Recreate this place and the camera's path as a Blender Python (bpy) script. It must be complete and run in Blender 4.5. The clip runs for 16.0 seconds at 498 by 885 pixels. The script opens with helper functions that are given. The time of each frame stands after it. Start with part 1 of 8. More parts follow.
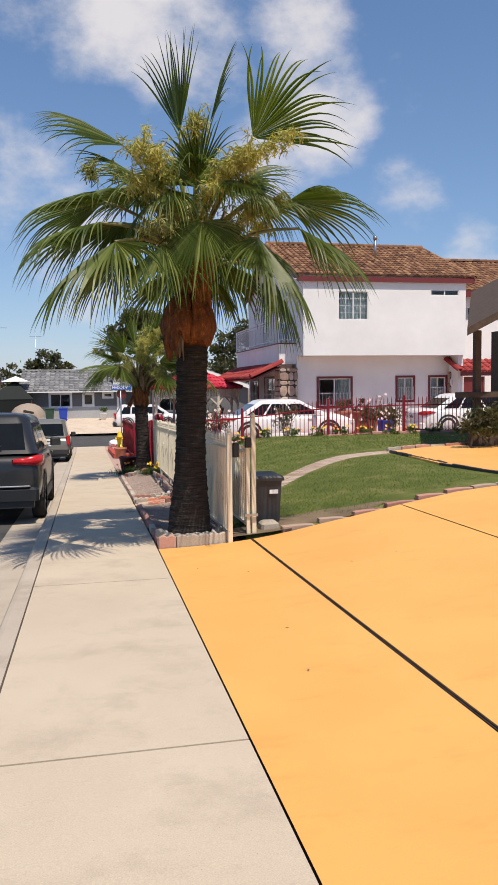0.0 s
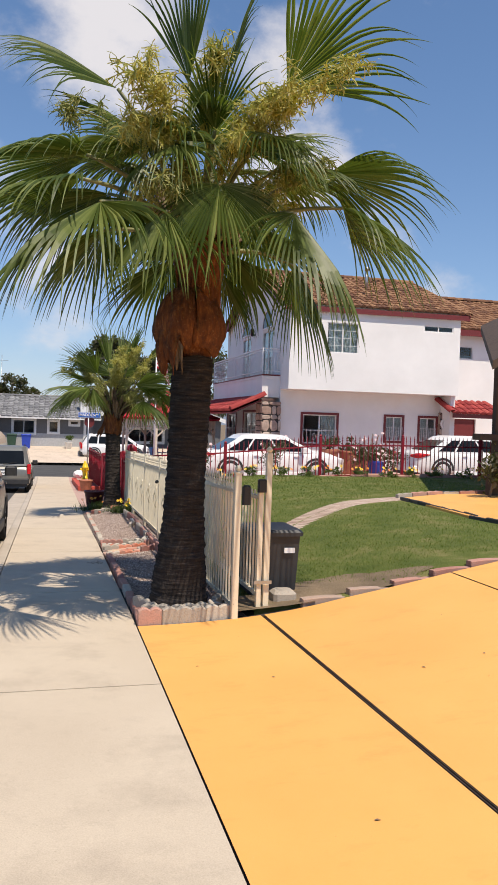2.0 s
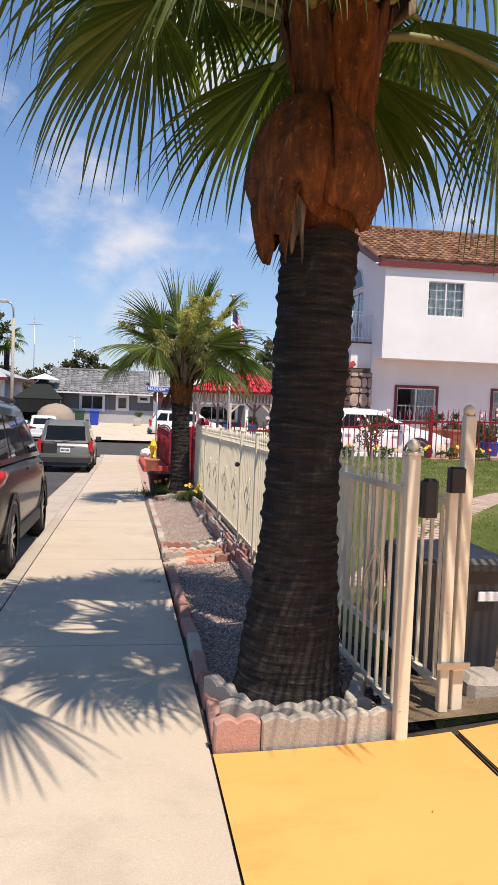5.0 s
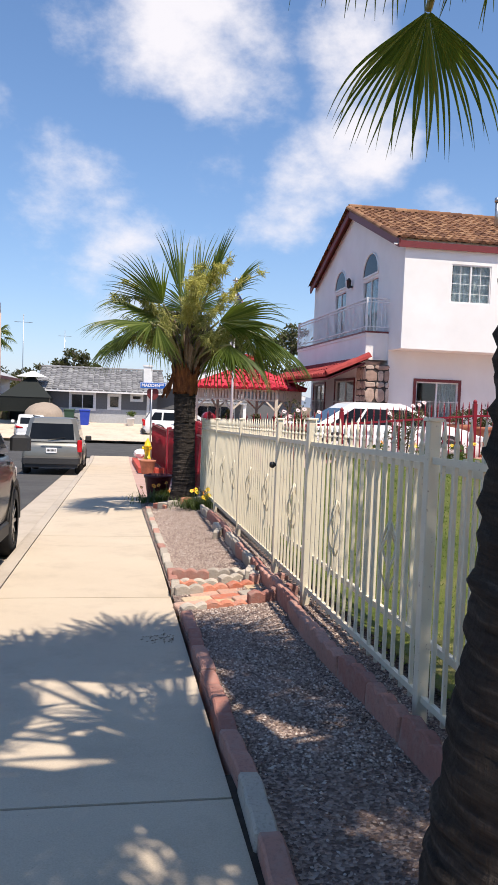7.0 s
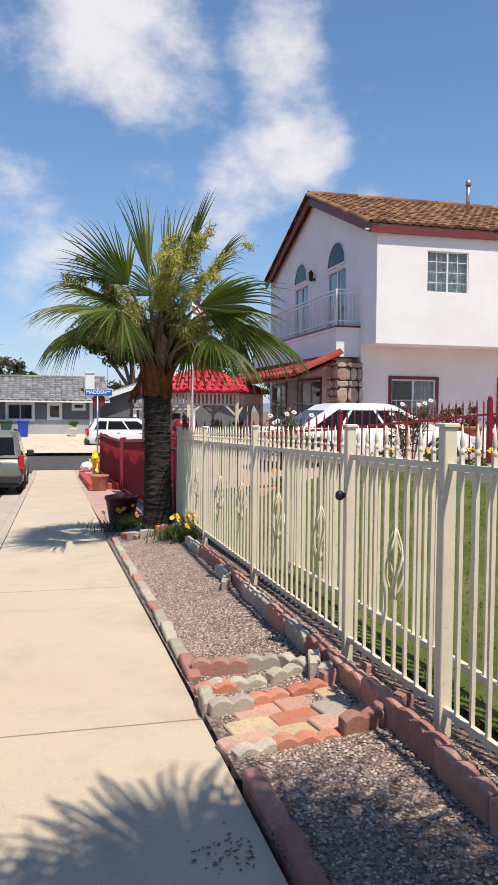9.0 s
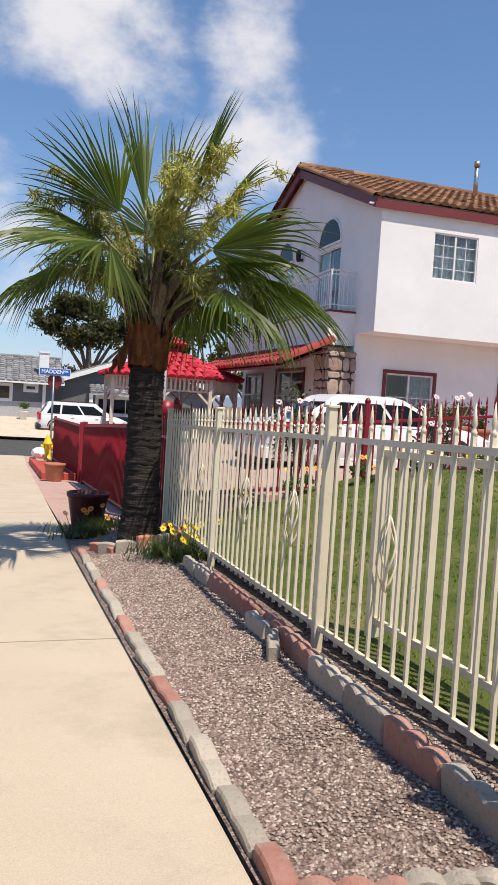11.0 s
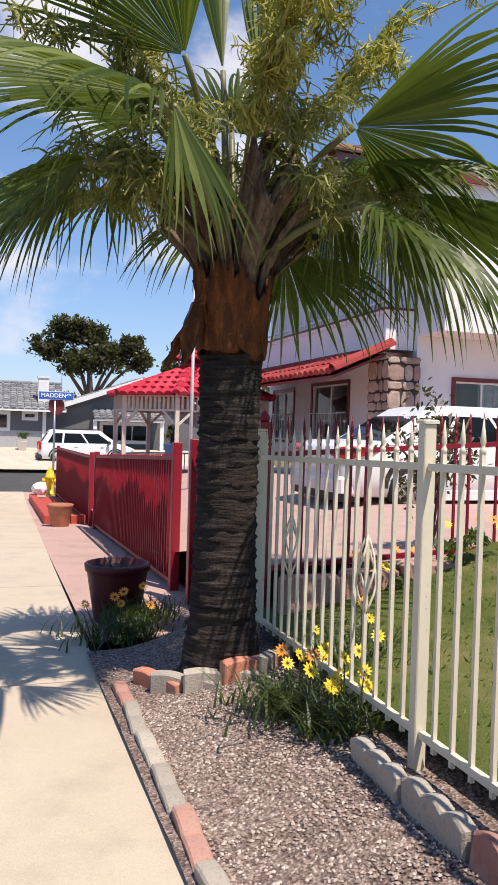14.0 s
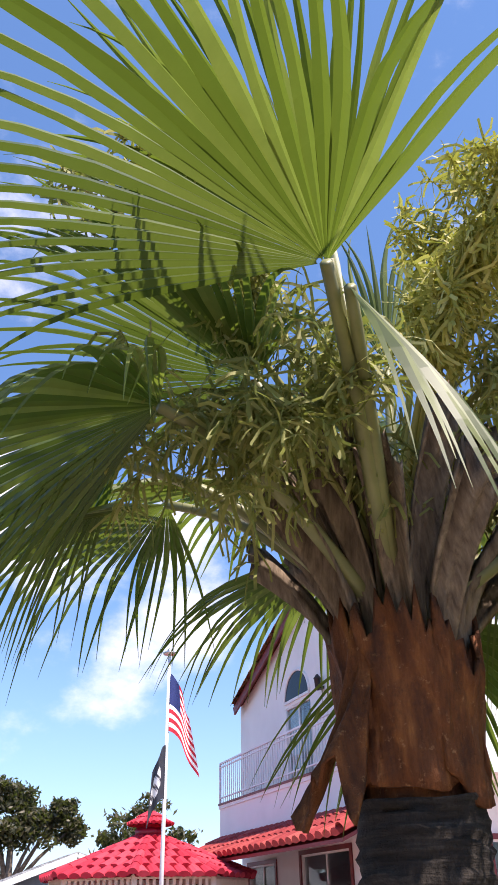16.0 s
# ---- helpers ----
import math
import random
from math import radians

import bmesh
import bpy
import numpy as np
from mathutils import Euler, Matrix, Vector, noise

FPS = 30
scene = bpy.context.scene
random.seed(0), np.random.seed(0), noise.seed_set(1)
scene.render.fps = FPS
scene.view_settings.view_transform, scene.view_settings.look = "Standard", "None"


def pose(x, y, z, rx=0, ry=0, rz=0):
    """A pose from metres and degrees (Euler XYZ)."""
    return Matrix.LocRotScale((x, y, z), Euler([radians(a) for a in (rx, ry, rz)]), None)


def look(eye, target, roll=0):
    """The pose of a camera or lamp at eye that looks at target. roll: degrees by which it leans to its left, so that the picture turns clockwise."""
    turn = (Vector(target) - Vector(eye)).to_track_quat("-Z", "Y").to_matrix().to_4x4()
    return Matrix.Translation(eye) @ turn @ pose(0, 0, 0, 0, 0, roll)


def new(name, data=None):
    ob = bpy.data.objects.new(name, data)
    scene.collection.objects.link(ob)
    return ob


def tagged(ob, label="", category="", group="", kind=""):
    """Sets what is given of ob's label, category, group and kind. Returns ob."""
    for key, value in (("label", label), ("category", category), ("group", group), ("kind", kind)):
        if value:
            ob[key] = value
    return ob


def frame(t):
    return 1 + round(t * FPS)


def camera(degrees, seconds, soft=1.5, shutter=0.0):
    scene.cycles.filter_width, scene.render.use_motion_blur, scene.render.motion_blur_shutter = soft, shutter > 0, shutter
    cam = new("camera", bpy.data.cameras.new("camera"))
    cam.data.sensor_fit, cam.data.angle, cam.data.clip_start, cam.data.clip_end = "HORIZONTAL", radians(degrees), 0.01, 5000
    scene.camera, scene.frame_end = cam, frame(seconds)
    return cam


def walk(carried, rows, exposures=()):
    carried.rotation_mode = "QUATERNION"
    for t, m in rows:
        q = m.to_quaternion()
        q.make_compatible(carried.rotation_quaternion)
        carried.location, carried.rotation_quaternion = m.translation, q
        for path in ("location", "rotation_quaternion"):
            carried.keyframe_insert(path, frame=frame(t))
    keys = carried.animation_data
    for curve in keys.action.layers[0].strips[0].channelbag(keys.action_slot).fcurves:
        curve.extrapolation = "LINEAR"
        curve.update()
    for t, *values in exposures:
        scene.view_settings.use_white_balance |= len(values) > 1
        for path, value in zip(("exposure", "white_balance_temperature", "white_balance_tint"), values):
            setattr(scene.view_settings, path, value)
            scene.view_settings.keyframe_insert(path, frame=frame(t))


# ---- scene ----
cam = camera(35.9, 16.0)
METRES, EYE, TILT, LEAN, TURN = 18.0, 1.46, 0.0, 0.0, -12.0
ROWS = [
    (0.0, 0.0, 0.0, 0.0, -0.05, -4.22, 0.66),
    (0.5, -0.007, 0.0289, -0.0008, 1.31, -2.57, -1.27),
    (1.0, -0.0154, 0.0586, -0.0012, 4.68, -0.08, -2.94),
    (1.5, -0.0196, 0.0891, -0.0043, 0.48, -2.7, -2.66),
    (2.0, -0.0243, 0.1218, -0.0056, -2.48, -1.54, -1.79),
    (2.5, -0.0294, 0.1506, -0.0071, -3.74, -1.08, -2.94),
    (3.0, -0.0326, 0.182, -0.0087, -3.15, -2.6, -3.18),
    (3.5, -0.0371, 0.2075, -0.0107, -1.92, -3.04, -1.91),
    (4.0, -0.0381, 0.2344, -0.0121, 1.05, 1.14, 1.15),
    (4.5, -0.0418, 0.2685, -0.0159, 0.66, -0.27, -1.0),
    (5.0, -0.0438, 0.3017, -0.0186, 2.79, -3.19, -2.18),
    (7.5, -0.0785, 0.4576, -0.0326, 1.75, -2.88, -2.04),
    (8.0, -0.0874, 0.489, -0.0332, 0.33, -2.4, -1.06),
    (8.5, -0.0997, 0.5197, -0.0327, -1.14, -2.25, -0.53),
    (9.0, -0.1096, 0.547, -0.033, -2.34, -2.54, -0.52),
    (9.5, -0.1196, 0.5789, -0.0342, -2.95, -3.26, -0.97),
    (12.0, -0.1491, 0.7364, -0.0452, -7.01, -2.68, -4.56),
    (12.5, -0.1524, 0.7679, -0.0452, -6.5, -4.23, -4.41),
    (13.0, -0.157, 0.7961, -0.0475, -6.09, -5.28, -3.76),
    (13.5, -0.1618, 0.8273, -0.0463, -5.53, -4.83, -2.84),
    (14.0, -0.1696, 0.8608, -0.0468, -5.87, -1.11, -1.75),
    (14.5, -0.1744, 0.8893, -0.0433, -8.68, 8.07, -0.08),
    (15.0, -0.1814, 0.917, -0.0396, -9.21, 18.78, 0.6),
    (15.5, -0.1888, 0.945, -0.0389, -8.8, 26.55, 0.65),
    (16.0, -0.1966, 0.9747, -0.0388, -9.61, 31.36, 0.96),
]
walk(cam, [(t, pose(0, 0, EYE, TILT, LEAN, TURN) @ pose(METRES * x, METRES * y, METRES * z, 90 + pitch, roll, yaw)) for t, x, y, z, yaw, pitch, roll in ROWS],
     exposures=[(0.0, -0.12, 7250, 14), (1.2, -0.12, 7250, 14), (2.2, -0.03, 7250, 14), (4.0, -0.03, 7250, 15), (5.0, 0.08, 7200, 16), (7.5, 0.25, 7100, 14), (9.5, 0.03, 7100, 12), (12.5, 0.05, 7150, 14), (13.5, 0.08, 7050, 15), (14.5, 0.36, 6950, 18), (15.2, 0.7, 6850, 20), (16.0, 0.8, 6850, 20)])

# ---- light ----
SKY_STRENGTH, CLOUD_COLOUR = 0.122, (6.5, 6.8, 7.5)
CLOUDS = [  # yaw to the right of +y, height, half width in degrees, weight
    (1.5, 25, 7, 0.56), (6, 21.5, 6, 0.54), (16.5, 24, 3.6, 0.56), (17, 18.5, 3.6, 0.54), (12.5, 15, 4.5, 0.48), (-2.5, 14, 5.5, 0.54), (7, 17.5, 3.5, 0.46), (-8, 10, 4, 0.38),
    (24, 13.5, 2.6, 0.36), (10, 17, 4, 0.34), (29, 9, 3, 0.3), (2, 7, 3, 0.28), (-14, 20, 6, 0.35), (0, 44, 10, 0.25), (-40, 25, 12, 0.35), (60, 30, 14, 0.35), (150, 35, 16, 0.35),
]
SUN_DIR = Vector((0.165, -0.405, 0.90)).normalized()
sun = new("sun", bpy.data.lights.new("sun", "SUN"))
sun.data.energy, sun.data.angle, sun.data.color = 5.0, radians(0.53), (1.0, 0.96, 0.87)
sun.matrix_world = look(SUN_DIR * 60, (0, 0, 0))
scene.view_settings.exposure = 0.0

world = bpy.data.worlds.new("sky")
scene.world = world
world.use_nodes = True
wn, wl = world.node_tree.nodes, world.node_tree.links
wn.clear()
sky = wn.new("ShaderNodeTexSky")
sky.sky_type, sky.sun_disc = "NISHITA", False
sky.sun_elevation = math.asin(SUN_DIR.z)
sky.sun_rotation = math.atan2(SUN_DIR.x, SUN_DIR.y)
sky.air_density, sky.dust_density, sky.ozone_density = 1.0, 0.15, 5.0
coord = wn.new("ShaderNodeTexCoord")


def wmath(op, a, b=None, clamp=False):
    n = wn.new("ShaderNodeMath")
    n.operation, n.use_clamp = op, clamp
    for i, v in enumerate((a, b)):
        if v is None:
            continue
        if isinstance(v, (int, float)):
            n.inputs[i].default_value = v
        else:
            wl.new(v, n.inputs[i])
    return n.outputs[0]


def cloud_at(direction, size, gain):
    """A soft bank of cloud round a direction of the sky, as a weight."""
    d = Vector(direction).normalized()
    dot = wn.new("ShaderNodeVectorMath")
    dot.operation = "DOT_PRODUCT"
    dot.inputs[1].default_value = d
    wl.new(coord.outputs["Generated"], dot.inputs[0])
    off = wmath("SUBTRACT", 1.0, dot.outputs["Value"])
    fall = wmath("DIVIDE", off, 1.0 - math.cos(radians(size * 1.3)))
    return wmath("MULTIPLY", wmath("SUBTRACT", 1.0, fall, True), gain)


def sky_dir(yaw, pitch):
    return (math.sin(radians(yaw)) * math.cos(radians(pitch)), math.cos(radians(yaw)) * math.cos(radians(pitch)), math.sin(radians(pitch)))


big = wn.new("ShaderNodeTexNoise")
big.inputs["Scale"].default_value, big.inputs["Detail"].default_value, big.inputs["Roughness"].default_value = 5.0, 10.0, 0.6
stretch = wn.new("ShaderNodeMapping")
stretch.inputs["Scale"].default_value, stretch.inputs["Location"].default_value = (1.0, 1.0, 1.5), (3.1, 0.4, 1.2)
wl.new(coord.outputs["Generated"], stretch.inputs["Vector"])
wl.new(stretch.outputs["Vector"], big.inputs["Vector"])
banks = None
for yaw, pitch, size, gain in CLOUDS:
    c = cloud_at(sky_dir(yaw, pitch), size, gain)
    banks = c if banks is None else wmath("MAXIMUM", banks, c)
dense = wmath("ADD", wmath("MULTIPLY", big.outputs["Fac"], 2.3), banks)
ramp = wn.new("ShaderNodeMapRange")
ramp.interpolation_type = "SMOOTHSTEP"
ramp.inputs["From Min"].default_value, ramp.inputs["From Max"].default_value = 1.32, 2.0
wl.new(dense, ramp.inputs["Value"])
mixc = wn.new("ShaderNodeMix")
mixc.data_type = "RGBA"
wl.new(wmath("MULTIPLY", ramp.outputs["Result"], 0.95), mixc.inputs["Factor"])
clear = wn.new("ShaderNodeHueSaturation")
clear.inputs["Saturation"].default_value, clear.inputs["Value"].default_value = 1.16, 1.16
wl.new(sky.outputs["Color"], clear.inputs["Color"])
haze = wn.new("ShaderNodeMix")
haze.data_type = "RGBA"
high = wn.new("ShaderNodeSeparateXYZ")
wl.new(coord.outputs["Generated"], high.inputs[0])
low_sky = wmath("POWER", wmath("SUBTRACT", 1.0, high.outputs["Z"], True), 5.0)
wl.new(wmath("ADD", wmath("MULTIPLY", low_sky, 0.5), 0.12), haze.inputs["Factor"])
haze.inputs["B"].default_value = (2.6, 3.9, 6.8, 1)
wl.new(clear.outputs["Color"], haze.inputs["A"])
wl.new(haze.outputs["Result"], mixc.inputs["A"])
mixc.inputs["B"].default_value = (*CLOUD_COLOUR, 1)
back = wn.new("ShaderNodeBackground")
back.inputs["Strength"].default_value = SKY_STRENGTH
wl.new(mixc.outputs["Result"], back.inputs["Color"])
wout = wn.new("ShaderNodeOutputWorld")
wl.new(back.outputs[0], wout.inputs["Surface"])

# ---- materials ----
class Nodes:
    """A material's node tree, with short ways to add nodes."""

    def __init__(self, name):
        self.m = bpy.data.materials.new(name)
        self.m.use_nodes = True
        self.t = self.m.node_tree
        self.n, self.l = self.t.nodes, self.t.links
        self.n.clear()
        self.out = self.n.new("ShaderNodeOutputMaterial")
        self.b = self.n.new("ShaderNodeBsdfPrincipled")
        self.l.new(self.b.outputs[0], self.out.inputs["Surface"])
        self.tc = self.n.new("ShaderNodeTexCoord")

    def put(self, socket, v):
        if isinstance(v, (int, float)):
            socket.default_value = v
        elif isinstance(v, tuple):
            socket.default_value = (*v, 1) if len(v) == 3 and socket.type == "RGBA" else v
        else:
            self.l.new(v, socket)

    def vec(self, scale=(1, 1, 1), space="Object"):
        mp = self.n.new("ShaderNodeMapping")
        mp.inputs["Scale"].default_value = scale
        self.l.new(self.tc.outputs[space], mp.inputs["Vector"])
        return mp.outputs[0]

    def noise(self, scale, detail=4.0, rough=0.55, vec=None, distort=0.0):
        x = self.n.new("ShaderNodeTexNoise")
        x.inputs["Scale"].default_value, x.inputs["Detail"].default_value = scale, detail
        x.inputs["Roughness"].default_value, x.inputs["Distortion"].default_value = rough, distort
        self.l.new(vec if vec is not None else self.tc.outputs["Object"], x.inputs["Vector"])
        return x.outputs["Fac"]

    def cells(self, scale, vec=None, what="Distance", feature="F1"):
        x = self.n.new("ShaderNodeTexVoronoi")
        x.feature = feature
        x.inputs["Scale"].default_value = scale
        self.l.new(vec if vec is not None else self.tc.outputs["Object"], x.inputs["Vector"])
        return x.outputs[what]

    def ramp(self, v, *stops):
        x = self.n.new("ShaderNodeValToRGB")
        e = x.color_ramp.elements
        while len(e) < len(stops):
            e.new(0.5)
        for el, (p, c) in zip(e, stops):
            el.position, el.color = p, (*c, 1) if isinstance(c, tuple) else (c, c, c, 1)
        self.l.new(v, x.inputs["Fac"])
        return x.outputs["Color"]

    def math(self, op, a, b=0.0):
        x = self.n.new("ShaderNodeMath")
        x.operation = op
        self.put(x.inputs[0], a), self.put(x.inputs[1], b)
        return x.outputs[0]

    def mix(self, fac, a, b, blend="MIX"):
        x = self.n.new("ShaderNodeMix")
        x.data_type, x.blend_type = "RGBA", blend
        self.put(x.inputs["Factor"], fac), self.put(x.inputs["A"], a), self.put(x.inputs["B"], b)
        return x.outputs["Result"]

    def rand(self):
        return self.n.new("ShaderNodeObjectInfo").outputs["Random"]

    def island(self):
        return self.n.new("ShaderNodeNewGeometry").outputs["Random Per Island"]

    def bump(self, h, strength=0.3, dist=0.01):
        x = self.n.new("ShaderNodeBump")
        x.inputs["Strength"].default_value, x.inputs["Distance"].default_value = strength, dist
        self.l.new(h, x.inputs["Height"])
        self.l.new(x.outputs[0], self.b.inputs["Normal"])

    def done(self, colour, rough=0.6, metal=0.0, spec=0.5):
        self.put(self.b.inputs["Base Color"], colour), self.put(self.b.inputs["Roughness"], rough)
        self.put(self.b.inputs["Metallic"], metal), self.put(self.b.inputs["Specular IOR Level"], spec)
        return self.m


def plain(name, c, rough=0.55, metal=0.0, vary=0.12, scale=9.0, bump=0.08):
    """A paint or plastic with faint blotches, grain and dust."""
    k = Nodes(name)
    dark = tuple(v * (1 - vary) for v in c)
    lite = tuple(min(1, v * (1 + vary)) for v in c)
    col = k.ramp(k.noise(scale, 5, 0.6), (0.3, dark), (0.7, lite))
    k.bump(k.noise(scale * 25, 3), bump, 0.004)
    return k.done(col, rough, metal)


def metal_paint(name, c, wear=(0.2, 0.12, 0.08), amount=0.62, rough=0.42):
    """Brushed-on paint over metal, with chips and a little dirt."""
    k = Nodes(name)
    base = k.ramp(k.noise(6, 5, 0.6), (0.25, tuple(v * 0.84 for v in c)), (0.75, c))
    chips = k.ramp(k.noise(38, 6, 0.7), (amount, 0.0), (amount + 0.06, 1.0))
    k.bump(k.noise(90, 3), 0.12, 0.003)
    return k.done(k.mix(chips, base, wear), rough)


def concrete(name, dark, lite, stain=(0.25, 0.2, 0.15), grain=160.0):
    k = Nodes(name)
    blot = k.noise(0.9, 6, 0.62)
    fine = k.noise(grain, 3, 0.6)
    col = k.mix(k.math("MULTIPLY", fine, 0.55), k.ramp(blot, (0.25, dark), (0.75, lite)), lite, "MIX")
    spots = k.ramp(k.noise(1.9, 9, 0.72), (0.50, 0.0), (0.78, 0.62))
    col = k.mix(spots, col, stain)
    specks = k.ramp(k.cells(26), (0.0, 0.7), (0.075, 0.0))
    col = k.mix(specks, col, (0.1, 0.08, 0.06))
    col = k.mix(0.1, col, k.ramp(fine, (0.3, 0.0), (0.7, 1.0)), "OVERLAY")
    k.bump(fine, 0.25, 0.004)
    return k.done(col, 0.85, 0, 0.3)


M = {}
M["sidewalk"] = concrete("pale concrete", (0.47, 0.385, 0.29), (0.57, 0.48, 0.37), (0.33, 0.27, 0.21))
M["kerb"] = concrete("kerb concrete", (0.38, 0.32, 0.26), (0.50, 0.43, 0.35))
M["drive_far"] = concrete("tan concrete", (0.52, 0.42, 0.33), (0.62, 0.52, 0.42))
M["pink_slab"] = concrete("pinkish painted concrete", (0.42, 0.27, 0.23), (0.52, 0.35, 0.30))

k = Nodes("yellow painted concrete")
col = k.ramp(k.noise(0.7, 6, 0.6), (0.25, (0.74, 0.355, 0.095)), (0.75, (0.85, 0.43, 0.125)))
dirt = k.ramp(k.noise(1.6, 8, 0.72, k.vec((1, 2.2, 1))), (0.55, 0.0), (0.80, 0.50))
col = k.mix(dirt, col, (0.42, 0.22, 0.06))
col = k.mix(k.ramp(k.cells(9), (0.0, 0.6), (0.03, 0.0)), col, (0.25, 0.14, 0.05))
k.bump(k.noise(120, 4), 0.3, 0.004)
M["yellow"] = k.done(col, 0.62, 0, 0.35)

k = Nodes("asphalt")
col = k.ramp(k.noise(1.2, 6, 0.6), (0.3, (0.048, 0.047, 0.047)), (0.7, (0.085, 0.083, 0.080)))
col = k.mix(k.ramp(k.cells(90), (0.0, 0.5), (0.5, 0.0)), col, (0.14, 0.135, 0.13))
k.bump(k.noise(180, 3), 0.6, 0.006)
M["asphalt"] = k.done(col, 0.85, 0, 0.3)

k = Nodes("dry earth")
col = k.ramp(k.noise(2.5, 8, 0.65), (0.3, (0.12, 0.085, 0.05)), (0.7, (0.25, 0.18, 0.11)))
k.bump(k.noise(50, 6), 0.8, 0.02)
M["earth"] = k.done(col, 0.95)

k = Nodes("lawn turf")
col = k.ramp(k.noise(1.4, 8, 0.7), (0.3, (0.072, 0.108, 0.020)), (0.52, (0.135, 0.162, 0.038)), (0.72, (0.29, 0.245, 0.105)))
k.bump(k.noise(120, 4), 1.0, 0.02)
M["turf"] = k.done(col, 0.9, 0, 0.2)

k = Nodes("crushed brown gravel")
col = k.ramp(k.island(), (0.0, (0.13, 0.085, 0.07)), (0.35, (0.29, 0.21, 0.175)), (0.75, (0.42, 0.33, 0.28)), (1.0, (0.62, 0.54, 0.48)))
M["gravel"] = k.done(col, 0.85)
k = Nodes("gravel bed")
col = k.ramp(k.cells(75, None, "Color"), (0.1, (0.08, 0.05, 0.04)), (0.5, (0.22, 0.15, 0.125)), (0.95, (0.42, 0.33, 0.28)))
k.bump(k.cells(75), 1.0, 0.012)
M["gravel_bed"] = k.done(col, 0.9)


def masonry(name, dark, lite):
    k = Nodes(name)
    r = k.rand()
    c = k.mix(r, dark, lite)
    c = k.mix(k.ramp(k.noise(9, 7, 0.7), (0.45, 0.0), (0.75, 0.65)), c, (0.38, 0.32, 0.28))
    c = k.mix(k.ramp(k.noise(60, 4, 0.7), (0.5, 0.0), (0.7, 0.35)), c, (0.12, 0.09, 0.08))
    k.bump(k.noise(70, 5, 0.7), 0.7, 0.008)
    return k.done(c, 0.9, 0, 0.25)


M["red_block"] = masonry("faded red concrete edging", (0.34, 0.145, 0.115), (0.52, 0.28, 0.22))
M["grey_block"] = masonry("weathered grey concrete edging", (0.38, 0.335, 0.28), (0.58, 0.51, 0.42))
M["path_brick"] = masonry("worn pinkish path brick", (0.40, 0.28, 0.22), (0.54, 0.42, 0.34))
M["pink_paver"] = masonry("faded pink paver", (0.50, 0.27, 0.19), (0.60, 0.38, 0.29))
M["sand_paver"] = masonry("sandy yellow paver", (0.52, 0.38, 0.23), (0.62, 0.47, 0.31))
M["orange_paver"] = masonry("orange-red paver", (0.50, 0.16, 0.095), (0.62, 0.25, 0.16))

k = Nodes("white stucco")
col = k.ramp(k.noise(0.8, 6, 0.6), (0.3, (0.78, 0.77, 0.75)), (0.7, (0.87, 0.86, 0.84)))
k.bump(k.noise(70, 5, 0.7), 0.5, 0.01)
M["stucco"] = k.done(col, 0.9, 0, 0.2)
M["grey_siding"] = plain("grey siding", (0.14, 0.14, 0.145), 0.8)
M["grey_light"] = plain("light grey siding", (0.40, 0.41, 0.42), 0.8)
M["white_trim"] = plain("white trim paint", (0.80, 0.79, 0.77), 0.5, 0, 0.06)
M["maroon"] = plain("maroon trim paint", (0.17, 0.025, 0.025), 0.5)
M["red_metal"] = metal_paint("dark red fence paint", (0.28, 0.008, 0.022), (0.10, 0.03, 0.03), 0.66)
M["red_cloth"] = plain("red privacy mesh", (0.30, 0.003, 0.030), 0.8, 0, 0.2, 14, 0.4)
M["red_paint"] = plain("red painted masonry", (0.48, 0.07, 0.045), 0.7, 0, 0.2)
M["fence"] = metal_paint("cream fence paint", (0.80, 0.71, 0.54), (0.36, 0.27, 0.19), 0.64)
M["black"] = plain("black metal", (0.015, 0.015, 0.016), 0.45)
M["rust"] = plain("rusted dark steel", (0.10, 0.065, 0.045), 0.7, 0.3, 0.4, 12)
M["joint"] = plain("dark joint filler", (0.045, 0.034, 0.025), 0.9, 0, 0.5, 14)
M["steel"] = plain("galvanised steel", (0.45, 0.46, 0.47), 0.38, 0.9, 0.1)
M["white_metal"] = plain("white rail paint", (0.72, 0.72, 0.72), 0.4, 0, 0.06)
M["terracotta"] = plain("terracotta", (0.42, 0.16, 0.09), 0.8, 0, 0.2)
M["maroon_pot"] = plain("dark red glazed plastic", (0.075, 0.007, 0.010), 0.5, 0, 0.2)
M["soil"] = plain("potting soil", (0.05, 0.035, 0.025), 0.95, 0, 0.4, 20, 0.8)
M["bin"] = plain("charcoal plastic", (0.030, 0.032, 0.036), 0.5, 0, 0.2)
M["blue"] = plain("blue plastic", (0.02, 0.06, 0.42), 0.45)
M["pot_blue"] = plain("blue glaze", (0.02, 0.15, 0.42), 0.3)
M["green_bin"] = plain("green plastic", (0.03, 0.075, 0.05), 0.5)
M["yellow_enamel"] = plain("yellow enamel", (0.85, 0.55, 0.02), 0.4)
M["sign_blue"] = plain("blue sign sheet", (0.015, 0.13, 0.52), 0.4, 0, 0.05)
M["sign_white"] = plain("white sign film", (0.85, 0.85, 0.85), 0.5, 0, 0.03)
M["tarp"] = plain("tan boat cover", (0.34, 0.27, 0.21), 0.9)
M["tent"] = plain("dark canopy cloth", (0.012, 0.016, 0.014), 0.9)
M["wood_dark"] = plain("dark stained timber", (0.07, 0.045, 0.03), 0.8, 0, 0.3)
M["wood_fence"] = plain("weathered timber boards", (0.30, 0.24, 0.17), 0.9, 0, 0.3)
M["cream"] = plain("cream painted timber", (0.62, 0.55, 0.45), 0.6)
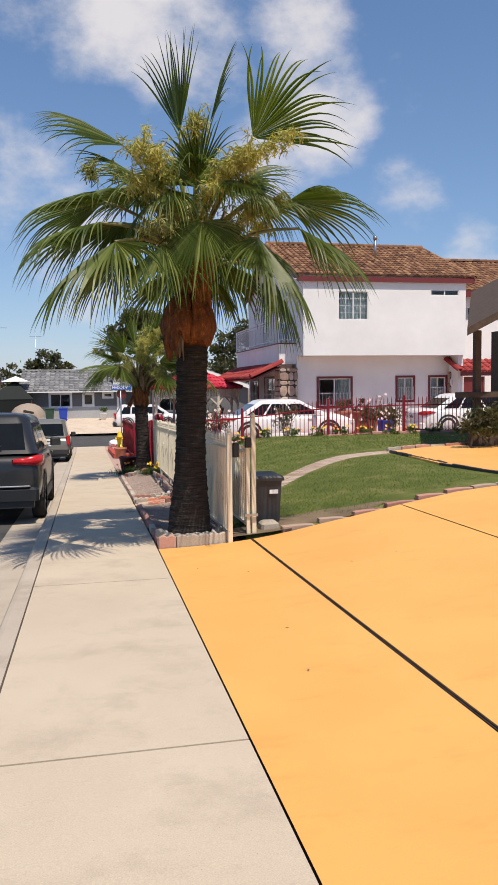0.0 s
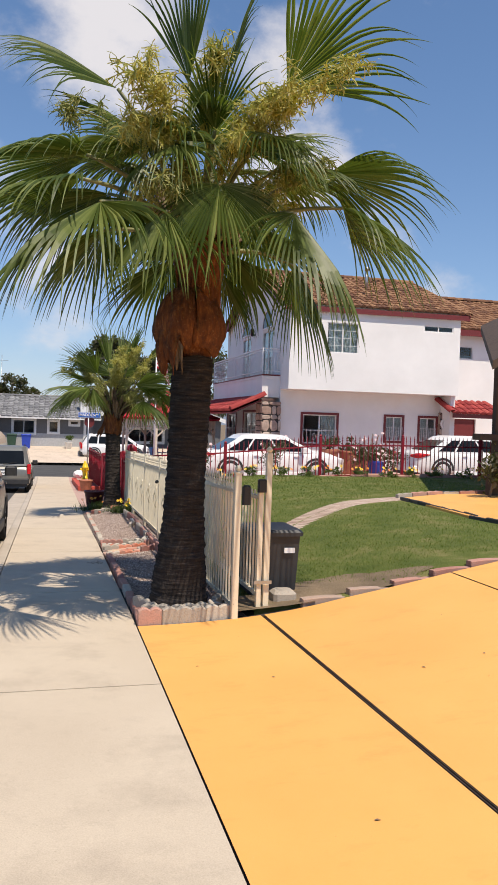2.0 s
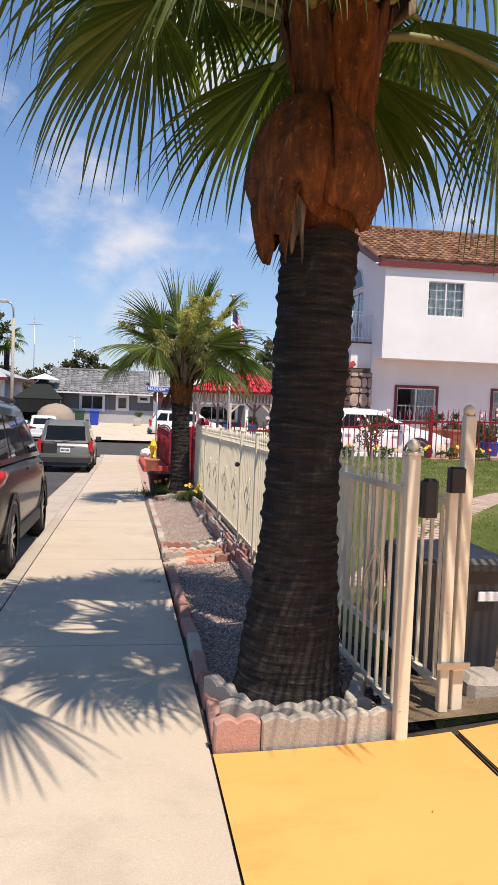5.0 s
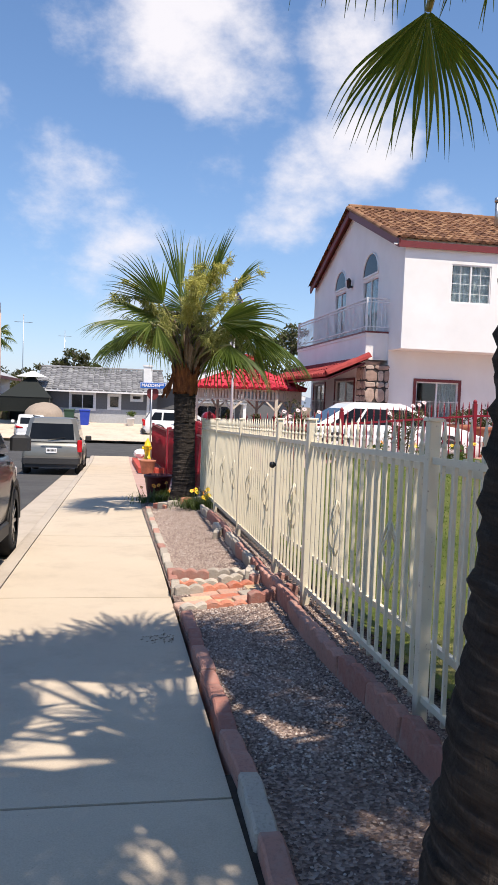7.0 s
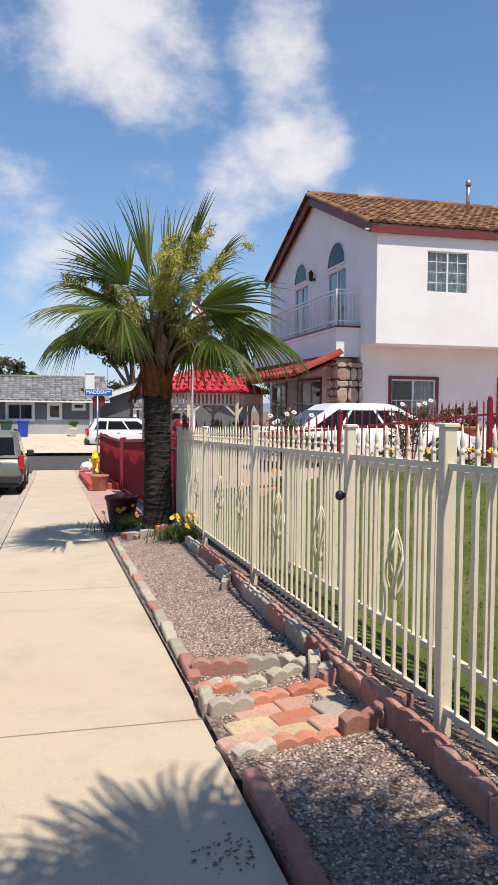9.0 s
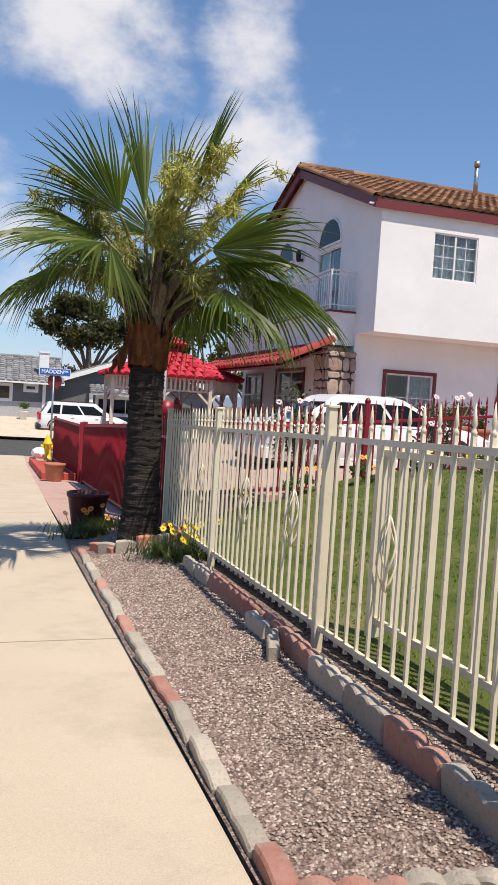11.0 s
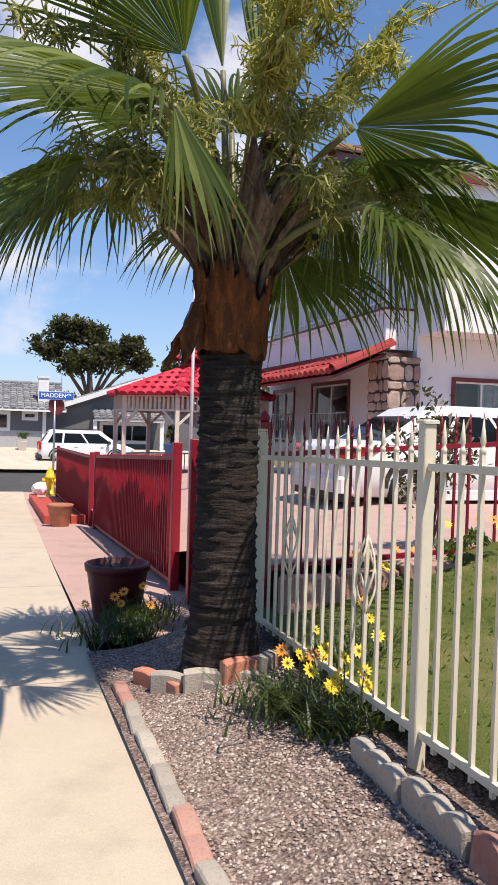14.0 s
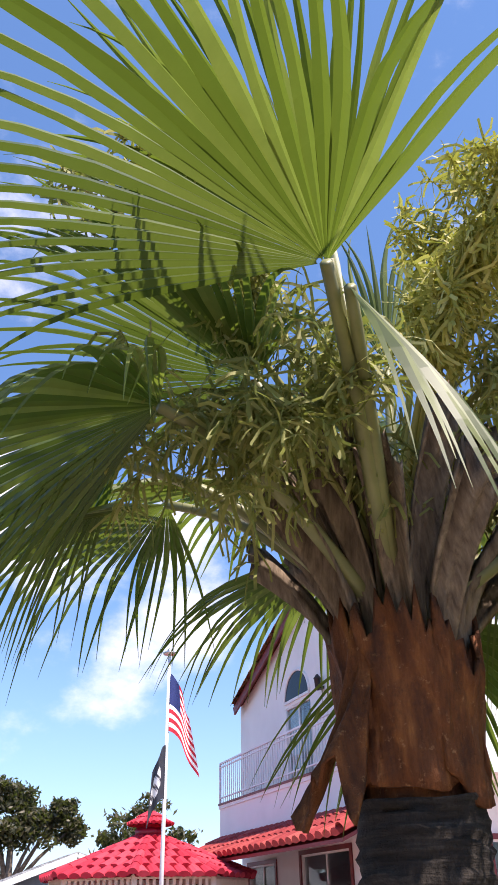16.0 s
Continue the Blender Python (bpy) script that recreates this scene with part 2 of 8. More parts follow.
M["lamp_pole"] = plain("tan concrete pole", (0.45, 0.38, 0.30), 0.8)


def tiles(name, a, b, c):
    k = Nodes(name)
    col = k.ramp(k.island(), (0.0, a), (0.5, b), (1.0, c))
    col = k.mix(k.ramp(k.noise(5, 7, 0.7), (0.5, 0.0), (0.75, 0.5)), col, tuple(v * 0.45 for v in a))
    k.bump(k.noise(60, 4), 0.4, 0.006)
    return k.done(col, 0.85, 0, 0.25)


M["clay_tile"] = tiles("weathered clay tile", (0.13, 0.062, 0.038), (0.235, 0.115, 0.062), (0.34, 0.19, 0.105))
M["red_tile"] = tiles("red painted clay tile", (0.25, 0.034, 0.034), (0.34, 0.048, 0.045), (0.42, 0.085, 0.07))
M["red_tile_bright"] = tiles("bright red painted tile", (0.40, 0.02, 0.04), (0.50, 0.032, 0.055), (0.56, 0.06, 0.085))
M["grey_tile"] = tiles("grey concrete tile", (0.15, 0.15, 0.155), (0.22, 0.22, 0.225), (0.30, 0.30, 0.30))


def glass(name, tint=(0.05, 0.06, 0.07), rough=0.04):
    """A dark pane: seen from outside a room it shows its depth and mirrors the sky."""
    k = Nodes(name)
    col = k.ramp(k.noise(1.5, 3), (0.3, tuple(v * 0.6 for v in tint)), (0.7, tint))
    return k.done(col, rough, 0.0, 0.22)


k = Nodes("window glass")
k.b.inputs["Transmission Weight"].default_value, k.b.inputs["IOR"].default_value = 1.0, 1.45
M["glass"] = k.done(k.ramp(k.noise(2.0, 3), (0.3, (0.72, 0.78, 0.78)), (0.7, (0.85, 0.9, 0.9))), 0.02, 0.0, 0.8)
M["car_glass"] = glass("tinted car glass", (0.012, 0.014, 0.016), 0.03)
M["curtain"] = plain("pale curtain", (0.55, 0.60, 0.60), 0.9, 0, 0.25, 6)


def car_paint(name, c, metal=0.3):
    k = Nodes(name)
    fl = k.noise(900, 2)
    col = k.mix(fl, tuple(v * 0.75 for v in c), tuple(min(1, v * 1.25) for v in c))
    k.b.inputs["Coat Weight"].default_value, k.b.inputs["Coat Roughness"].default_value = 0.35, 0.05
    return k.done(col, 0.32, metal)


M["car_grey"] = car_paint("dark grey car paint", (0.020, 0.021, 0.023), 0.2)
M["car_silver"] = car_paint("pewter car paint", (0.24, 0.235, 0.21), 0.5)
M["car_white"] = car_paint("white car paint", (0.78, 0.78, 0.78), 0.0)
M["tyre"] = plain("tyre rubber", (0.018, 0.018, 0.018), 0.85)
M["rim"] = plain("alloy", (0.5, 0.5, 0.51), 0.3, 0.9)
M["tail"] = plain("red lamp lens", (0.55, 0.015, 0.02), 0.12, 0, 0.2)
M["lamp_clear"] = plain("clear lamp lens", (0.7, 0.7, 0.72), 0.12)
M["bumper"] = plain("black plastic trim", (0.025, 0.025, 0.026), 0.6)


def leafy(name, a, b, c, through_weight=0.35, rough=0.45, by="object", spec=0.5):
    """Leaf with some light coming through it."""
    k = Nodes(name)
    r = k.rand() if by == "object" else k.island()
    col = k.ramp(r, (0.0, a), (0.55, b), (1.0, c))
    col = k.mix(k.math("MULTIPLY", k.noise(14, 4), 0.5), col, tuple(v * 0.7 for v in a))
    k.done(col, rough, 0, spec)
    tr = k.n.new("ShaderNodeBsdfTranslucent")
    k.l.new(k.mix(0.5, col, (0.30, 0.42, 0.04)), tr.inputs["Color"])
    mx = k.n.new("ShaderNodeMixShader")
    mx.inputs[0].default_value = through_weight
    k.l.new(k.b.outputs[0], mx.inputs[1]), k.l.new(tr.outputs[0], mx.inputs[2])
    k.l.new(mx.outputs[0], k.out.inputs["Surface"])
    return k.m


M["frond"] = leafy("fan palm leaf", (0.036, 0.066, 0.011), (0.098, 0.140, 0.028), (0.27, 0.315, 0.095), 0.36, 0.42, "island", 0.32)
M["flower"] = leafy("palm flower strands", (0.36, 0.34, 0.07), (0.56, 0.50, 0.12), (0.74, 0.67, 0.26), 0.3, 0.7, "island")
M["strand"] = leafy("greenish palm strands", (0.22, 0.23, 0.06), (0.34, 0.33, 0.10), (0.45, 0.42, 0.17), 0.3, 0.7, "island")
M["leaf"] = leafy("dark tree leaf", (0.034, 0.036, 0.016), (0.066, 0.060, 0.028), (0.13, 0.105, 0.055), 0.25, 0.55, "island")
M["leaf_light"] = leafy("hedge leaf", (0.05, 0.09, 0.02), (0.09, 0.14, 0.03), (0.16, 0.20, 0.06), 0.3, 0.5, "island")
M["leaf_strap"] = leafy("dark strap leaf", (0.025, 0.045, 0.012), (0.05, 0.08, 0.02), (0.10, 0.13, 0.04), 0.25, 0.5, "island")
M["blade"] = leafy("grass blade", (0.075, 0.125, 0.022), (0.14, 0.19, 0.042), (0.33, 0.30, 0.12), 0.5, 0.7, "island")
M["petal"] = plain("yellow petals", (0.85, 0.55, 0.02), 0.6)
M["petal_orange"] = plain("orange petals", (0.80, 0.28, 0.02), 0.6)
M["petal_pink"] = plain("pale rose petals", (0.75, 0.55, 0.55), 0.6)
M["bark_tree"] = plain("grey-brown bark", (0.16, 0.12, 0.09), 0.9, 0, 0.4, 6, 0.8)

k = Nodes("palm trunk fibre")
rings = k.noise(1.0, 6, 0.6, k.vec((6, 6, 55)))
fib = k.noise(1.0, 5, 0.65, k.vec((70, 70, 9)))
col = k.ramp(rings, (0.32, (0.018, 0.015, 0.013)), (0.56, (0.052, 0.043, 0.037)), (0.80, (0.15, 0.125, 0.11)))
col = k.mix(k.ramp(fib, (0.35, 0.55), (0.65, 0.0)), col, (0.028, 0.022, 0.020))
k.bump(k.math("ADD", rings, fib), 0.9, 0.02)
M["palm_bark"] = k.done(col, 0.95, 0, 0.15)
k = Nodes("palm leaf bases")
col = k.ramp(k.noise(1.0, 6, 0.6, k.vec((22, 22, 5))), (0.28, (0.055, 0.018, 0.008)), (0.55, (0.175, 0.056, 0.017)), (0.8, (0.40, 0.155, 0.043)))
col = k.mix(k.ramp(k.noise(38, 5, 0.7), (0.60, 0.0), (0.72, 0.7)), col, (0.50, 0.27, 0.13))
col = k.mix(k.ramp(k.noise(11, 5, 0.7), (0.52, 0.0), (0.70, 0.75)), col, (0.05, 0.02, 0.012))
k.bump(k.math("ADD", k.noise(1.0, 5, 0.6, k.vec((60, 60, 8))), k.noise(30, 5, 0.7)), 0.8, 0.015)
M["boot"] = k.done(col, 0.75, 0, 0.3)
k = Nodes("dead palm sheath")
col = k.ramp(k.noise(1.0, 6, 0.65, k.vec((40, 40, 6))), (0.3, (0.09, 0.062, 0.045)), (0.6, (0.25, 0.185, 0.13)), (0.85, (0.42, 0.34, 0.25)))
k.bump(k.noise(1.0, 5, 0.6, k.vec((70, 70, 8))), 0.7, 0.01)
M["sheath"] = k.done(col, 0.9, 0, 0.2)
M["petiole"] = plain("palm leaf stalk", (0.19, 0.19, 0.075), 0.5, 0, 0.25, 5)

k = Nodes("field stone")
col = k.ramp(k.rand(), (0.0, (0.36, 0.24, 0.19)), (0.5, (0.50, 0.37, 0.30)), (1.0, (0.62, 0.51, 0.43)))
col = k.mix(k.ramp(k.noise(7, 6, 0.7), (0.4, 0.0), (0.7, 0.6)), col, (0.16, 0.12, 0.09))
k.bump(k.noise(20, 6), 0.8, 0.02)
M["field_stone"] = k.done(col, 0.9)
M["mortar"] = plain("dark mortar", (0.06, 0.05, 0.045), 0.95)
for nm, c in (("flag_red", (0.55, 0.02, 0.04)), ("flag_white", (0.8, 0.8, 0.8)), ("flag_blue", (0.02, 0.035, 0.15)), ("flag_black", (0.03, 0.035, 0.05))):
    M[nm] = plain(nm.replace("_", " ") + " cloth", c, 0.85, 0, 0.1)
# blue-grey base colour stands in for the haze of distance
M["hills"] = plain("haze-tinted hills", (0.16, 0.20, 0.26), 0.95, 0, 0.2, 0.01)

# ---- building helpers ----
BASE = {}


class Geo:
    """Points and faces of one mesh."""

    def __init__(self):
        self.v, self.f, self.s, self.mi = [], [], [], []

    def add(self, pts, faces, smooth=False, mi=0):
        n = len(self.v)
        self.v.extend(tuple(p) for p in pts)
        self.f.extend(tuple(i + n for i in f) for f in faces)
        self.s.extend([smooth] * len(faces))
        self.mi.extend([mi] * len(faces))
        return self

    def quad(self, a, b, c, d, mi=0):
        return self.add((a, b, c, d), ((0, 1, 2, 3),), False, mi)

    def box(self, x0, x1, y0, y1, z0, z1, m=None, bev=0.0, mi=0):
        """A box, with its upright and upper edges cut where bev is given."""
        if bev > 0:
            rings = ((z0, 0.0), (z1 - bev, 0.0), (z1, bev))
            pts = []
            for z, i in rings:
                a, b, c, d, k = x0 + i, x1 - i, y0 + i, y1 - i, bev
                pts += [(a + k, c, z), (b - k, c, z), (b, c + k, z), (b, d - k, z), (b - k, d, z), (a + k, d, z), (a, d - k, z), (a, c + k, z)]
            fs = [(r * 8 + i, r * 8 + (i + 1) % 8, r * 8 + 8 + (i + 1) % 8, r * 8 + 8 + i) for r in range(2) for i in range(8)]
            fs += [tuple(range(7, -1, -1)), tuple(range(16, 24))]
        else:
            pts = [(x, y, z) for z in (z0, z1) for x, y in ((x0, y0), (x1, y0), (x1, y1), (x0, y1))]
            fs = [(3, 2, 1, 0), (4, 5, 6, 7), (0, 1, 5, 4), (1, 2, 6, 5), (2, 3, 7, 6), (3, 0, 4, 7)]
        if m is not None:
            pts = [m @ Vector(p) for p in pts]
        return self.add(pts, fs, False, mi)

    def bar(self, a, b, w, h, mi=0, up=(0, 0, 1)):
        """A bar of w by h from a to b."""
        a, b = Vector(a), Vector(b)
        d = (b - a).normalized()
        s = d.cross(Vector(up))
        s = (s if s.length > 1e-4 else Vector((1, 0, 0))).normalized() * w / 2
        u = s.cross(d).normalized() * h / 2
        pts = [p + q for p in (a, b) for q in (-s - u, s - u, s + u, -s + u)]
        return self.add(pts, [(3, 2, 1, 0), (4, 5, 6, 7), (0, 1, 5, 4), (1, 2, 6, 5), (2, 3, 7, 6), (3, 0, 4, 7)], False, mi)

    def tube(self, pts, radii, n=8, caps=True, mi=0):
        """A round tube along points."""
        pts = [Vector(p) for p in pts]
        radii = radii if isinstance(radii, (list, tuple)) else [radii] * len(pts)
        ring, side = [], None
        for i, p in enumerate(pts):
            d = (pts[min(i + 1, len(pts) - 1)] - pts[max(i - 1, 0)]).normalized()
            if side is None:
                side = d.cross(Vector((0, 0, 1)))
                side = side if side.length > 1e-3 else Vector((1, 0, 0))
            side = (side - d * side.dot(d)).normalized()
            up = d.cross(side)
            ring += [p + (side * math.cos(a) + up * math.sin(a)) * radii[i] for a in (2 * math.pi * j / n for j in range(n))]
        fs = [(r * n + j, r * n + (j + 1) % n, r * n + n + (j + 1) % n, r * n + n + j) for r in range(len(pts) - 1) for j in range(n)]
        if caps:
            fs += [tuple(range(n - 1, -1, -1)), tuple(range((len(pts) - 1) * n, len(pts) * n))]
        return self.add(ring, fs, True, mi)

    def lathe(self, c, prof, n=20, mi=0, squash=1.0):
        """A turned shape: prof is rows of radius and height."""
        ring = [(c[0] + r * math.cos(2 * math.pi * j / n), c[1] + squash * r * math.sin(2 * math.pi * j / n), c[2] + z) for r, z in prof for j in range(n)]
        fs = [(r * n + j, r * n + (j + 1) % n, r * n + n + (j + 1) % n, r * n + n + j) for r in range(len(prof) - 1) for j in range(n)]
        fs += [tuple(range(n - 1, -1, -1)), tuple(range((len(prof) - 1) * n, len(prof) * n))]
        return self.add(ring, fs, True, mi)

    def prism(self, poly, z0, z1, mi=0):
        """An upright prism over a plan outline; z0, z1 are numbers or functions of x, y."""
        lo = [(x, y, z0(x, y) if callable(z0) else z0) for x, y in poly]
        hi = [(x, y, z1(x, y) if callable(z1) else z1) for x, y in poly]
        n = len(poly)
        return self.add(lo + hi, [tuple(range(n - 1, -1, -1)), tuple(range(n, 2 * n))] + [(i, (i + 1) % n, n + (i + 1) % n, n + i) for i in range(n)], False, mi)

    def sheet(self, xs, ys, zf, mi=0, smooth=True):
        pts = [(x, y, zf(x, y)) for y in ys for x in xs]
        w = len(xs)
        return self.add(pts, [(j * w + i, j * w + i + 1, j * w + w + i + 1, j * w + w + i) for j in range(len(ys) - 1) for i in range(w - 1)], smooth, mi)

    def mesh(self, name, mats):
        me = bpy.data.meshes.new(name)
        me.from_pydata(self.v, [], self.f)
        me.polygons.foreach_set("use_smooth", self.s)
        for m in mats if isinstance(mats, (list, tuple)) else [mats]:
            me.materials.append(M[m] if isinstance(m, str) else m)
        me.polygons.foreach_set("material_index", self.mi)
        me.update()
        return me


def thing(name, at, label, category, group="", kind=""):
    """An Empty at a thing's base, to hold its parts."""
    ob = new(name)
    ob.empty_display_size = 0.1
    ob.location = at
    BASE[ob] = Vector(at)
    return tagged(ob, label, category, group, kind)


def part(name, geo, mats, parent, label=""):
    """One mesh under a thing or a part. The points are world points where the thing stands in place already."""
    o = BASE[parent]
    if o.length > 0:
        geo.v = [(x - o.x, y - o.y, z - o.z) for x, y, z in geo.v]
    ob = new(name, geo.mesh(name, mats))
    ob.parent = parent
    BASE[ob] = o
    if label:
        tagged(ob, label)
    return ob


def solid(name, geo, mats, label, category, group="", kind="", at=None):
    """A thing, or a piece of the setting, that is one mesh."""
    o = Vector(at) if at else Vector((0, 0, 0))
    if at:
        geo.v = [(x - o.x, y - o.y, z - o.z) for x, y, z in geo.v]
    ob = new(name, geo.mesh(name, mats))
    ob.location = o
    BASE[ob] = o
    return tagged(ob, label, category, group, kind)


def piece(name, me, m, parent):
    """A small piece that shares its mesh with others, at the world pose m."""
    ob = new(name, me)
    ob.parent = parent
    ob.matrix_basis = Matrix.Translation(-BASE[parent]) @ m
    return ob


def holed(g, axis, at, thick, u0, u1, z0, z1, holes, mi=0):
    """A wall with rectangular openings. axis 'y': it runs along x at y = at; holes: u0, u1, z0, z1."""
    us = sorted({u0, u1, *(h[0] for h in holes), *(h[1] for h in holes)})
    zs = sorted({z0, z1, *(h[2] for h in holes), *(h[3] for h in holes)})
    nu, nz = len(us) - 1, len(zs) - 1
    full = {(i, j) for i in range(nu) for j in range(nz) if not any(h[0] <= us[i] + 1e-6 and h[1] >= us[i + 1] - 1e-6 and h[2] <= zs[j] + 1e-6 and h[3] >= zs[j + 1] - 1e-6 for h in holes)}
    P = (lambda u, w, z: (u, at + w, z)) if axis == "y" else (lambda u, w, z: (at + w, u, z))
    pts = [P(u, w, z) for w in (0, thick) for z in zs for u in us]
    k = len(pts) // 2
    V = lambda i, j, w: w * k + j * (nu + 1) + i
    fs = []
    for i, j in full:
        fs += [(V(i, j, 0), V(i + 1, j, 0), V(i + 1, j + 1, 0), V(i, j + 1, 0)), (V(i, j, 1), V(i, j + 1, 1), V(i + 1, j + 1, 1), V(i + 1, j, 1))]
        for (a, b), (p, q), (r, s) in (((i - 1, j), (i, j), (i, j + 1)), ((i + 1, j), (i + 1, j + 1), (i + 1, j)), ((i, j - 1), (i + 1, j), (i, j)), ((i, j + 1), (i, j + 1), (i + 1, j + 1))):
            if (a, b) not in full:
                fs.append((V(p, q, 0), V(r, s, 0), V(r, s, 1), V(p, q, 1)))
    return g.add(pts, fs, False, mi)


def step(a, b, v):
    t = max(0.0, min(1.0, (v - a) / (b - a)))
    return t * t * (3 - 2 * t)


# ---- heights of the ground ----
def walk_z(y):
    """The pavement falls gently along the street and levels out at the crossing."""
    return -0.0435 * min(y, 38.0)


def fence_z(y):
    return -0.31 - 0.027 * (y - 8.75)


def yard_z(x, y):
    low = fence_z(min(max(y, 8.75), 22)) if y > 8.75 else walk_z(y) + 0.07
    return low + (0.06 - low) * step(1.2, 5.2, x)


def bed_z(x, y):
    return walk_z(y) + 0.02 + (fence_z(y) - 0.05 - walk_z(y)) * step(0.95, 1.75, x) * 0.8


def drive_z(x, y):
    return walk_z(y) + 0.004 + (yard_z(x, y) - walk_z(y)) * step(0.7, 2.8, x)

# ---- ground, road, pavement ----
def spread(a, b, n):
    return [a + (b - a) * i / n for i in range(n + 1)]


far = [-900, -500, -250, -120, -60, -30, -15, -5, 0, 5, 10, 15, 20, 25, 30, 38, 50, 65, 90, 150, 300, 600, 1200]
solid("ground", Geo().sheet([-900, -400, -150, -60, -30, -12, 0, 12, 30, 60, 150, 400, 900], far, lambda x, y: walk_z(max(y, -40)) - 0.55),
      "earth", "dry brown earth of the suburb", "ground", kind="structure")

KERB_X = -0.495
g = Geo().sheet([-11.0, -8, -5, -3, -1.75, -1.16], [-60] + spread(-10, 38, 24) + [42.0], lambda x, y: walk_z(y) - 0.13)
g.sheet([-120, -60, -20, -11, -1.16, 5, 20, 60, 120], [42.0, 46.0, 52.6], lambda x, y: walk_z(y) - 0.13 + 0.0 * x)
solid("road", g, "asphalt", "grey asphalt street with a crossing road", "road", kind="structure")
g = Geo().sheet([-1.16, -0.66], [-60] + spread(-10, 38, 24) + [41.5], lambda x, y: walk_z(y) - 0.125 + 0.02 * (x + 0.66))
solid("gutter", g, "kerb", "grey concrete gutter strip beside the kerb", "gutter", kind="structure")

# kerb with a rounded nose
g = Geo()
ys = [-60] + spread(-10, 38, 24) + [41.4]
prof = [(-0.68, -0.16), (-0.655, -0.03), (-0.635, -0.008), (-0.60, 0.0), (KERB_X - 0.006, 0.002), (KERB_X - 0.006, -0.1)]
pts = [(x, y, walk_z(y) + z) for y in ys for x, z in prof]
n = len(prof)
g.add(pts, [(j * n + i + 1, j * n + i, j * n + n + i, j * n + n + i + 1) for j in range(len(ys) - 1) for i in range(n - 1)])
solid("kerb", g, "kerb", "rounded grey concrete kerb along the pavement", "kerb", kind="structure")

g = Geo().sheet([KERB_X - 0.006, 0.9], [-60] + spread(-10, 41.4, 20), lambda x, y: walk_z(y) - 0.06)
pavement = solid("pavement", g, "joint", "pale concrete pavement in long slabs", "pavement", kind="structure")
BASE[pavement] = Vector((0, 0, 0))
# slabs, with a gap between one and the next
cuts = [-20.0, -14.0, -9.0, -4.6, -0.8, 3.32, 7.0, 10.3, 13.52, 16.9, 20.3, 23.7, 27.1, 30.5, 34.0, 37.6, 41.4]
EDGE = lambda y: 0.645 + 0.0135 * y if y < 9 else 0.766 + 0.006 * (y - 9)
for a, b in zip(cuts, cuts[1:]):
    m = 3
    g = Geo()
    ys = spread(a + 0.008, b - 0.008, m)
    top = [(x, y, walk_z(y)) for y in ys for x in (KERB_X + 0.006, EDGE(y))]
    low = [(x, y, z - 0.09) for x, y, z in top]
    n = len(top)
    fs = [(2 * j, 2 * j + 1, 2 * j + 3, 2 * j + 2) for j in range(m)]
    fs += [(2 * j + 1, n + 2 * j + 1, n + 2 * j + 3, 2 * j + 3) for j in range(m)] + [(n + 2 * j, 2 * j, 2 * j + 2, n + 2 * j + 2) for j in range(m)]
    fs += [(0, n, n + 1, 1), (2 * m, 2 * m + 1, n + 2 * m + 1, n + 2 * m)]
    part("slab", g.add(top + low, fs), "sidewalk", pavement)

# yellow drive, cut by the gate track and by one more joint
DRIVE_END = lambda x: 8.61 + 0.02 * (x - 0.8) if x < 2.3 else 8.64 + 0.11 * (x - 2.3) + 0.05 * (x - 2.3) ** 2
drive = solid("driveway", Geo().sheet(spread(0.66, 11, 12), spread(-9, 10.5, 12), lambda x, y: drive_z(x, y) - 0.02), "joint",
              "yellow painted concrete driveway with black joints", "driveway", kind="structure")
TRACK = lambda y: 1.773 + 0.0148 * (y - 3.05)
for left, right in ((lambda y: EDGE(y) + 0.009, lambda y: TRACK(y) - 0.017), (lambda y: TRACK(y) + 0.017, lambda y: 3.815), (lambda y: 3.835, lambda y: 11.0)):
    g = Geo()
    rows, cols = 26, 8
    pts = []
    for j in range(rows + 1):
        for i in range(cols + 1):
            v = j / rows
            y = -9 + v * 17.6
            x = left(y) + (right(y) - left(y)) * i / cols
            y = -9 + v * (DRIVE_END(x) + 9)
            pts.append((x, y, drive_z(x, y)))
    w = cols + 1
    g.add(pts, [(j * w + i, j * w + i + 1, j * w + w + i + 1, j * w + w + i) for j in range(rows) for i in range(cols)], True)
    part("slab", g, "yellow", drive)
g = Geo()
for off in (-0.008, 0.008):
    for a, b in zip(spread(-9, 8.6, 16), spread(-9, 8.6, 16)[1:]):
        g.bar((TRACK(a) + off, a, drive_z(TRACK(a), a) - 0.006), (TRACK(b) + off, b, drive_z(TRACK(b), b) - 0.006), 0.004, 0.016)
part("gate_track", g, "rust", drive, "two dark steel rails of a sliding gate")

# lawn and the land of the lots
lawn = solid("lawn", Geo().sheet(spread(1.8, 13.5, 78), spread(8.2, 20.55, 90), lambda x, y: yard_z(x, y) - (0.0 if y > DRIVE_END(x) + 0.05 else 0.12)), "turf",
             "mown green lawn with dry patches", "lawn", kind="structure")
LOT = lambda x, y: -0.3 - 0.7 * step(5.0, 1.9, x) * step(20.6, 26, y) - 0.45 * step(29, 40, y)
g = Geo().sheet([1.9, 2.6, 3.4, 4.2, 5, 7, 10, 14, 20, 40], spread(20.6, 41.3, 12), LOT)
solid("courtyard", g, "pink_slab", "pinkish concrete yard of the white house", "yard", kind="structure")

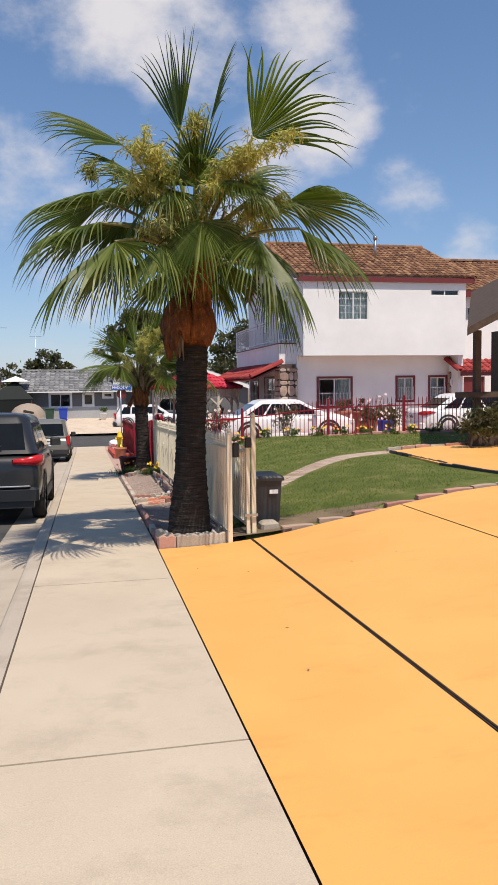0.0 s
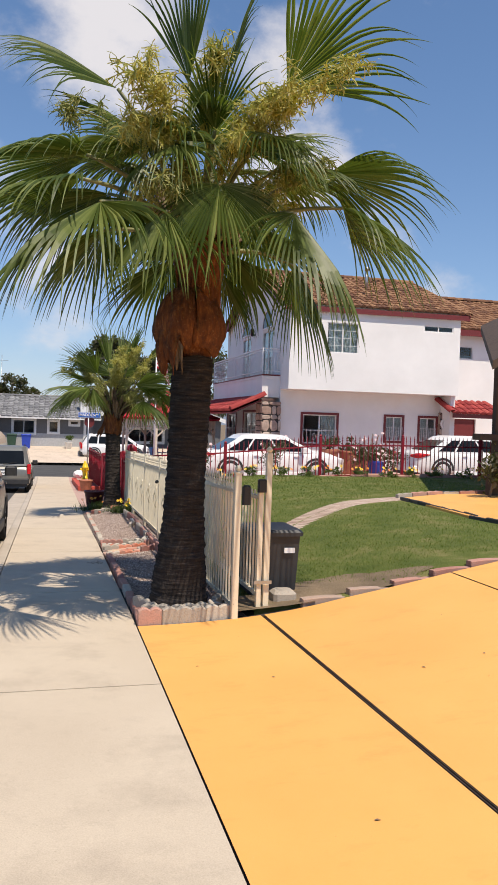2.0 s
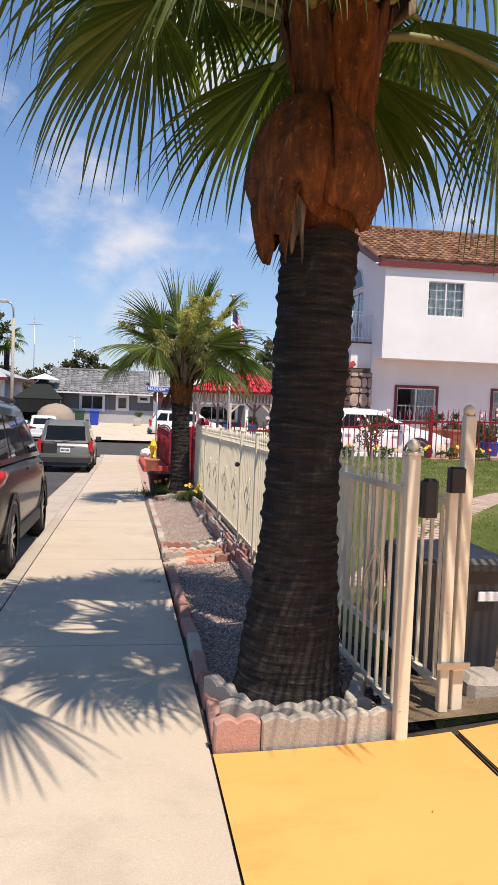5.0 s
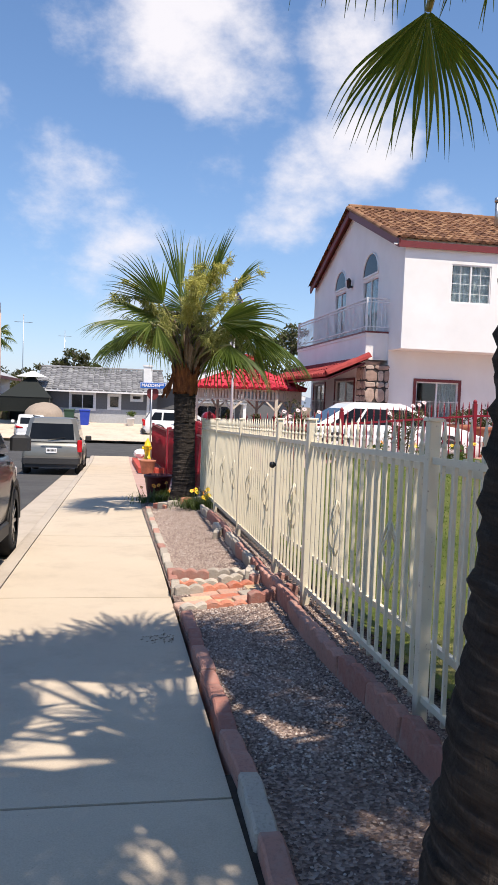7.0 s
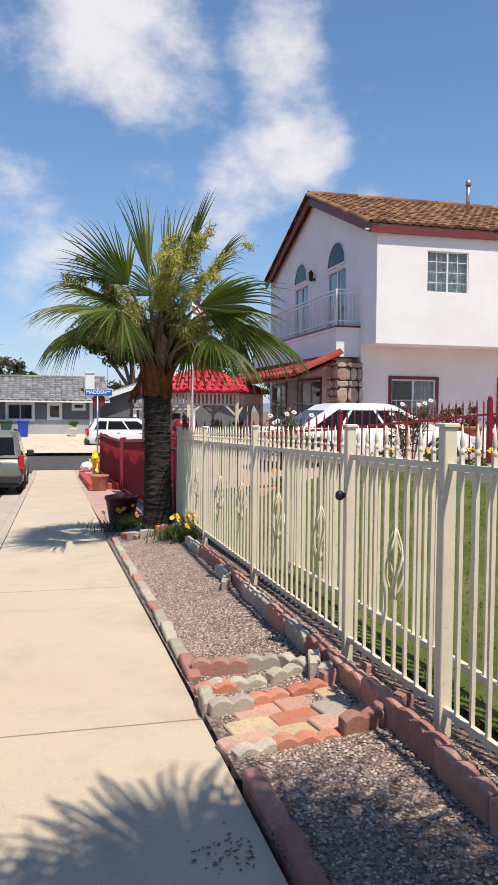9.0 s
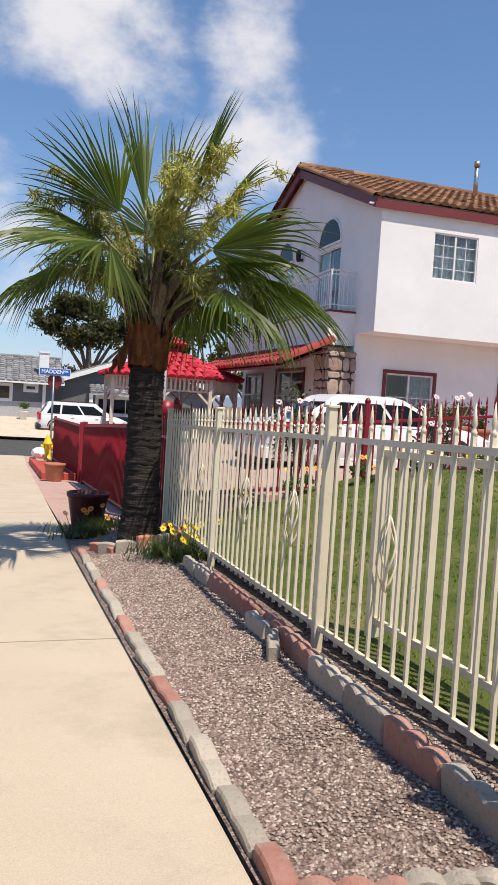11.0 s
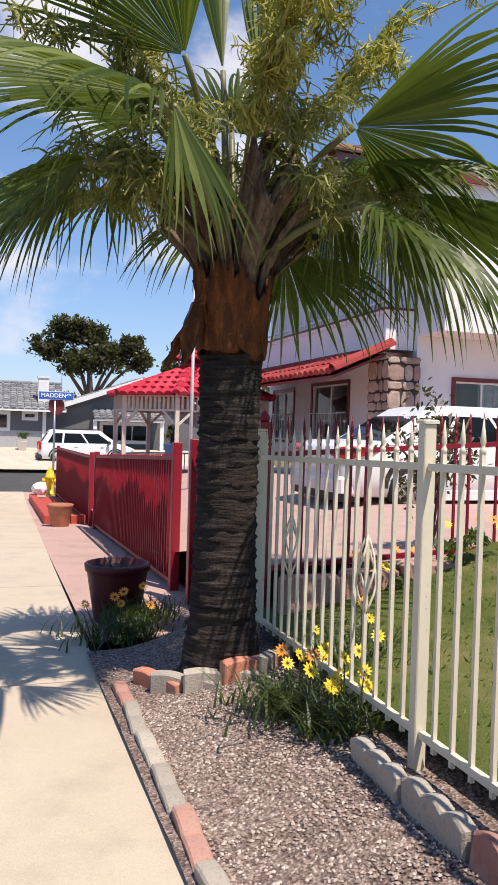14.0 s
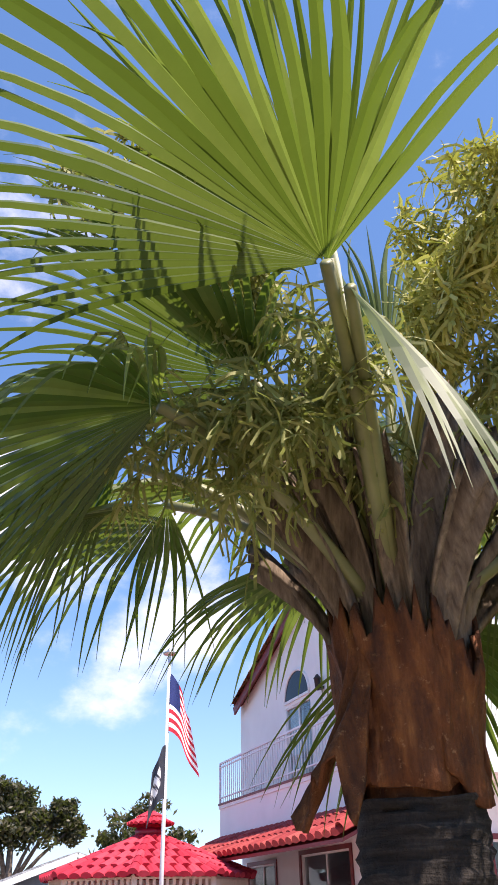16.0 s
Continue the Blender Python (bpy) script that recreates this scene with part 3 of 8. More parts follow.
# worn bare earth behind the lawn's edging
g = Geo()
nn = 40
ring = []
for i in range(nn):
    a = 2 * math.pi * i / nn
    r = 1 + 0.35 * noise.noise(Vector((math.cos(a) * 1.7, math.sin(a) * 1.7, 2.0)))
    x, y = 2.85 + 0.85 * r * math.cos(a), 9.16 + 0.34 * r * math.sin(a)
    ring.append((x, y, yard_z(x, y) + 0.005))
g.add(ring + [(2.85, 9.16, yard_z(2.85, 9.16) + 0.012)], [(i, (i + 1) % nn, nn) for i in range(nn)], True)
g.sheet([1.64, 1.85, 2.1, 2.36], [8.665, 8.8, 8.95, 9.1, 9.24], lambda x, y: yard_z(x, y) + 0.010 + 0.01 * noise.noise(Vector((x * 5, y * 5, 0))))
solid("bare_earth", g, "earth", "bare brown earth at the edge of the lawn", "earth", kind="structure")

# ---- cream iron fence along the pavement ----
def FX(y):
    """The fence drifts a little away from the pavement along its length."""
    return 1.60 + 0.0145 * (y - 8.6)


def spear(g, x, y, z, s=1.0, n=6):
    """A cast spear point on top of a picket."""
    g.lathe((x, y, z), [(0.008 * s, 0), (0.014 * s, 0.006 * s), (0.015 * s, 0.018 * s), (0.010 * s, 0.026 * s), (0.008 * s, 0.036 * s), (0.013 * s, 0.048 * s), (0.010 * s, 0.075 * s), (0.001, 0.140 * s)], n)


def scroll(g, y, z, h):
    """A wrought basket of four bulged rods round a picket."""
    for a in range(4):
        t = a * math.pi / 2 + 0.6
        pts = []
        for i in range(9):
            v = i / 8
            r = 0.045 * math.sin(math.pi * v) ** 1.2 + 0.004
            pts.append((FX(y) + r * math.cos(t + 2.2 * v), y + r * math.sin(t + 2.2 * v), z + h * (v - 0.5)))
        g.tube(pts, 0.0055, 5)


posts = [8.64, 10.75, 12.84, 13.93, 16.05, 18.30, 20.3]
fence = thing("iron_fence", (FX(8.72), 8.72, fence_z(8.72)), "cream painted iron picket fence with spear tops", "fence")
for y in posts:
    b, fx = fence_z(y), FX(y)
    w = 0.028 if y in (8.64, 12.84) else 0.025
    g = Geo().box(fx - w, fx + w, y - w, y + w, b - 0.25, b + 1.22, bev=0.004)
    g.box(fx - w - 0.008, fx + w + 0.008, y - w - 0.008, y + w + 0.008, b + 1.22, b + 1.235, bev=0.004)
    if y == 8.64:
        g.lathe((fx, y, b + 1.235), [(0.016, 0), (0.018, 0.006), (0.029, 0.022), (0.029, 0.034), (0.016, 0.05), (0.003, 0.056)], 12)
    part("post", g, "fence", fence)
g = Geo().tube([(FX(13.93) - 0.075, 13.93, 0.40), (FX(13.93) + 0.02, 13.93, 0.40)], 0.012, 8).lathe((FX(13.93) - 0.055, 13.93, 0.375), [(0.012, 0), (0.024, 0.012), (0.024, 0.038), (0.012, 0.05)], 10)
part("latch_knob", g, "black", fence, "small black latch knob")
for a, b in zip(posts, posts[1:]):
    for h in (0.07, 1.06):
        g = Geo().bar((FX(a), a + 0.03, fence_z(a) + h), (FX(b), b - 0.03, fence_z(b) + h), 0.022, 0.028)
        part("rail", g, "fence", fence)
    n = round((b - a) / 0.118)
    for i in range(1, n):
        y = a + (b - a) * i / n
        z = fence_z(y)
        g = Geo().box(FX(y) - 0.008, FX(y) + 0.008, y - 0.008, y + 0.008, z + 0.03, z + 1.12)
        spear(g, FX(y), y, z + 1.11, 0.86)
        p = part("picket", g, "fence", fence)
        if i % 8 == 4:
            gs = Geo()
            scroll(gs, y, z + 0.58, 0.34)
            part("scroll", gs, "fence", p)

# gate: a narrow leaf beside the first post, and the post that it shuts against
gate = thing("sliding_gate", (1.95, 8.82, yard_z(1.95, 8.82)), "cream iron gate end with black lock box", "gate")
gz = -0.27
for x, y, w, top in ((1.84, 8.75, 0.022, 1.07), (1.912, 8.77, 0.026, 1.36)):
    g = Geo().box(x - w, x + w, y - w, y + w, gz, gz + top, bev=0.004)
    if top > 1.2:
        g.lathe((x, y, gz + top), [(0.016, 0), (0.029, 0.02), (0.029, 0.032), (0.016, 0.048), (0.003, 0.056)], 12)
    part("post", g, "fence", gate)
gate_end = 15.9
LEAF = lambda y: 1.845 + 0.0145 * (y - 8.75)
for h in (0.1, 0.96):
    part("rail", Geo().bar((LEAF(8.78), 8.78, gz + h), (LEAF(gate_end), gate_end, fence_z(gate_end) + 0.04 + h), 0.03, 0.035), "fence", gate)
for i in range(1, 62):
    y = 8.75 + 0.116 * i
    z = gz + (fence_z(gate_end) + 0.04 - gz) * (y - 8.75) / (gate_end - 8.75)
    part("picket", Geo().box(LEAF(y) - 0.008, LEAF(y) + 0.008, y - 0.008, y + 0.008, z + 0.08, z + 1.02), "fence", gate)
part("lock_box", Geo().box(1.637, 1.712, 8.595, 8.645, 0.645, 0.815, bev=0.014), "black", gate, "black plastic keypad box")
part("latch", Geo().box(1.80, 1.875, 8.685, 8.735, 0.745, 0.860, bev=0.008), "black", gate, "black steel latch")
part("bolt", Geo().bar((1.79, 8.715, gz + 0.22), (1.95, 8.715, gz + 0.22), 0.016, 0.03), "steel", gate, "bare steel slide bolt")

part("post", Geo().box(LEAF(gate_end) - 0.03, LEAF(gate_end) + 0.03, gate_end - 0.03, gate_end + 0.03, fence_z(gate_end) - 0.06, fence_z(gate_end) + 1.06, bev=0.004), "fence", gate)

# ---- dark red iron fence between the lots ----
RY = 20.62
redfence = thing("red_iron_fence", (1.95, RY, yard_z(1.95, RY)), "dark red iron picket fence behind the lawn", "fence")
red_z = lambda x: -0.42 + 0.42 * step(1.8, 8.0, x)
gp = Geo().box(-0.0085, 0.0085, -0.0085, 0.0085, 0.03, 0.97)
spear(gp, 0, 0, 0.96, 1.15, 5)
picket_mesh = gp.mesh("picket", "red_metal")
x = 1.95
while x < 13.2:
    piece("picket", picket_mesh, Matrix.Translation((x, RY, red_z(x))), redfence)
    x += 0.118
for x in (1.9, 4.2, 6.66, 8.93, 11.2, 13.3):
    g = Geo().box(x - 0.035, x + 0.035, RY - 0.035, RY + 0.035, red_z(x) - 0.3, red_z(x) + 1.08, bev=0.004)
    g.lathe((x, RY, red_z(x) + 1.08), [(0.03, 0), (0.04, 0.03), (0.02, 0.06), (0.003, 0.075)], 10)
    part("post", g, "red_metal", redfence)
for a, b in zip((1.9, 4.2, 6.66, 8.93, 11.2), (4.2, 6.66, 8.93, 11.2, 13.3)):
    for h in (0.1, 0.86):
        part("rail", Geo().bar((a, RY, red_z(a) + h), (b, RY, red_z(b) + h), 0.03, 0.035), "red_metal", redfence)
g = Geo()
for i in range(28):
    x0 = 1.95 + i * 0.42
    g.box(x0, x0 + 0.405, RY - 0.32, RY - 0.2, red_z(x0) - 0.2, red_z(x0) + 0.1 + 0.02 * (i % 3), bev=0.02)
solid("lawn_edging", g, "red_block", "faded red block edging below the red fence", "edging", at=(1.95, RY - 0.26, -0.45), kind="structure")

# ---- fan palms ----
def frond_geo(rng, base, hub, tip, droop, tilt=0.0, leaflets=40, spread_deg=80, cup=-0.2):
    """A stalk that bows from the crown out to the hub, and a pleated fan from there towards the tip, whose leaflets part past the middle and hang at their ends: two meshes' geometry."""
    base, hub, tip = Vector(base), Vector(hub), Vector(tip)
    sg = Geo()
    n = 8
    bow = (hub - base).length * 0.10
    pts = [base.lerp(hub, i / n) + Vector((0, 0, bow * math.sin(math.pi * i / n))) for i in range(n + 1)]
    sg.tube(pts, [0.027 - 0.012 * i / n for i in range(n + 1)], 6)
    fwd, blade = (tip - hub).normalized(), (tip - hub).length * 1.16
    up = Vector((0, 0, 1))
    nor = up - fwd * up.dot(fwd)
    if nor.length < 0.15:
        nor = nor + (base - hub) * 0.5
        nor = nor - fwd * nor.dot(fwd)
    nor.normalize()
    nor = Matrix.Rotation(tilt, 3, fwd) @ nor
    side = fwd.cross(nor).normalized()
    g = Geo()
    leaflets = max(14, round(leaflets * spread_deg / 80))
    da = 2 * radians(spread_deg) / leaflets
    down = Vector((0, 0, -1))
    ts = (0.02, 0.2, 0.38, 0.5, 0.6, 0.7, 0.79, 0.87, 0.94, 1.0)
    for i in range(leaflets):
        a = -radians(spread_deg) + (i + 0.5) * da + rng.uniform(-0.12, 0.12) * da
        L = blade * (0.74 + 0.28 * math.cos(a * 0.8)) * rng.uniform(0.94, 1.06)
        fused = 0.38 + 0.10 * math.cos(a) + rng.uniform(-0.06, 0.06)
        ray = (fwd * math.cos(a) + side * math.sin(a) + nor * (cup * abs(math.sin(a)) ** 1.2)).normalized()
        perp = (side * math.cos(a) - fwd * math.sin(a)).normalized()
        hang = droop * rng.uniform(1.2, 3.4)
        twist = rng.uniform(-0.35, 0.35)
        c, last, pts = hub.copy(), 0.0, []
        for t in ts:
            loose = max(0.0, t - fused) / (1 - fused)
            way = (ray + down * (0.30 * droop * t ** 1.5 + hang * loose ** 1.7) + perp * (twist * loose)).normalized()
            c = c + way * (L * (t - last))
            last = t
            w = L * min(t, fused) * math.tan(da / 2) * 1.03
            if loose > 0:
                w *= max(0.04, (1 - loose) ** 0.8) * 0.82
            pts += [c - perp * w, c + nor * (w * 1.15), c + perp * w]
        m = len(ts)
        g.add(pts, [(3 * j + q, 3 * j + q + 1, 3 * j + q + 4, 3 * j + q + 3) for j in range(m - 1) for q in (0, 1)], False)
    return sg, g


def strands_geo(rng, base, end, n, spread_r, sag, wide=0.0052):
    """A flower stalk: an arching cane with side branches, each set with short kinked sprigs."""
    g = Geo()
    base, end = Vector(base), Vector(end)
    bow = (end - base).length * 0.16
    pts = [base.lerp(end, i / 8) + Vector((0, 0, bow * math.sin(math.pi * i / 8))) for i in range(9)]
    g.tube(pts, [0.015 - 0.0013 * i for i in range(9)], 5)

    def ribbon(o, q, ln, segs, fall, kink, w):
        s = q.cross(Vector((rng.uniform(-1, 1), rng.uniform(-1, 1), rng.uniform(-1, 1)))).normalized() * w
        rows, mids = [], []
        for j in range(segs + 1):
            rows += [o - s, o + s]
            mids.append(o)
            o = o + q * (ln / segs)
            q = (q + Vector((rng.uniform(-kink, kink), rng.uniform(-kink, kink), rng.uniform(-kink, kink) - fall))).normalized()
        g.add(rows, [(2 * j, 2 * j + 1, 2 * j + 3, 2 * j + 2) for j in range(segs)])
        return mids

    along = (end - base).normalized()
    for i in range(max(7, n // 15)):
        t = rng.uniform(0.45, 1.0)
        k = min(7, int(t * 8))
        q = (Vector((rng.gauss(0, 1), rng.gauss(0, 1), rng.gauss(0.1, 0.8))).normalized() + along * 0.5).normalized()
        ln = spread_r * rng.uniform(0.35, 1.0)
        mids = ribbon(pts[k].lerp(pts[k + 1], t * 8 - k), q, ln, 5, 0.26 * sag, 0.25, wide)
        for f in range(26):
            j = rng.randint(1, 4)
            o = mids[j].lerp(mids[j + 1], rng.random())
            q2 = Vector((rng.uniform(-1, 1), rng.uniform(-1, 1), rng.uniform(-1, 1) - 0.25 * sag)).normalized()
            ribbon(o, q2, rng.uniform(0.05, 0.11) * (1 + 0.7 * max(0.0, sag - 0.8)), 3, 0.3 * sag, 0.55, wide * rng.uniform(0.6, 1.1))
    return g


def trunk_geo(rng, foot, top, radii, rings, n=44, rough=0.012):
    """A palm trunk with ring scars; radii: rows of height share and radius."""
    foot, top = Vector(foot), Vector(top)
    hs, rs = [r[0] for r in radii], [r[1] for r in radii]
    pts = []
    for i in range(rings + 1):
        for s, bulge in ((0.0, 0.0), (0.55, 1.0), (0.8, 0.55)):
            v = min(1.0, (i + s) / (rings + 1))
            c = foot.lerp(top, v)
            r = float(np.interp(v, hs, rs)) + rough * bulge * (0.6 + 0.4 * math.sin(i * 2.7))
            for j in range(n):
                a = 2 * math.pi * j / n
                k = noise.noise(Vector((math.cos(a) * 2.2, math.sin(a) * 2.2, i * 0.9 + s))) * rough * 1.1
                zz = noise.noise(Vector((math.cos(a) * 1.4, math.sin(a) * 1.4, i * 0.31))) * 0.022
                pts.append((c.x + (r + k) * math.cos(a), c.y + (r + k) * math.sin(a), c.z + zz))
    m = (rings + 1) * 3
    g = Geo().add(pts, [(r * n + j, r * n + (j + 1) % n, r * n + n + (j + 1) % n, r * n + n + j) for r in range(m - 1) for j in range(n)], True)
    return g


def boot_geo(rng, c, r, z0, z1, a, width, flare, thick=0.014, lean=0.0, taper=0.45, rough=0.016, ragged=0.55, bulge=True, corner=-0.05):
    """An old leaf base: a curved tongue that clasps the trunk and flares out at one end."""
    g = Geo()
    nu, nv = 14, 12
    pts = []
    for layer in (0, 1):
        for j in range(nv + 1):
            v = j / nv
            z = z0 + (z1 - z0) * v
            wide = width * (1.0 - taper * v ** 1.5)
            for i in range(nu + 1):
                u = i / nu * 2 - 1
                ang = a + u * wide + lean * v
                rr = r + (flare * v * v if z1 > z0 or not bulge else flare * math.sin(math.pi * min(1.0, v * 0.86)) ** 0.8) + thick * layer + 0.008 * math.sin(5 * u + 7 * v) + rough * noise.noise(Vector((u * 5 + a * 9, v * 2.2, a * 3))) + 0.4 * rough * noise.noise(Vector((u * 13, v * 7, a * 5)))
                pts.append((c[0] + rr * math.cos(ang), c[1] + rr * math.sin(ang), z + (0.02 + 0.03 * v) * math.sin(3 * u + a * 2) + 0.03 * v * math.sin(9 * u + a) + corner * u * u + ragged * v ** 4 * (z1 - z0) * noise.noise(Vector((u * 6.3, a * 7, 2.0)))))
    w = nu + 1
    k = w * (nv + 1)
    fs = [(j * w + i, j * w + w + i, j * w + w + i + 1, j * w + i + 1) for j in range(nv) for i in range(nu)]
    fs += [tuple(k + q for q in reversed(f)) for f in fs]
    rim = [i for i in range(w)] + [j * w + nu for j in range(1, nv + 1)] + [nv * w + i for i in range(nu - 1, -1, -1)] + [j * w for j in range(nv - 1, 0, -1)]
    fs += [(rim[i], rim[(i + 1) % len(rim)], k + rim[(i + 1) % len(rim)], k + rim[i]) for i in range(len(rim))]
    return g.add(pts, fs, True)


def palm(label, foot, bare, crown, radii, rings, fronds, flowers, seed, sheath_r):
    """foot: base of the trunk; bare: top of the ringed trunk; crown: heart of the leaves."""
    rng = random.Random(seed)
    t = thing("fan_palm", foot, label, "palm tree", "fan palms in the gravel bed")
    part("trunk", trunk_geo(rng, foot, bare, radii, rings), "palm_bark", t)
    bare, crown = Vector(bare), Vector(crown)
    stem = Geo()
    stem.tube([bare - Vector((0, 0, 0.1)), bare.lerp(crown, 0.4), bare.lerp(crown, 0.75), crown, crown + Vector((0, 0, 0.25))], [sheath_r * 0.92, sheath_r * 0.95, sheath_r * 0.8, sheath_r * 0.75, 0.03], 20)
    part("crown_stem", stem, "boot", t, "smooth orange-brown stem")
    for hub, tip, droop, tilt, *wide in fronds:
        out = Vector((hub[0] - crown.x, hub[1] - crown.y, 0)).normalized() * sheath_r * 0.5
        o = crown + out + Vector((0, 0, -0.15 + 0.12 * (hub[2] - crown.z)))
        sg, g = frond_geo(rng, o, hub, tip, droop, radians(tilt), 40, *wide)
        f = part("frond", g, "frond", t)
        part("stalk", sg, "petiole", f)
    for end, n, r, sag, mat in flowers:
        part("flower_stalk", strands_geo(rng, crown, end, n, r, sag), mat, t, "stringy yellow-green palm flowers")
    return t, rng


def ring_fronds(rng, c, rows):
    """Fronds round the heart c: azimuth, rise of the stalk, stalk, blade, fall of the blade below the stalk's rise, droop."""
    res = []
    for az, el, stalk, blade, fall, droop in rows:
        a, e, f = radians(az), radians(el), radians(el - fall)
        hub = (c[0] + stalk * math.cos(a) * math.cos(e), c[1] + stalk * math.sin(a) * math.cos(e), c[2] + stalk * math.sin(e))
        tip = (hub[0] + blade * math.cos(a) * math.cos(f), hub[1] + blade * math.sin(a) * math.cos(f), hub[2] + blade * math.sin(f))
        res.append((hub, tip, droop, rng.uniform(-12, 12)))
    return res


C1 = (1.29, 9.12, 3.02)
# hub and tip of each leaf, droop of its leaflets, tilt, half spread, fold of the two halves
FRONDS_1 = [
    ((0.34, 7.95, 2.92), (-0.38, 7.40, 2.34), 0.8, 5, 92, -0.25), ((0.26, 8.60, 3.46), (-0.68, 8.30, 3.26), 0.6, 15, 62, -0.2), ((0.20, 8.25, 3.16), (-0.66, 7.95, 2.86), 0.7, 10, 70, -0.25), ((0.45, 9.35, 3.05), (-0.09, 9.75, 2.46), 0.7, 0, 80, -0.3),
    ((0.52, 9.0, 4.18), (-0.34, 8.90, 4.56), 0.45, -30, 52, -0.15), ((1.17, 9.2, 4.42), (1.06, 9.15, 5.36), 0.15, 30, 34, -0.1), ((1.55, 9.35, 4.60), (1.78, 9.4, 5.36), 0.2, -20, 36, -0.1),
    ((1.90, 8.55, 4.20), (2.44, 7.80, 4.66), 0.3, -40, 48, -0.1), ((2.38, 8.8, 3.60), (3.36, 8.52, 3.50), 0.5, -20, 62, -0.2), ((2.42, 8.5, 3.22), (3.16, 8.11, 2.70), 0.6, -10, 68, -0.25),
    ((1.86, 8.10, 3.02), (2.36, 7.70, 2.20), 0.7, 0, 88, -0.25), ((2.25, 9.3, 2.86), (2.68, 9.3, 2.02), 0.6, 0, 70, -0.3), ((1.24, 8.05, 3.17), (1.09, 7.60, 2.50), 1.0, 0, 118, -0.3),
    ((1.27, 8.45, 3.72), (1.20, 8.15, 4.28), 0.35, 20, 42, -0.2), ((1.62, 8.12, 3.62), (1.95, 7.62, 3.36), 0.9, -10, 75, -0.3), ((1.08, 9.55, 2.86), (0.84, 10.20, 2.40), 0.6, 0, 70, -0.3),
    ((1.62, 9.6, 2.78), (1.90, 9.75, 2.26), 0.6, 0, 60, -0.3), ((0.95, 8.40, 3.56), (0.62, 7.85, 3.22), 0.9, 10, 70, -0.3), ((0.85, 8.15, 2.95), (0.62, 7.70, 2.38), 0.8, 5, 62, -0.3),
    ((1.54, 10.8, 2.51), (1.65, 11.2, 2.18), 0.5, 0, 60, -0.3),
] + ring_fronds(random.Random(6), C1, [(75, 34, 1.1, 1.0, 40, 0.6), (110, 48, 1.0, 0.95, 30, 0.5), (85, 12, 1.15, 1.0, 25, 0.6), (90, 28, 1.35, 1.0, 30, 0.6), (70, 46, 1.2, 1.0, 30, 0.5), (122, 26, 1.2, 1.0, 35, 0.6), (135, 44, 1.1, 1.0, 30, 0.5), (45, 18, 1.0, 1.0, 40, 0.6), (20, 40, 1.0, 0.95, 35, 0.5), (150, 25, 1.0, 0.95, 40, 0.6), (95, 66, 1.0, 0.9, 20, 0.3), (60, 2, 0.95, 0.9, 35, 0.7),
    (205, 42, 0.9, 0.85, 45, 0.7), (335, 40, 0.9, 0.85, 45, 0.7), (235, 52, 0.85, 0.8, 50, 0.8), (305, 52, 0.85, 0.8, 50, 0.8), (270, 64, 0.8, 0.8, 45, 0.7), (170, 60, 0.9, 0.85, 30, 0.4), (15, 62, 0.9, 0.85, 30, 0.4)])
FLOWERS_1 = [((0.60, 7.80, 3.80), 860, 0.33, 0.8, "flower"), ((0.52, 7.95, 3.52), 420, 0.28, 1.2, "flower"), ((0.05, 8.5, 3.80), 240, 0.26, 1.0, "strand"), ((1.23, 8.15, 4.22), 600, 0.26, 0.7, "flower"), ((1.55, 7.75, 3.72), 420, 0.26, 0.8, "flower"),
             ((1.75, 7.60, 3.78), 600, 0.30, 0.7, "flower"), ((2.02, 7.30, 3.82), 520, 0.28, 0.7, "flower"), ((1.40, 7.95, 3.50), 300, 0.24, 1.0, "flower"), ((2.20, 8.2, 3.45), 280, 0.30, 1.2, "strand"), ((0.75, 8.1, 3.15), 340, 0.34, 1.4, "strand"),
             ((1.6, 8.1, 3.1), 300, 0.32, 1.4, "strand"), ((0.95, 8.3, 3.4), 300, 0.30, 1.2, "strand"), ((1.3, 9.9, 3.8), 240, 0.34, 1.0, "strand"), ((2.2, 9.3, 3.4), 240, 0.30, 1.0, "flower")]
P1 = (1.185, 9.10)
palm1, rng1 = palm("tall fan palm with dark ringed trunk, yellow flowers", (*P1, -0.40), (1.262, 9.11, 1.93), C1,
                   [(0, 0.29), (0.09, 0.25), (0.17, 0.23), (0.37, 0.186), (0.55, 0.170), (0.72, 0.176), (1, 0.184)], 46, FRONDS_1, FLOWERS_1, 11, 0.175)
for a, w, z0, z1, fl in ((212, 0.95, 2.50, 2.00, 0.13), (268, 0.85, 2.44, 2.04, 0.10), (322, 0.95, 2.48, 1.98, 0.11), (30, 1.1, 2.46, 2.0, 0.10), (110, 1.2, 2.46, 1.96, 0.11)):
    part("leaf_base", boot_geo(rng1, (1.235, 9.11), 0.185, z0, z1, radians(a), w, fl, taper=0.08, ragged=0.10, rough=0.022, corner=0.03), "boot", palm1, "flared rust-brown old leaf base")
part("leaf_base", boot_geo(rng1, (1.235, 9.11), 0.215, 2.30, 1.84, radians(214), 0.55, 0.09, taper=0.5, ragged=0.2, rough=0.03), "boot", palm1, "torn hanging leaf base")
part("leaf_base", boot_geo(rng1, (1.235, 9.11), 0.195, 2.20, 1.86, radians(238), 0.16, 0.06, taper=0.3, ragged=0.2, rough=0.02), "sheath", palm1, "pale splintered leaf stub")
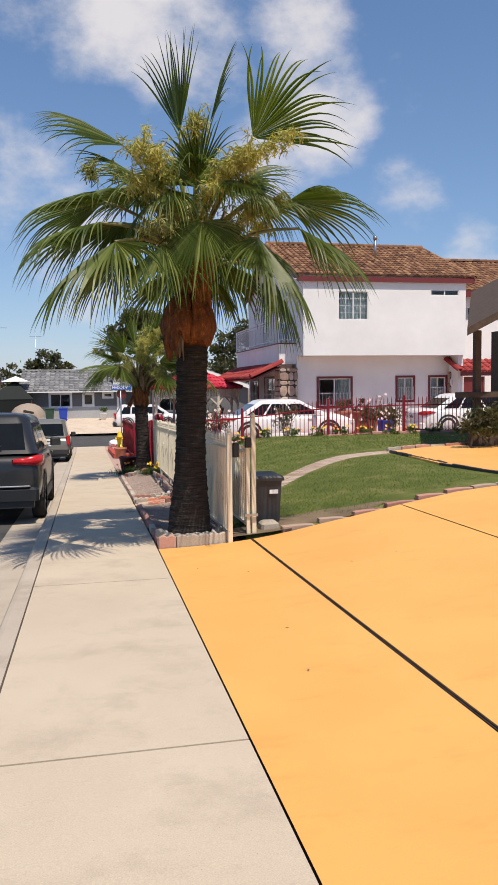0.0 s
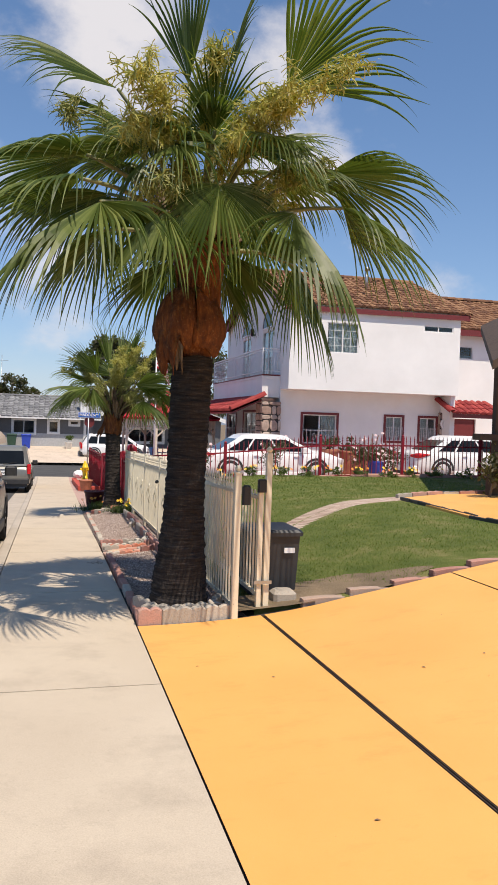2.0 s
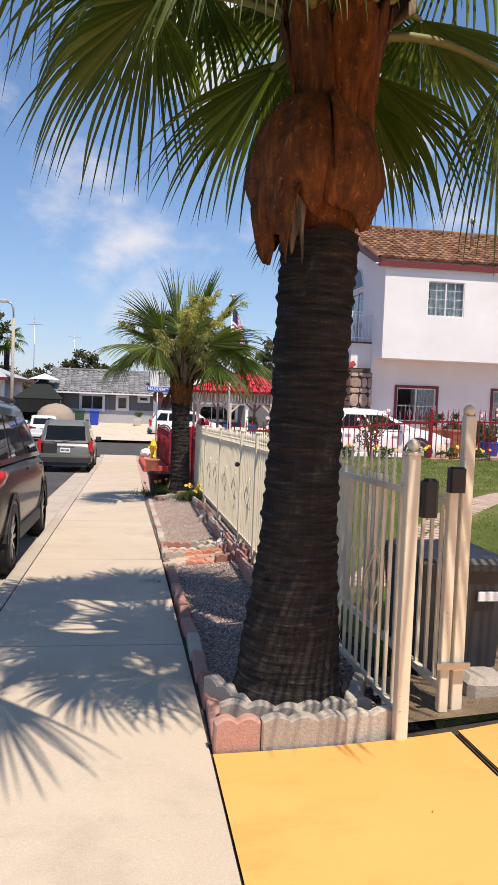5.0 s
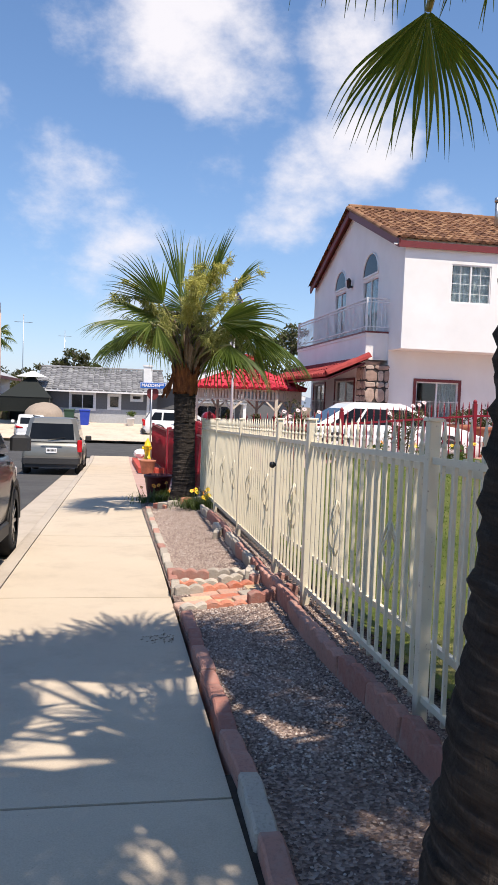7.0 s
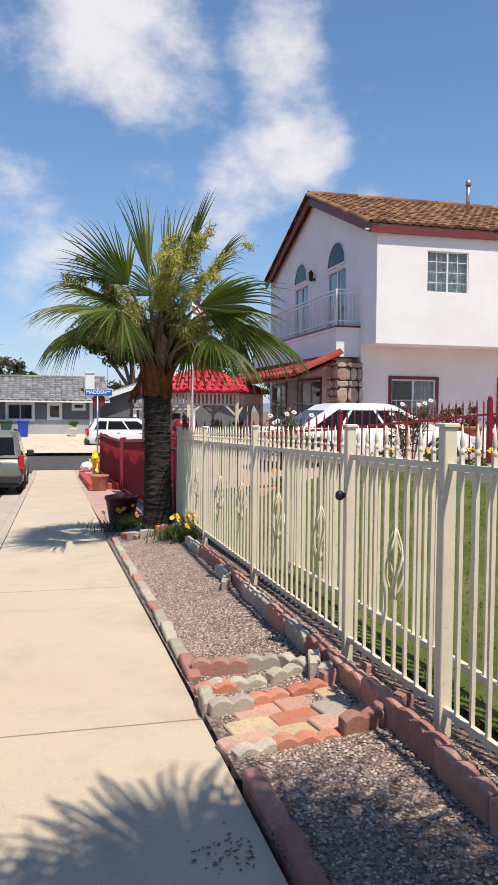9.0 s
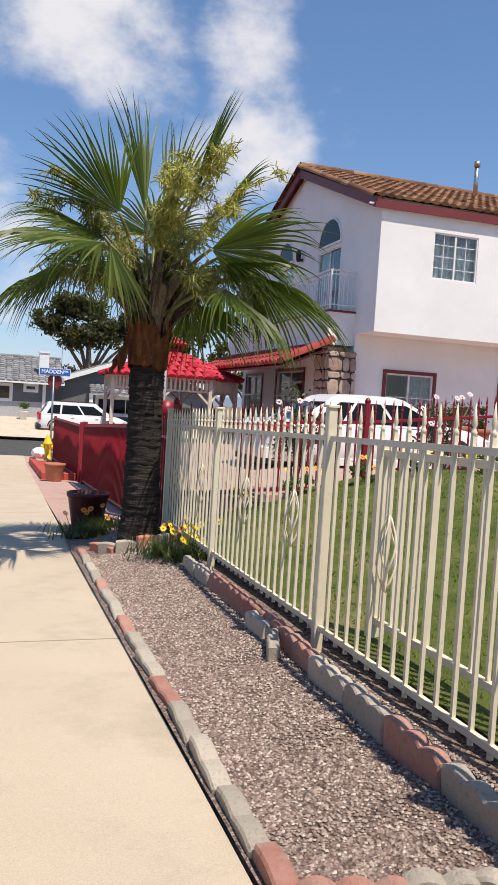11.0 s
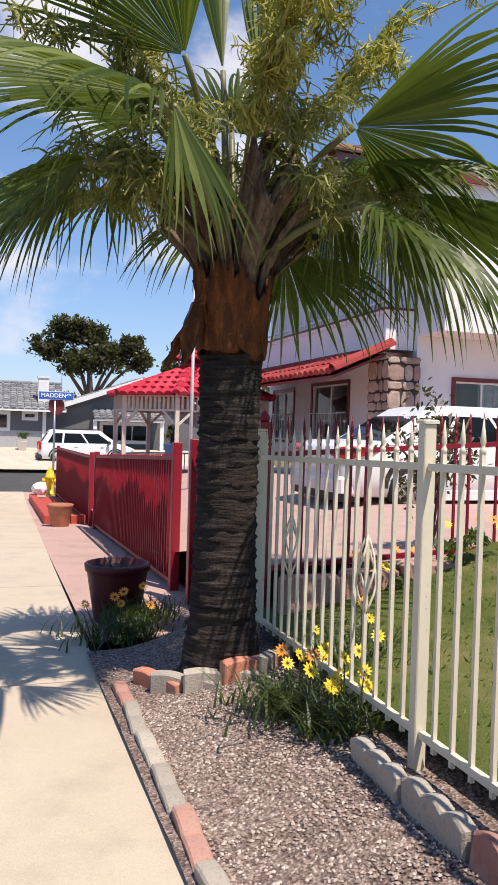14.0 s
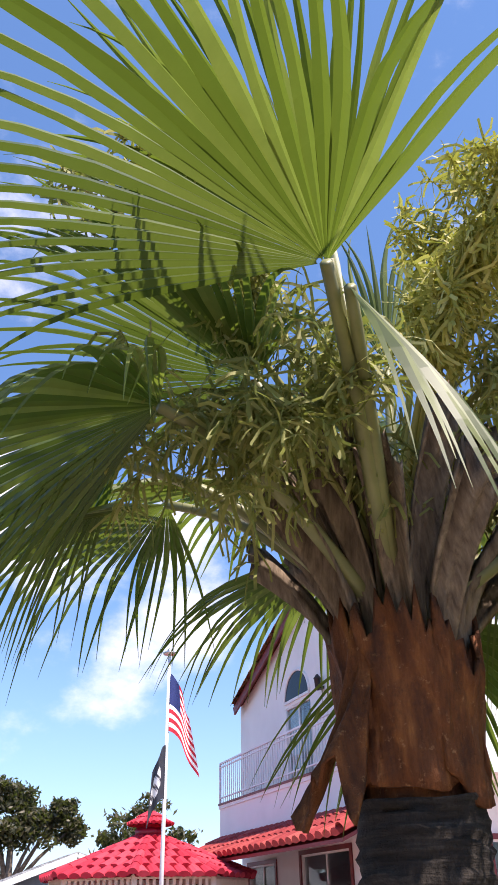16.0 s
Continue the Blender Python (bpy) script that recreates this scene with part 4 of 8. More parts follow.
for a, w, z0, z1 in ((275, 0.75, 2.38, 3.0), (215, 0.75, 2.4, 3.02), (330, 0.75, 2.38, 3.02), (60, 0.75, 2.35, 2.95), (150, 0.8, 2.35, 2.95)):
    part("leaf_base", boot_geo(rng1, (1.30, 9.12), 0.180, z0, z1, radians(a), w, 0.07, lean=0.15, rough=0.010, ragged=0.35), "boot", palm1, "smooth orange leaf base")
for i in range(14):
    a = radians(i * 137.5 + 20)
    part("leaf_base", boot_geo(rng1, (1.29, 9.12), 0.15, 2.74 + 0.012 * i, 3.14 + 0.02 * i, a, 0.26, 0.24, lean=rng1.uniform(-0.2, 0.2)), "sheath", palm1)

C2 = (1.40, 19.75, 1.58)
FRONDS_2 = [
    ((0.82, 18.98, 1.98), (-0.02, 18.58, 1.98), 0.35, -12, 60, -0.22), ((0.99, 19.25, 2.30), (0.44, 19.0, 2.86), 0.12, 20, 54, -0.12), ((1.28, 19.65, 2.45), (1.15, 19.65, 3.36), 0.10, -60, 22, -0.1), ((1.66, 19.45, 2.50), (1.82, 19.0, 3.26), 0.10, 50, 28, -0.1), ((1.55, 19.85, 2.50), (1.72, 19.95, 3.36), 0.10, 20, 24, -0.1),
    ((1.82, 19.20, 2.08), (2.78, 19.10, 2.32), 0.40, -30, 62, -0.15), ((2.40, 19.7, 1.98), (3.40, 19.7, 1.50), 0.55, -10, 60, -0.25), ((2.02, 19.9, 1.98), (2.24, 19.9, 1.36), 0.6, 0, 62, -0.3), ((2.40, 20.0, 1.97), (2.76, 20.05, 1.36), 0.6, 0, 62, -0.3),
    ((0.90, 19.02, 1.97), (1.08, 18.80, 1.40), 0.35, 10, 30, -0.1), ((0.60, 20.0, 1.98), (0.05, 20.1, 1.62), 0.7, 0, 72, -0.25), ((0.58, 19.45, 1.84), (-0.12, 19.35, 1.50), 0.8, 10, 66, -0.25), ((2.05, 19.95, 2.55), (2.50, 20.05, 3.10), 0.3, -30, 36, -0.1),
] + ring_fronds(random.Random(9), C2, [(75, 30, 0.85, 0.9, 35, 0.6), (110, 45, 0.85, 0.9, 30, 0.5), (50, 10, 0.8, 0.9, 35, 0.6), (25, 35, 0.85, 0.9, 30, 0.5), (140, 28, 0.85, 0.9, 35, 0.6), (80, 66, 0.8, 0.9, 15, 0.3), (350, 40, 0.8, 0.85, 35, 0.5), (190, 50, 0.75, 0.85, 30, 0.4), (320, 12, 0.8, 0.85, 45, 0.7)])
FLOWERS_2 = [((1.36, 18.55, 2.55), 240, 0.20, 0.6, "flower"), ((1.75, 18.7, 2.85), 220, 0.19, 0.5, "flower"), ((1.42, 18.9, 2.56), 560, 0.24, 0.7, "flower"), ((1.32, 19.05, 2.30), 420, 0.24, 1.0, "flower"), ((1.56, 19.3, 2.90), 360, 0.22, 0.5, "flower"), ((1.95, 19.2, 2.95), 320, 0.20, 0.5, "flower"), ((2.42, 19.2, 2.82), 220, 0.13, 0.7, "flower"), ((2.05, 19.2, 2.45), 280, 0.22, 0.8, "flower"),
             ((0.45, 19.3, 2.62), 200, 0.14, 0.9, "flower"), ((0.60, 19.3, 2.35), 260, 0.24, 1.1, "strand"), ((0.30, 19.35, 2.42), 220, 0.22, 1.0, "strand"), ((0.45, 19.6, 1.95), 380, 0.42, 1.5, "strand"), ((0.75, 19.35, 1.80), 340, 0.40, 1.5, "strand"),
             ((0.95, 19.25, 2.0), 300, 0.34, 1.3, "strand"), ((1.85, 19.3, 1.85), 340, 0.38, 1.5, "strand"), ((2.25, 19.5, 1.95), 300, 0.36, 1.4, "strand"), ((1.60, 19.2, 2.15), 280, 0.30, 1.2, "strand"), ((1.5, 20.5, 2.2), 240, 0.32, 1.0, "flower")]
P2 = (1.45, 19.95)
palm2, rng2 = palm("short fan palm with orange leaf bases and dark trunk", (*P2, -0.84), (1.40, 19.75, 1.0), C2,
                   [(0, 0.27), (0.06, 0.225), (0.2, 0.185), (0.5, 0.165), (0.85, 0.16), (1, 0.165)], 52, FRONDS_2, FLOWERS_2, 23, 0.155)
for a, w, z0, z1 in ((236, 0.62, 0.99, 1.42), (292, 0.55, 0.98, 1.36), (348, 0.62, 0.99, 1.44), (45, 0.8, 0.99, 1.40), (110, 0.8, 0.98, 1.42), (172, 0.6, 0.99, 1.40)):
    part("leaf_base", boot_geo(rng2, (1.40, 19.75), 0.166, z0, z1, radians(a), w, 0.035, taper=0.05, ragged=0.35, rough=0.014, corner=0.05), "boot", palm2, "split orange-brown leaf base")
part("leaf_base", boot_geo(rng2, (1.40, 19.75), 0.185, 1.42, 1.00, radians(196), 0.24, 0.16, taper=-0.2, ragged=0.2, bulge=False), "boot", palm2, "hanging rust-brown leaf base")
for i in range(26):
    a = radians(i * 137.5)
    part("leaf_base", boot_geo(rng2, (1.40, 19.75), 0.15 - 0.002 * i, 1.26 + 0.010 * i, 1.74 + 0.016 * i, a, 0.20, 0.30 - 0.004 * i, thick=0.02, lean=rng2.uniform(-0.12, 0.12), taper=0.25, ragged=0.12), "sheath", palm2)

# ---- houses ----
def tile_slope(g, o, along, down, width, length, tw=0.24, tl=0.38, rise=0.055, seed=1):
    """Barrel tiles in courses on a slope: o is the upper corner, along the eave's way, down the slope's way."""
    rng = random.Random(seed)
    o, along, down = Vector(o), Vector(along).normalized(), Vector(down).normalized()
    up = along.cross(down).normalized()
    up = up if up.z > 0 else -up
    nx, ny = max(1, round(width / tw)), max(1, round(length / tl))
    tw, tl = width / nx, length / ny
    for j in range(ny):
        for i in range(nx):
            c = o + along * (tw * (i + 0.5 + rng.uniform(-0.05, 0.05))) + down * (tl * j)
            pts = []
            for v, lift, k in ((-0.02, 0.0, 0.92), (tl * 1.06, 0.022 + rng.uniform(0, 0.012), 1.0)):
                for q in range(6):
                    a = math.pi * q / 5
                    pts.append(c + down * v - along * (math.cos(a) * tw * 0.5 * k) + up * (math.sin(a) * rise * 1.3 + lift))
            m = len(pts) // 2
            g.add(pts + [c + down * tl * 1.06], [(q, q + 1, m + q + 1, m + q) for q in range(m - 1)] + [(m + q, m + q + 1, 2 * m) for q in range(m - 1)], False)
    e = down * length
    g.quad(o, o + along * width, o + along * width + e, o + e)
    return g


def ridge_caps(g, a, b, r=0.12, n=None):
    a, b = Vector(a), Vector(b)
    d = (b - a).normalized()
    s = d.cross(Vector((0, 0, 1))).normalized()
    u = s.cross(d)
    n = n or max(1, round((b - a).length / 0.4))
    st = (b - a) / n
    for i in range(n):
        pts = []
        for v, k in ((-0.03, 0.95), (1.05, 1.08)):
            p = a + st * (i + v)
            pts += [p - s * math.cos(math.pi * q / 6) * r * k + u * math.sin(math.pi * q / 6) * r * k for q in range(7)]
        g.add(pts, [(q, q + 1, 8 + q, 7 + q) for q in range(6)] + [tuple(range(7, 14))], False)
    return g


def window(owner, axis, at, a0, a1, z0, z1, trim, bars=1, grid=(0, 0), border=0.09, curtain=None, face=-1, name="window"):
    """A sliding window in an opening: surround, sashes, panes, and muntins where it has them."""
    def bx(g, u0, u1, w0, w1, c0, c1):
        lo, hi = sorted((at + face * w0, at + face * w1))
        return g.box(u0, u1, lo, hi, c0, c1) if axis == "y" else g.box(lo, hi, u0, u1, c0, c1)
    g = Geo()
    f = 0.035
    for u0, u1, c0, c1 in ((a0, a1, z0, z0 + f), (a0, a1, z1 - f, z1), (a0, a0 + f, z0 + f, z1 - f), (a1 - f, a1, z0 + f, z1 - f)):
        bx(g, u0, u1, -0.10, -0.02, c0, c1)
    for i in range(1, bars + 1):
        u = a0 + (a1 - a0) * i / (bars + 1)
        bx(g, u - 0.022, u + 0.022, -0.09, -0.03, z0 + f, z1 - f)
    w = part(name, g, "white_trim", owner, "white-framed window with dark glass")
    if border > 0:
        g = Geo()
        for u0, u1, c0, c1 in ((a0 - border, a1 + border, z0 - border, z0 - 0.002), (a0 - border, a1 + border, z1 + 0.002, z1 + border), (a0 - border, a0 - 0.002, z0 - 0.002, z1 + 0.002), (a1 + 0.002, a1 + border, z0 - 0.002, z1 + 0.002)):
            bx(g, u0, u1, 0.003, 0.035, c0, c1)
        part("surround", g, trim, w)
    for i in range(bars + 1):
        u0, u1 = a0 + (a1 - a0) * i / (bars + 1) + 0.023, a0 + (a1 - a0) * (i + 1) / (bars + 1) - 0.023
        part("pane", bx(Geo(), u0, u1, -0.066, -0.06, z0 + f, z1 - f), "glass", w)
    if grid[0]:
        g = Geo()
        for i in range(1, grid[0]):
            u = a0 + (a1 - a0) * i / grid[0]
            bx(g, u - 0.008, u + 0.008, -0.058, -0.05, z0 + f, z1 - f)
        for i in range(1, grid[1]):
            z = z0 + (z1 - z0) * i / grid[1]
            bx(g, a0 + f, a1 - f, -0.058, -0.05, z - 0.008, z + 0.008)
        part("muntin", g, "white_trim", w)
    if curtain:
        g = Geo()
        u0, u1 = a0 + (a1 - a0) * curtain[0], a0 + (a1 - a0) * curtain[1]
        n = 24
        pts = []
        for i in range(n + 1):
            u, d = u0 + (u1 - u0) * i / n, -0.16 + 0.02 * math.sin(i * 1.9)
            for z in (z0 - 0.05, z1 + 0.05):
                pts.append((u, at + face * d, z) if axis == "y" else (at + face * d, u, z))
        g.add(pts, [(2 * i, 2 * i + 2, 2 * i + 3, 2 * i + 1) for i in range(n)])
        part("curtain", g, "curtain", w)
    return w


def grille(owner, axis, at, a0, a1, z0, z1, mat="white_metal", n=9, w=0.012):
    """A low guard of iron bars in front of a window."""
    g = Geo()
    P = (lambda u, z: (u, at, z)) if axis == "y" else (lambda u, z: (at, u, z))
    for z in (z0, z1):
        g.bar(P(a0, z), P(a1, z), 0.016, 0.022)
    for i in range(n + 1):
        u = a0 + (a1 - a0) * i / n
        g.bar(P(u, z0), P(u, z1 + 0.05), w, w, up=(0, 1, 0) if axis == "y" else (1, 0, 0))
    for u in (a0 + (a1 - a0) * 0.33, a0 + (a1 - a0) * 0.67):
        g.tube([P(u + 0.07 * math.cos(t), z0 + (z1 - z0) * 0.5 + 0.12 * math.sin(t)) for t in [i * math.pi / 5 for i in range(11)]], 0.007, 5)
    return part("window_guard", g, mat, owner)


HX, HY, UY, HZ = 8.30, 29.75, 28.75, -0.36
XE, BACK = 15.1, 38.6
house = thing("white_house", (HX, HY, HZ), "two-storey white stucco house with clay tile roof", "house")
WG = [(9.22, 10.56, 0.62, 1.71), (12.60, 13.28, 0.80, 1.72), (14.04, 14.72, 0.80, 1.72)]
WU = [(9.72, 10.95, 3.98, 5.08), (13.58, 14.80, 4.96, 5.20)]
part("wall", holed(Geo(), "y", HY, 0.2, HX + 0.2, XE, HZ, 2.60, WG), "stucco", house)
part("wall", holed(Geo(), "y", UY, 0.2, HX + 0.2, XE, 2.60, 5.70, WU), "stucco", house)
part("soffit", Geo().box(HX + 0.2, XE, UY + 0.2, HY + 0.2, 2.603, 2.75), "stucco", house)
doors_u = [(30.95, 32.45, 3.12, 4.98), (34.35, 35.75, 3.12, 4.98)]
gside = Geo()
holed(gside, "x", HX, 0.2, UY, BACK, 2.60, 5.70, doors_u)
holed(gside, "x", HX, 0.2, HY, BACK, HZ, 2.60, [(32.95, 35.2, 0.30, 1.78), (36.65, 38.3, 0.30, 1.70)])
ridge_y, ridge_z, eave_z = 33.70, 7.52, 5.62
gside.add([(HX, UY, 5.70), (HX, BACK, 5.70), (HX, ridge_y, ridge_z), (HX + 0.2, UY, 5.70), (HX + 0.2, BACK, 5.70), (HX + 0.2, ridge_y, ridge_z)],
          [(0, 2, 1), (3, 4, 5), (0, 3, 5, 2), (1, 2, 5, 4)])
part("wall", gside, "stucco", house, "white gable wall")
part("wall", Geo().box(XE - 0.2, XE, UY + 0.2, BACK, HZ, 5.70).add([(XE, UY, 5.70), (XE, BACK, 5.70), (XE, ridge_y, ridge_z)], [(0, 1, 2)]), "stucco", house)
part("wall", Geo().box(HX, XE, BACK, BACK + 0.2, HZ, 5.70), "stucco", house)
part("floor", Geo().box(HX + 0.2, XE - 0.2, HY + 0.2, BACK, 2.62, 2.74), "stucco", house)
for w, cur in zip(WG, ((0.5, 1.0), (0.0, 1.0), (0.0, 0.6))):
    window(house, "y", HY, *w, "maroon", curtain=cur)
    grille(house, "y", HY - 0.05, w[0], w[1], w[2] + 0.02, w[2] + 0.5)
window(house, "y", UY, *WU[0], "white_trim", 1, (4, 4), 0.0, (0.1, 1.0))
window(house, "y", UY, *WU[1], "white_trim", 1, (0, 0), 0.0)
for y0, y1, z0, z1 in doors_u:
    window(house, "x", HX, y0, y1, z0, z1, "white_trim", 1, (0, 0), 0.0, (0.5, 1.0), name="balcony_door")
    c, r = (y0 + y1) / 2, (y1 - y0) / 2
    pts = [(HX - 0.012, c + r * math.cos(math.pi * i / 16), 5.10 + r * 0.95 * math.sin(math.pi * i / 16)) for i in range(17)]
    g = Geo().add(pts + [(HX - 0.004, p[1], p[2]) for p in pts], [tuple(range(17))])
    fan = part("fanlight", g, "car_glass", house, "half-round window with dark glass")
    g = Geo().tube(pts, 0.035, 6)
    g.bar(pts[0], pts[-1], 0.05, 0.06)
    part("surround", g, "white_trim", fan)
for y0, y1, z0, z1 in ((32.95, 35.2, 0.30, 1.78), (36.65, 38.3, 0.30, 1.70)):
    window(house, "x", HX, y0, y1, z0, z1, "maroon", 1)
    grille(house, "x", HX - 0.08, y0, y1, z0, z0 + 0.75)
# roof
over, xs0, xs1 = 0.12, HX - 0.24, XE + 0.32
sl = Vector((0, UY - over - ridge_y, eave_z + 0.02 - ridge_z - 0.12))
g = tile_slope(Geo(), (xs0, ridge_y, ridge_z + 0.16), (1, 0, 0), sl, xs1 - xs0, sl.length, seed=3)
sl2 = Vector((0, BACK + over - ridge_y, sl.z))
tile_slope(g, (xs0, ridge_y, ridge_z + 0.16), (1, 0, 0), sl2, xs1 - xs0, sl2.length, seed=4)
ridge_caps(g, (xs0, ridge_y, ridge_z + 0.20), (xs1, ridge_y, ridge_z + 0.20))
e0, e1 = Vector((0, ridge_y, ridge_z + 0.14)) + sl, Vector((0, ridge_y, ridge_z + 0.14)) + sl2
for x in (xs0, xs1):
    ridge_caps(g, (x, e0.y, e0.z), (x, ridge_y, ridge_z + 0.16), 0.10)
    ridge_caps(g, (x, e1.y, e1.z), (x, ridge_y, ridge_z + 0.16), 0.10)
roof = part("roof", g, "clay_tile", house, "weathered brown clay tile roof")
g = Geo().bar((xs0, e0.y + 0.02, e0.z - 0.14), (xs1, e0.y + 0.02, e0.z - 0.11), 0.05, 0.18)
for a in (e0, e1):
    for x in (xs0 + 0.02, xs1 - 0.02):
        g.bar((x, a.y, a.z - 0.13), (x, ridge_y, ridge_z - 0.02), 0.05, 0.22)
part("fascia", g, "maroon", roof, "dark red painted fascia board")
g = Geo().box(HX - 0.36, XE + 0.3, UY - over + 0.05, UY, eave_z - 0.12, eave_z - 0.08)
part("eave_soffit", g, "stucco", roof)
g = Geo().tube([(11.95, 30.6, 6.7), (11.95, 30.6, 7.45)], 0.06, 10)
g.tube([(11.95, 30.6, 7.45), (11.95, 30.6, 7.58)], 0.085, 10)
part("vent_pipe", g, "steel", roof, "pale metal vent pipe")
# balcony on the gable side
BX = 7.62
part("balcony", Geo().box(BX, HX, 29.85, BACK, 2.30, 3.02).box(BX - 0.03, HX, 29.82, BACK + 0.02, 3.02, 3.10), ["stucco"], house)
bal = part("balcony_edge", Geo().box(BX - 0.045, HX, 29.80, BACK + 0.03, 3.10, 3.15), "maroon", house)
g = Geo()
g.bar((BX, 29.86, 4.12), (BX, BACK, 4.12), 0.05, 0.04), g.bar((BX, 29.86, 3.28), (BX, BACK, 3.28), 0.035, 0.03), g.bar((BX, 29.86, 4.02), (BX, BACK, 4.02), 0.03, 0.03)
g.bar((BX, 29.86, 4.12), (HX, 29.86, 4.12), 0.05, 0.04), g.bar((BX, 29.86, 3.28), (HX, 29.86, 3.28), 0.035, 0.03), g.bar((BX, 29.86, 4.02), (HX, 29.86, 4.02), 0.03, 0.03)
rail = part("balcony_rail", g, "white_metal", house, "white iron balcony railing")
for y in [29.86 + i * (BACK - 29.86) / 62 for i in range(63)]:
    w = 0.045 if abs(y - 29.86) < 0.01 or abs(y - BACK) < 0.01 or abs(y - 34.2) < 0.08 else 0.016
    part("baluster", Geo().box(BX - w / 2, BX + w / 2, y - w / 2, y + w / 2, 3.15, 4.11), "white_metal", rail)
for i in range(1, 6):
    x = BX + (HX - BX) * i / 6
    part("baluster", Geo().box(x - 0.008, x + 0.008, 29.852, 29.868, 3.15, 4.11), "white_metal", rail)
# tiled awning under the balcony
g = tile_slope(Geo(), (BX + 0.06, 29.75, 2.30), (0, 1, 0), (-1, 0, -0.45), BACK - 29.75, 1.35, 0.30, 0.42, 0.085, 8)
ridge_caps(g, (BX - 1.18, 29.74, 1.80), (BX + 0.10, 29.74, 2.36), 0.15)
aw = part("awning", g, "red_tile", house, "red tile awning")
part("awning_soffit", Geo().add([(BX, 29.8, 2.16), (BX, BACK, 2.16), (BX - 1.14, BACK, 1.65), (BX - 1.14, 29.8, 1.65), (BX, 29.8, 2.22), (BX, BACK, 2.22), (BX - 1.14, BACK, 1.71), (BX - 1.14, 29.8, 1.71)],
     [(0, 1, 2, 3), (7, 6, 5, 4), (0, 3, 7, 4), (1, 5, 6, 2), (2, 6, 7, 3)]), "maroon", aw)
# corner pier of field stone
rngs = random.Random(5)


def stone_pier(owner, x0, x1, y0, y1, z0, z1):
    part("pier_core", Geo().box(x0 + 0.03, x1 - 0.03, y0 + 0.03, y1 - 0.03, z0, z1), "mortar", owner)
    for face in (0, 1):
        w = (x1 - x0) if face == 0 else (y1 - y0)
        z = z0
        while z < z1 - 0.05:
            h = min(rngs.uniform(0.18, 0.44), z1 - z)
            u = 0.0
            while u < w - 0.04:
                d = min(rngs.uniform(0.18, 0.46), w - u)
                d = w - u if w - u - d < 0.1 else d
                cx, cz = u + d / 2, z + h / 2
                n = 9
                ring = []
                for k in range(n):
                    a = 2 * math.pi * (k + rngs.uniform(-0.42, 0.42)) / n
                    c, s = math.cos(a), math.sin(a)
                    q = 1 / max(abs(c), abs(s)) ** 0.7
                    ring.append((cx + (d / 2 - 0.012) * c * q * 1.0, cz + (h / 2 - 0.012) * s * q * 1.0))
                t = rngs.uniform(0.02, 0.05)
                P = (lambda a, b, e: (x0 + a, y0 + 0.03 - e, b)) if face == 0 else (lambda a, b, e: (x0 + 0.03 - e, y0 + a, b))
                pts = [P(a, b, 0) for a, b in ring] + [P(a, b, t * 0.75) for a, b in ring] + [P(cx + (a - cx) * 0.7, cz + (b - cz) * 0.7, t) for a, b in ring]
                g = Geo().add(pts, [(k, (k + 1) % n, n + (k + 1) % n, n + k) for k in range(n)] + [(n + k, n + (k + 1) % n, 2 * n + (k + 1) % n, 2 * n + k) for k in range(n)] + [tuple(range(2 * n, 3 * n))])
                part("stone", g, "field_stone", owner)
                u += d
            z += h


stone_pier(house, 7.56, 8.32, 29.58, 30.5, HZ - 0.1, 2.14)
g = Geo().box(HX - 0.16, HX - 0.02, 33.56, 33.72, 4.98, 5.04).lathe((HX - 0.14, 33.64, 4.95), [(0.03, 0), (0.07, 0.05), (0.085, 0.25), (0.10, 0.26), (0.02, 0.36)], 6)
part("wall_lantern", g, "black", house, "black wall lantern")
stone_pier(house, 14.80, 15.12, 29.55, 29.74, HZ - 0.1, 1.95)
g = Geo().tube([(15.0 + 0.17 * math.cos(i * math.pi / 8), 29.47, 1.52 + 0.17 * math.sin(i * math.pi / 8)) for i in range(17)], 0.045, 7)
part("wreath", g, "sign_white", house, "white round wreath on the stone pier")
# lower wing to the side, with its own roof and a red awning
WY = 30.6
part("wall", holed(Geo(), "y", WY, 0.2, XE, 24.0, HZ, 5.3, [(15.55, 16.75, 4.2, 4.72), (16.0, 17.0, HZ, 1.75)]), "stucco", house)
window(house, "y", WY, 15.55, 16.75, 4.2, 4.72, "white_trim", 1, (0, 0), 0.0)
sl = Vector((0, -5.0, -2.0))
g = tile_slope(Geo(), (XE + 0.02, 35.2, 7.35), (1, 0, 0), sl, 9.2, sl.length, seed=6)
ridge_caps(g, (XE + 0.1, 35.2, 7.42), (24.3, 35.2, 7.42))
r2 = part("roof", g, "clay_tile", house)
part("fascia", Geo().bar((XE + 0.05, 30.2, 5.22), (24.3, 30.2, 5.22), 0.05, 0.24), "maroon", r2)
part("wall", Geo().box(XE, 24.0, 39.8, 40.0, HZ, 5.3).box(23.8, 24, WY + 0.2, 39.8, HZ, 5.3), "stucco", house)
part("roof_back", Geo().quad((XE, 35.2, 7.3), (24.2, 35.2, 7.3), (24.2, 40.2, 5.3), (XE, 40.2, 5.3)), "clay_tile", house)
sl = Vector((0, -1.25, -0.5))
g = tile_slope(Geo(), (14.78, 29.74, 2.42), (1, 0, 0), sl, 2.2, sl.length, 0.26, 0.4, 0.06, 7)
ridge_caps(g, (14.78, 28.55, 1.95), (14.78, 29.74, 2.44), 0.13)
aw2 = part("awning", g, "red_tile", house, "red tile awning over a dark door")
part("fascia", Geo().bar((14.8, 28.56, 1.84), (16.98, 28.56, 1.84), 0.04, 0.16), "maroon", aw2)
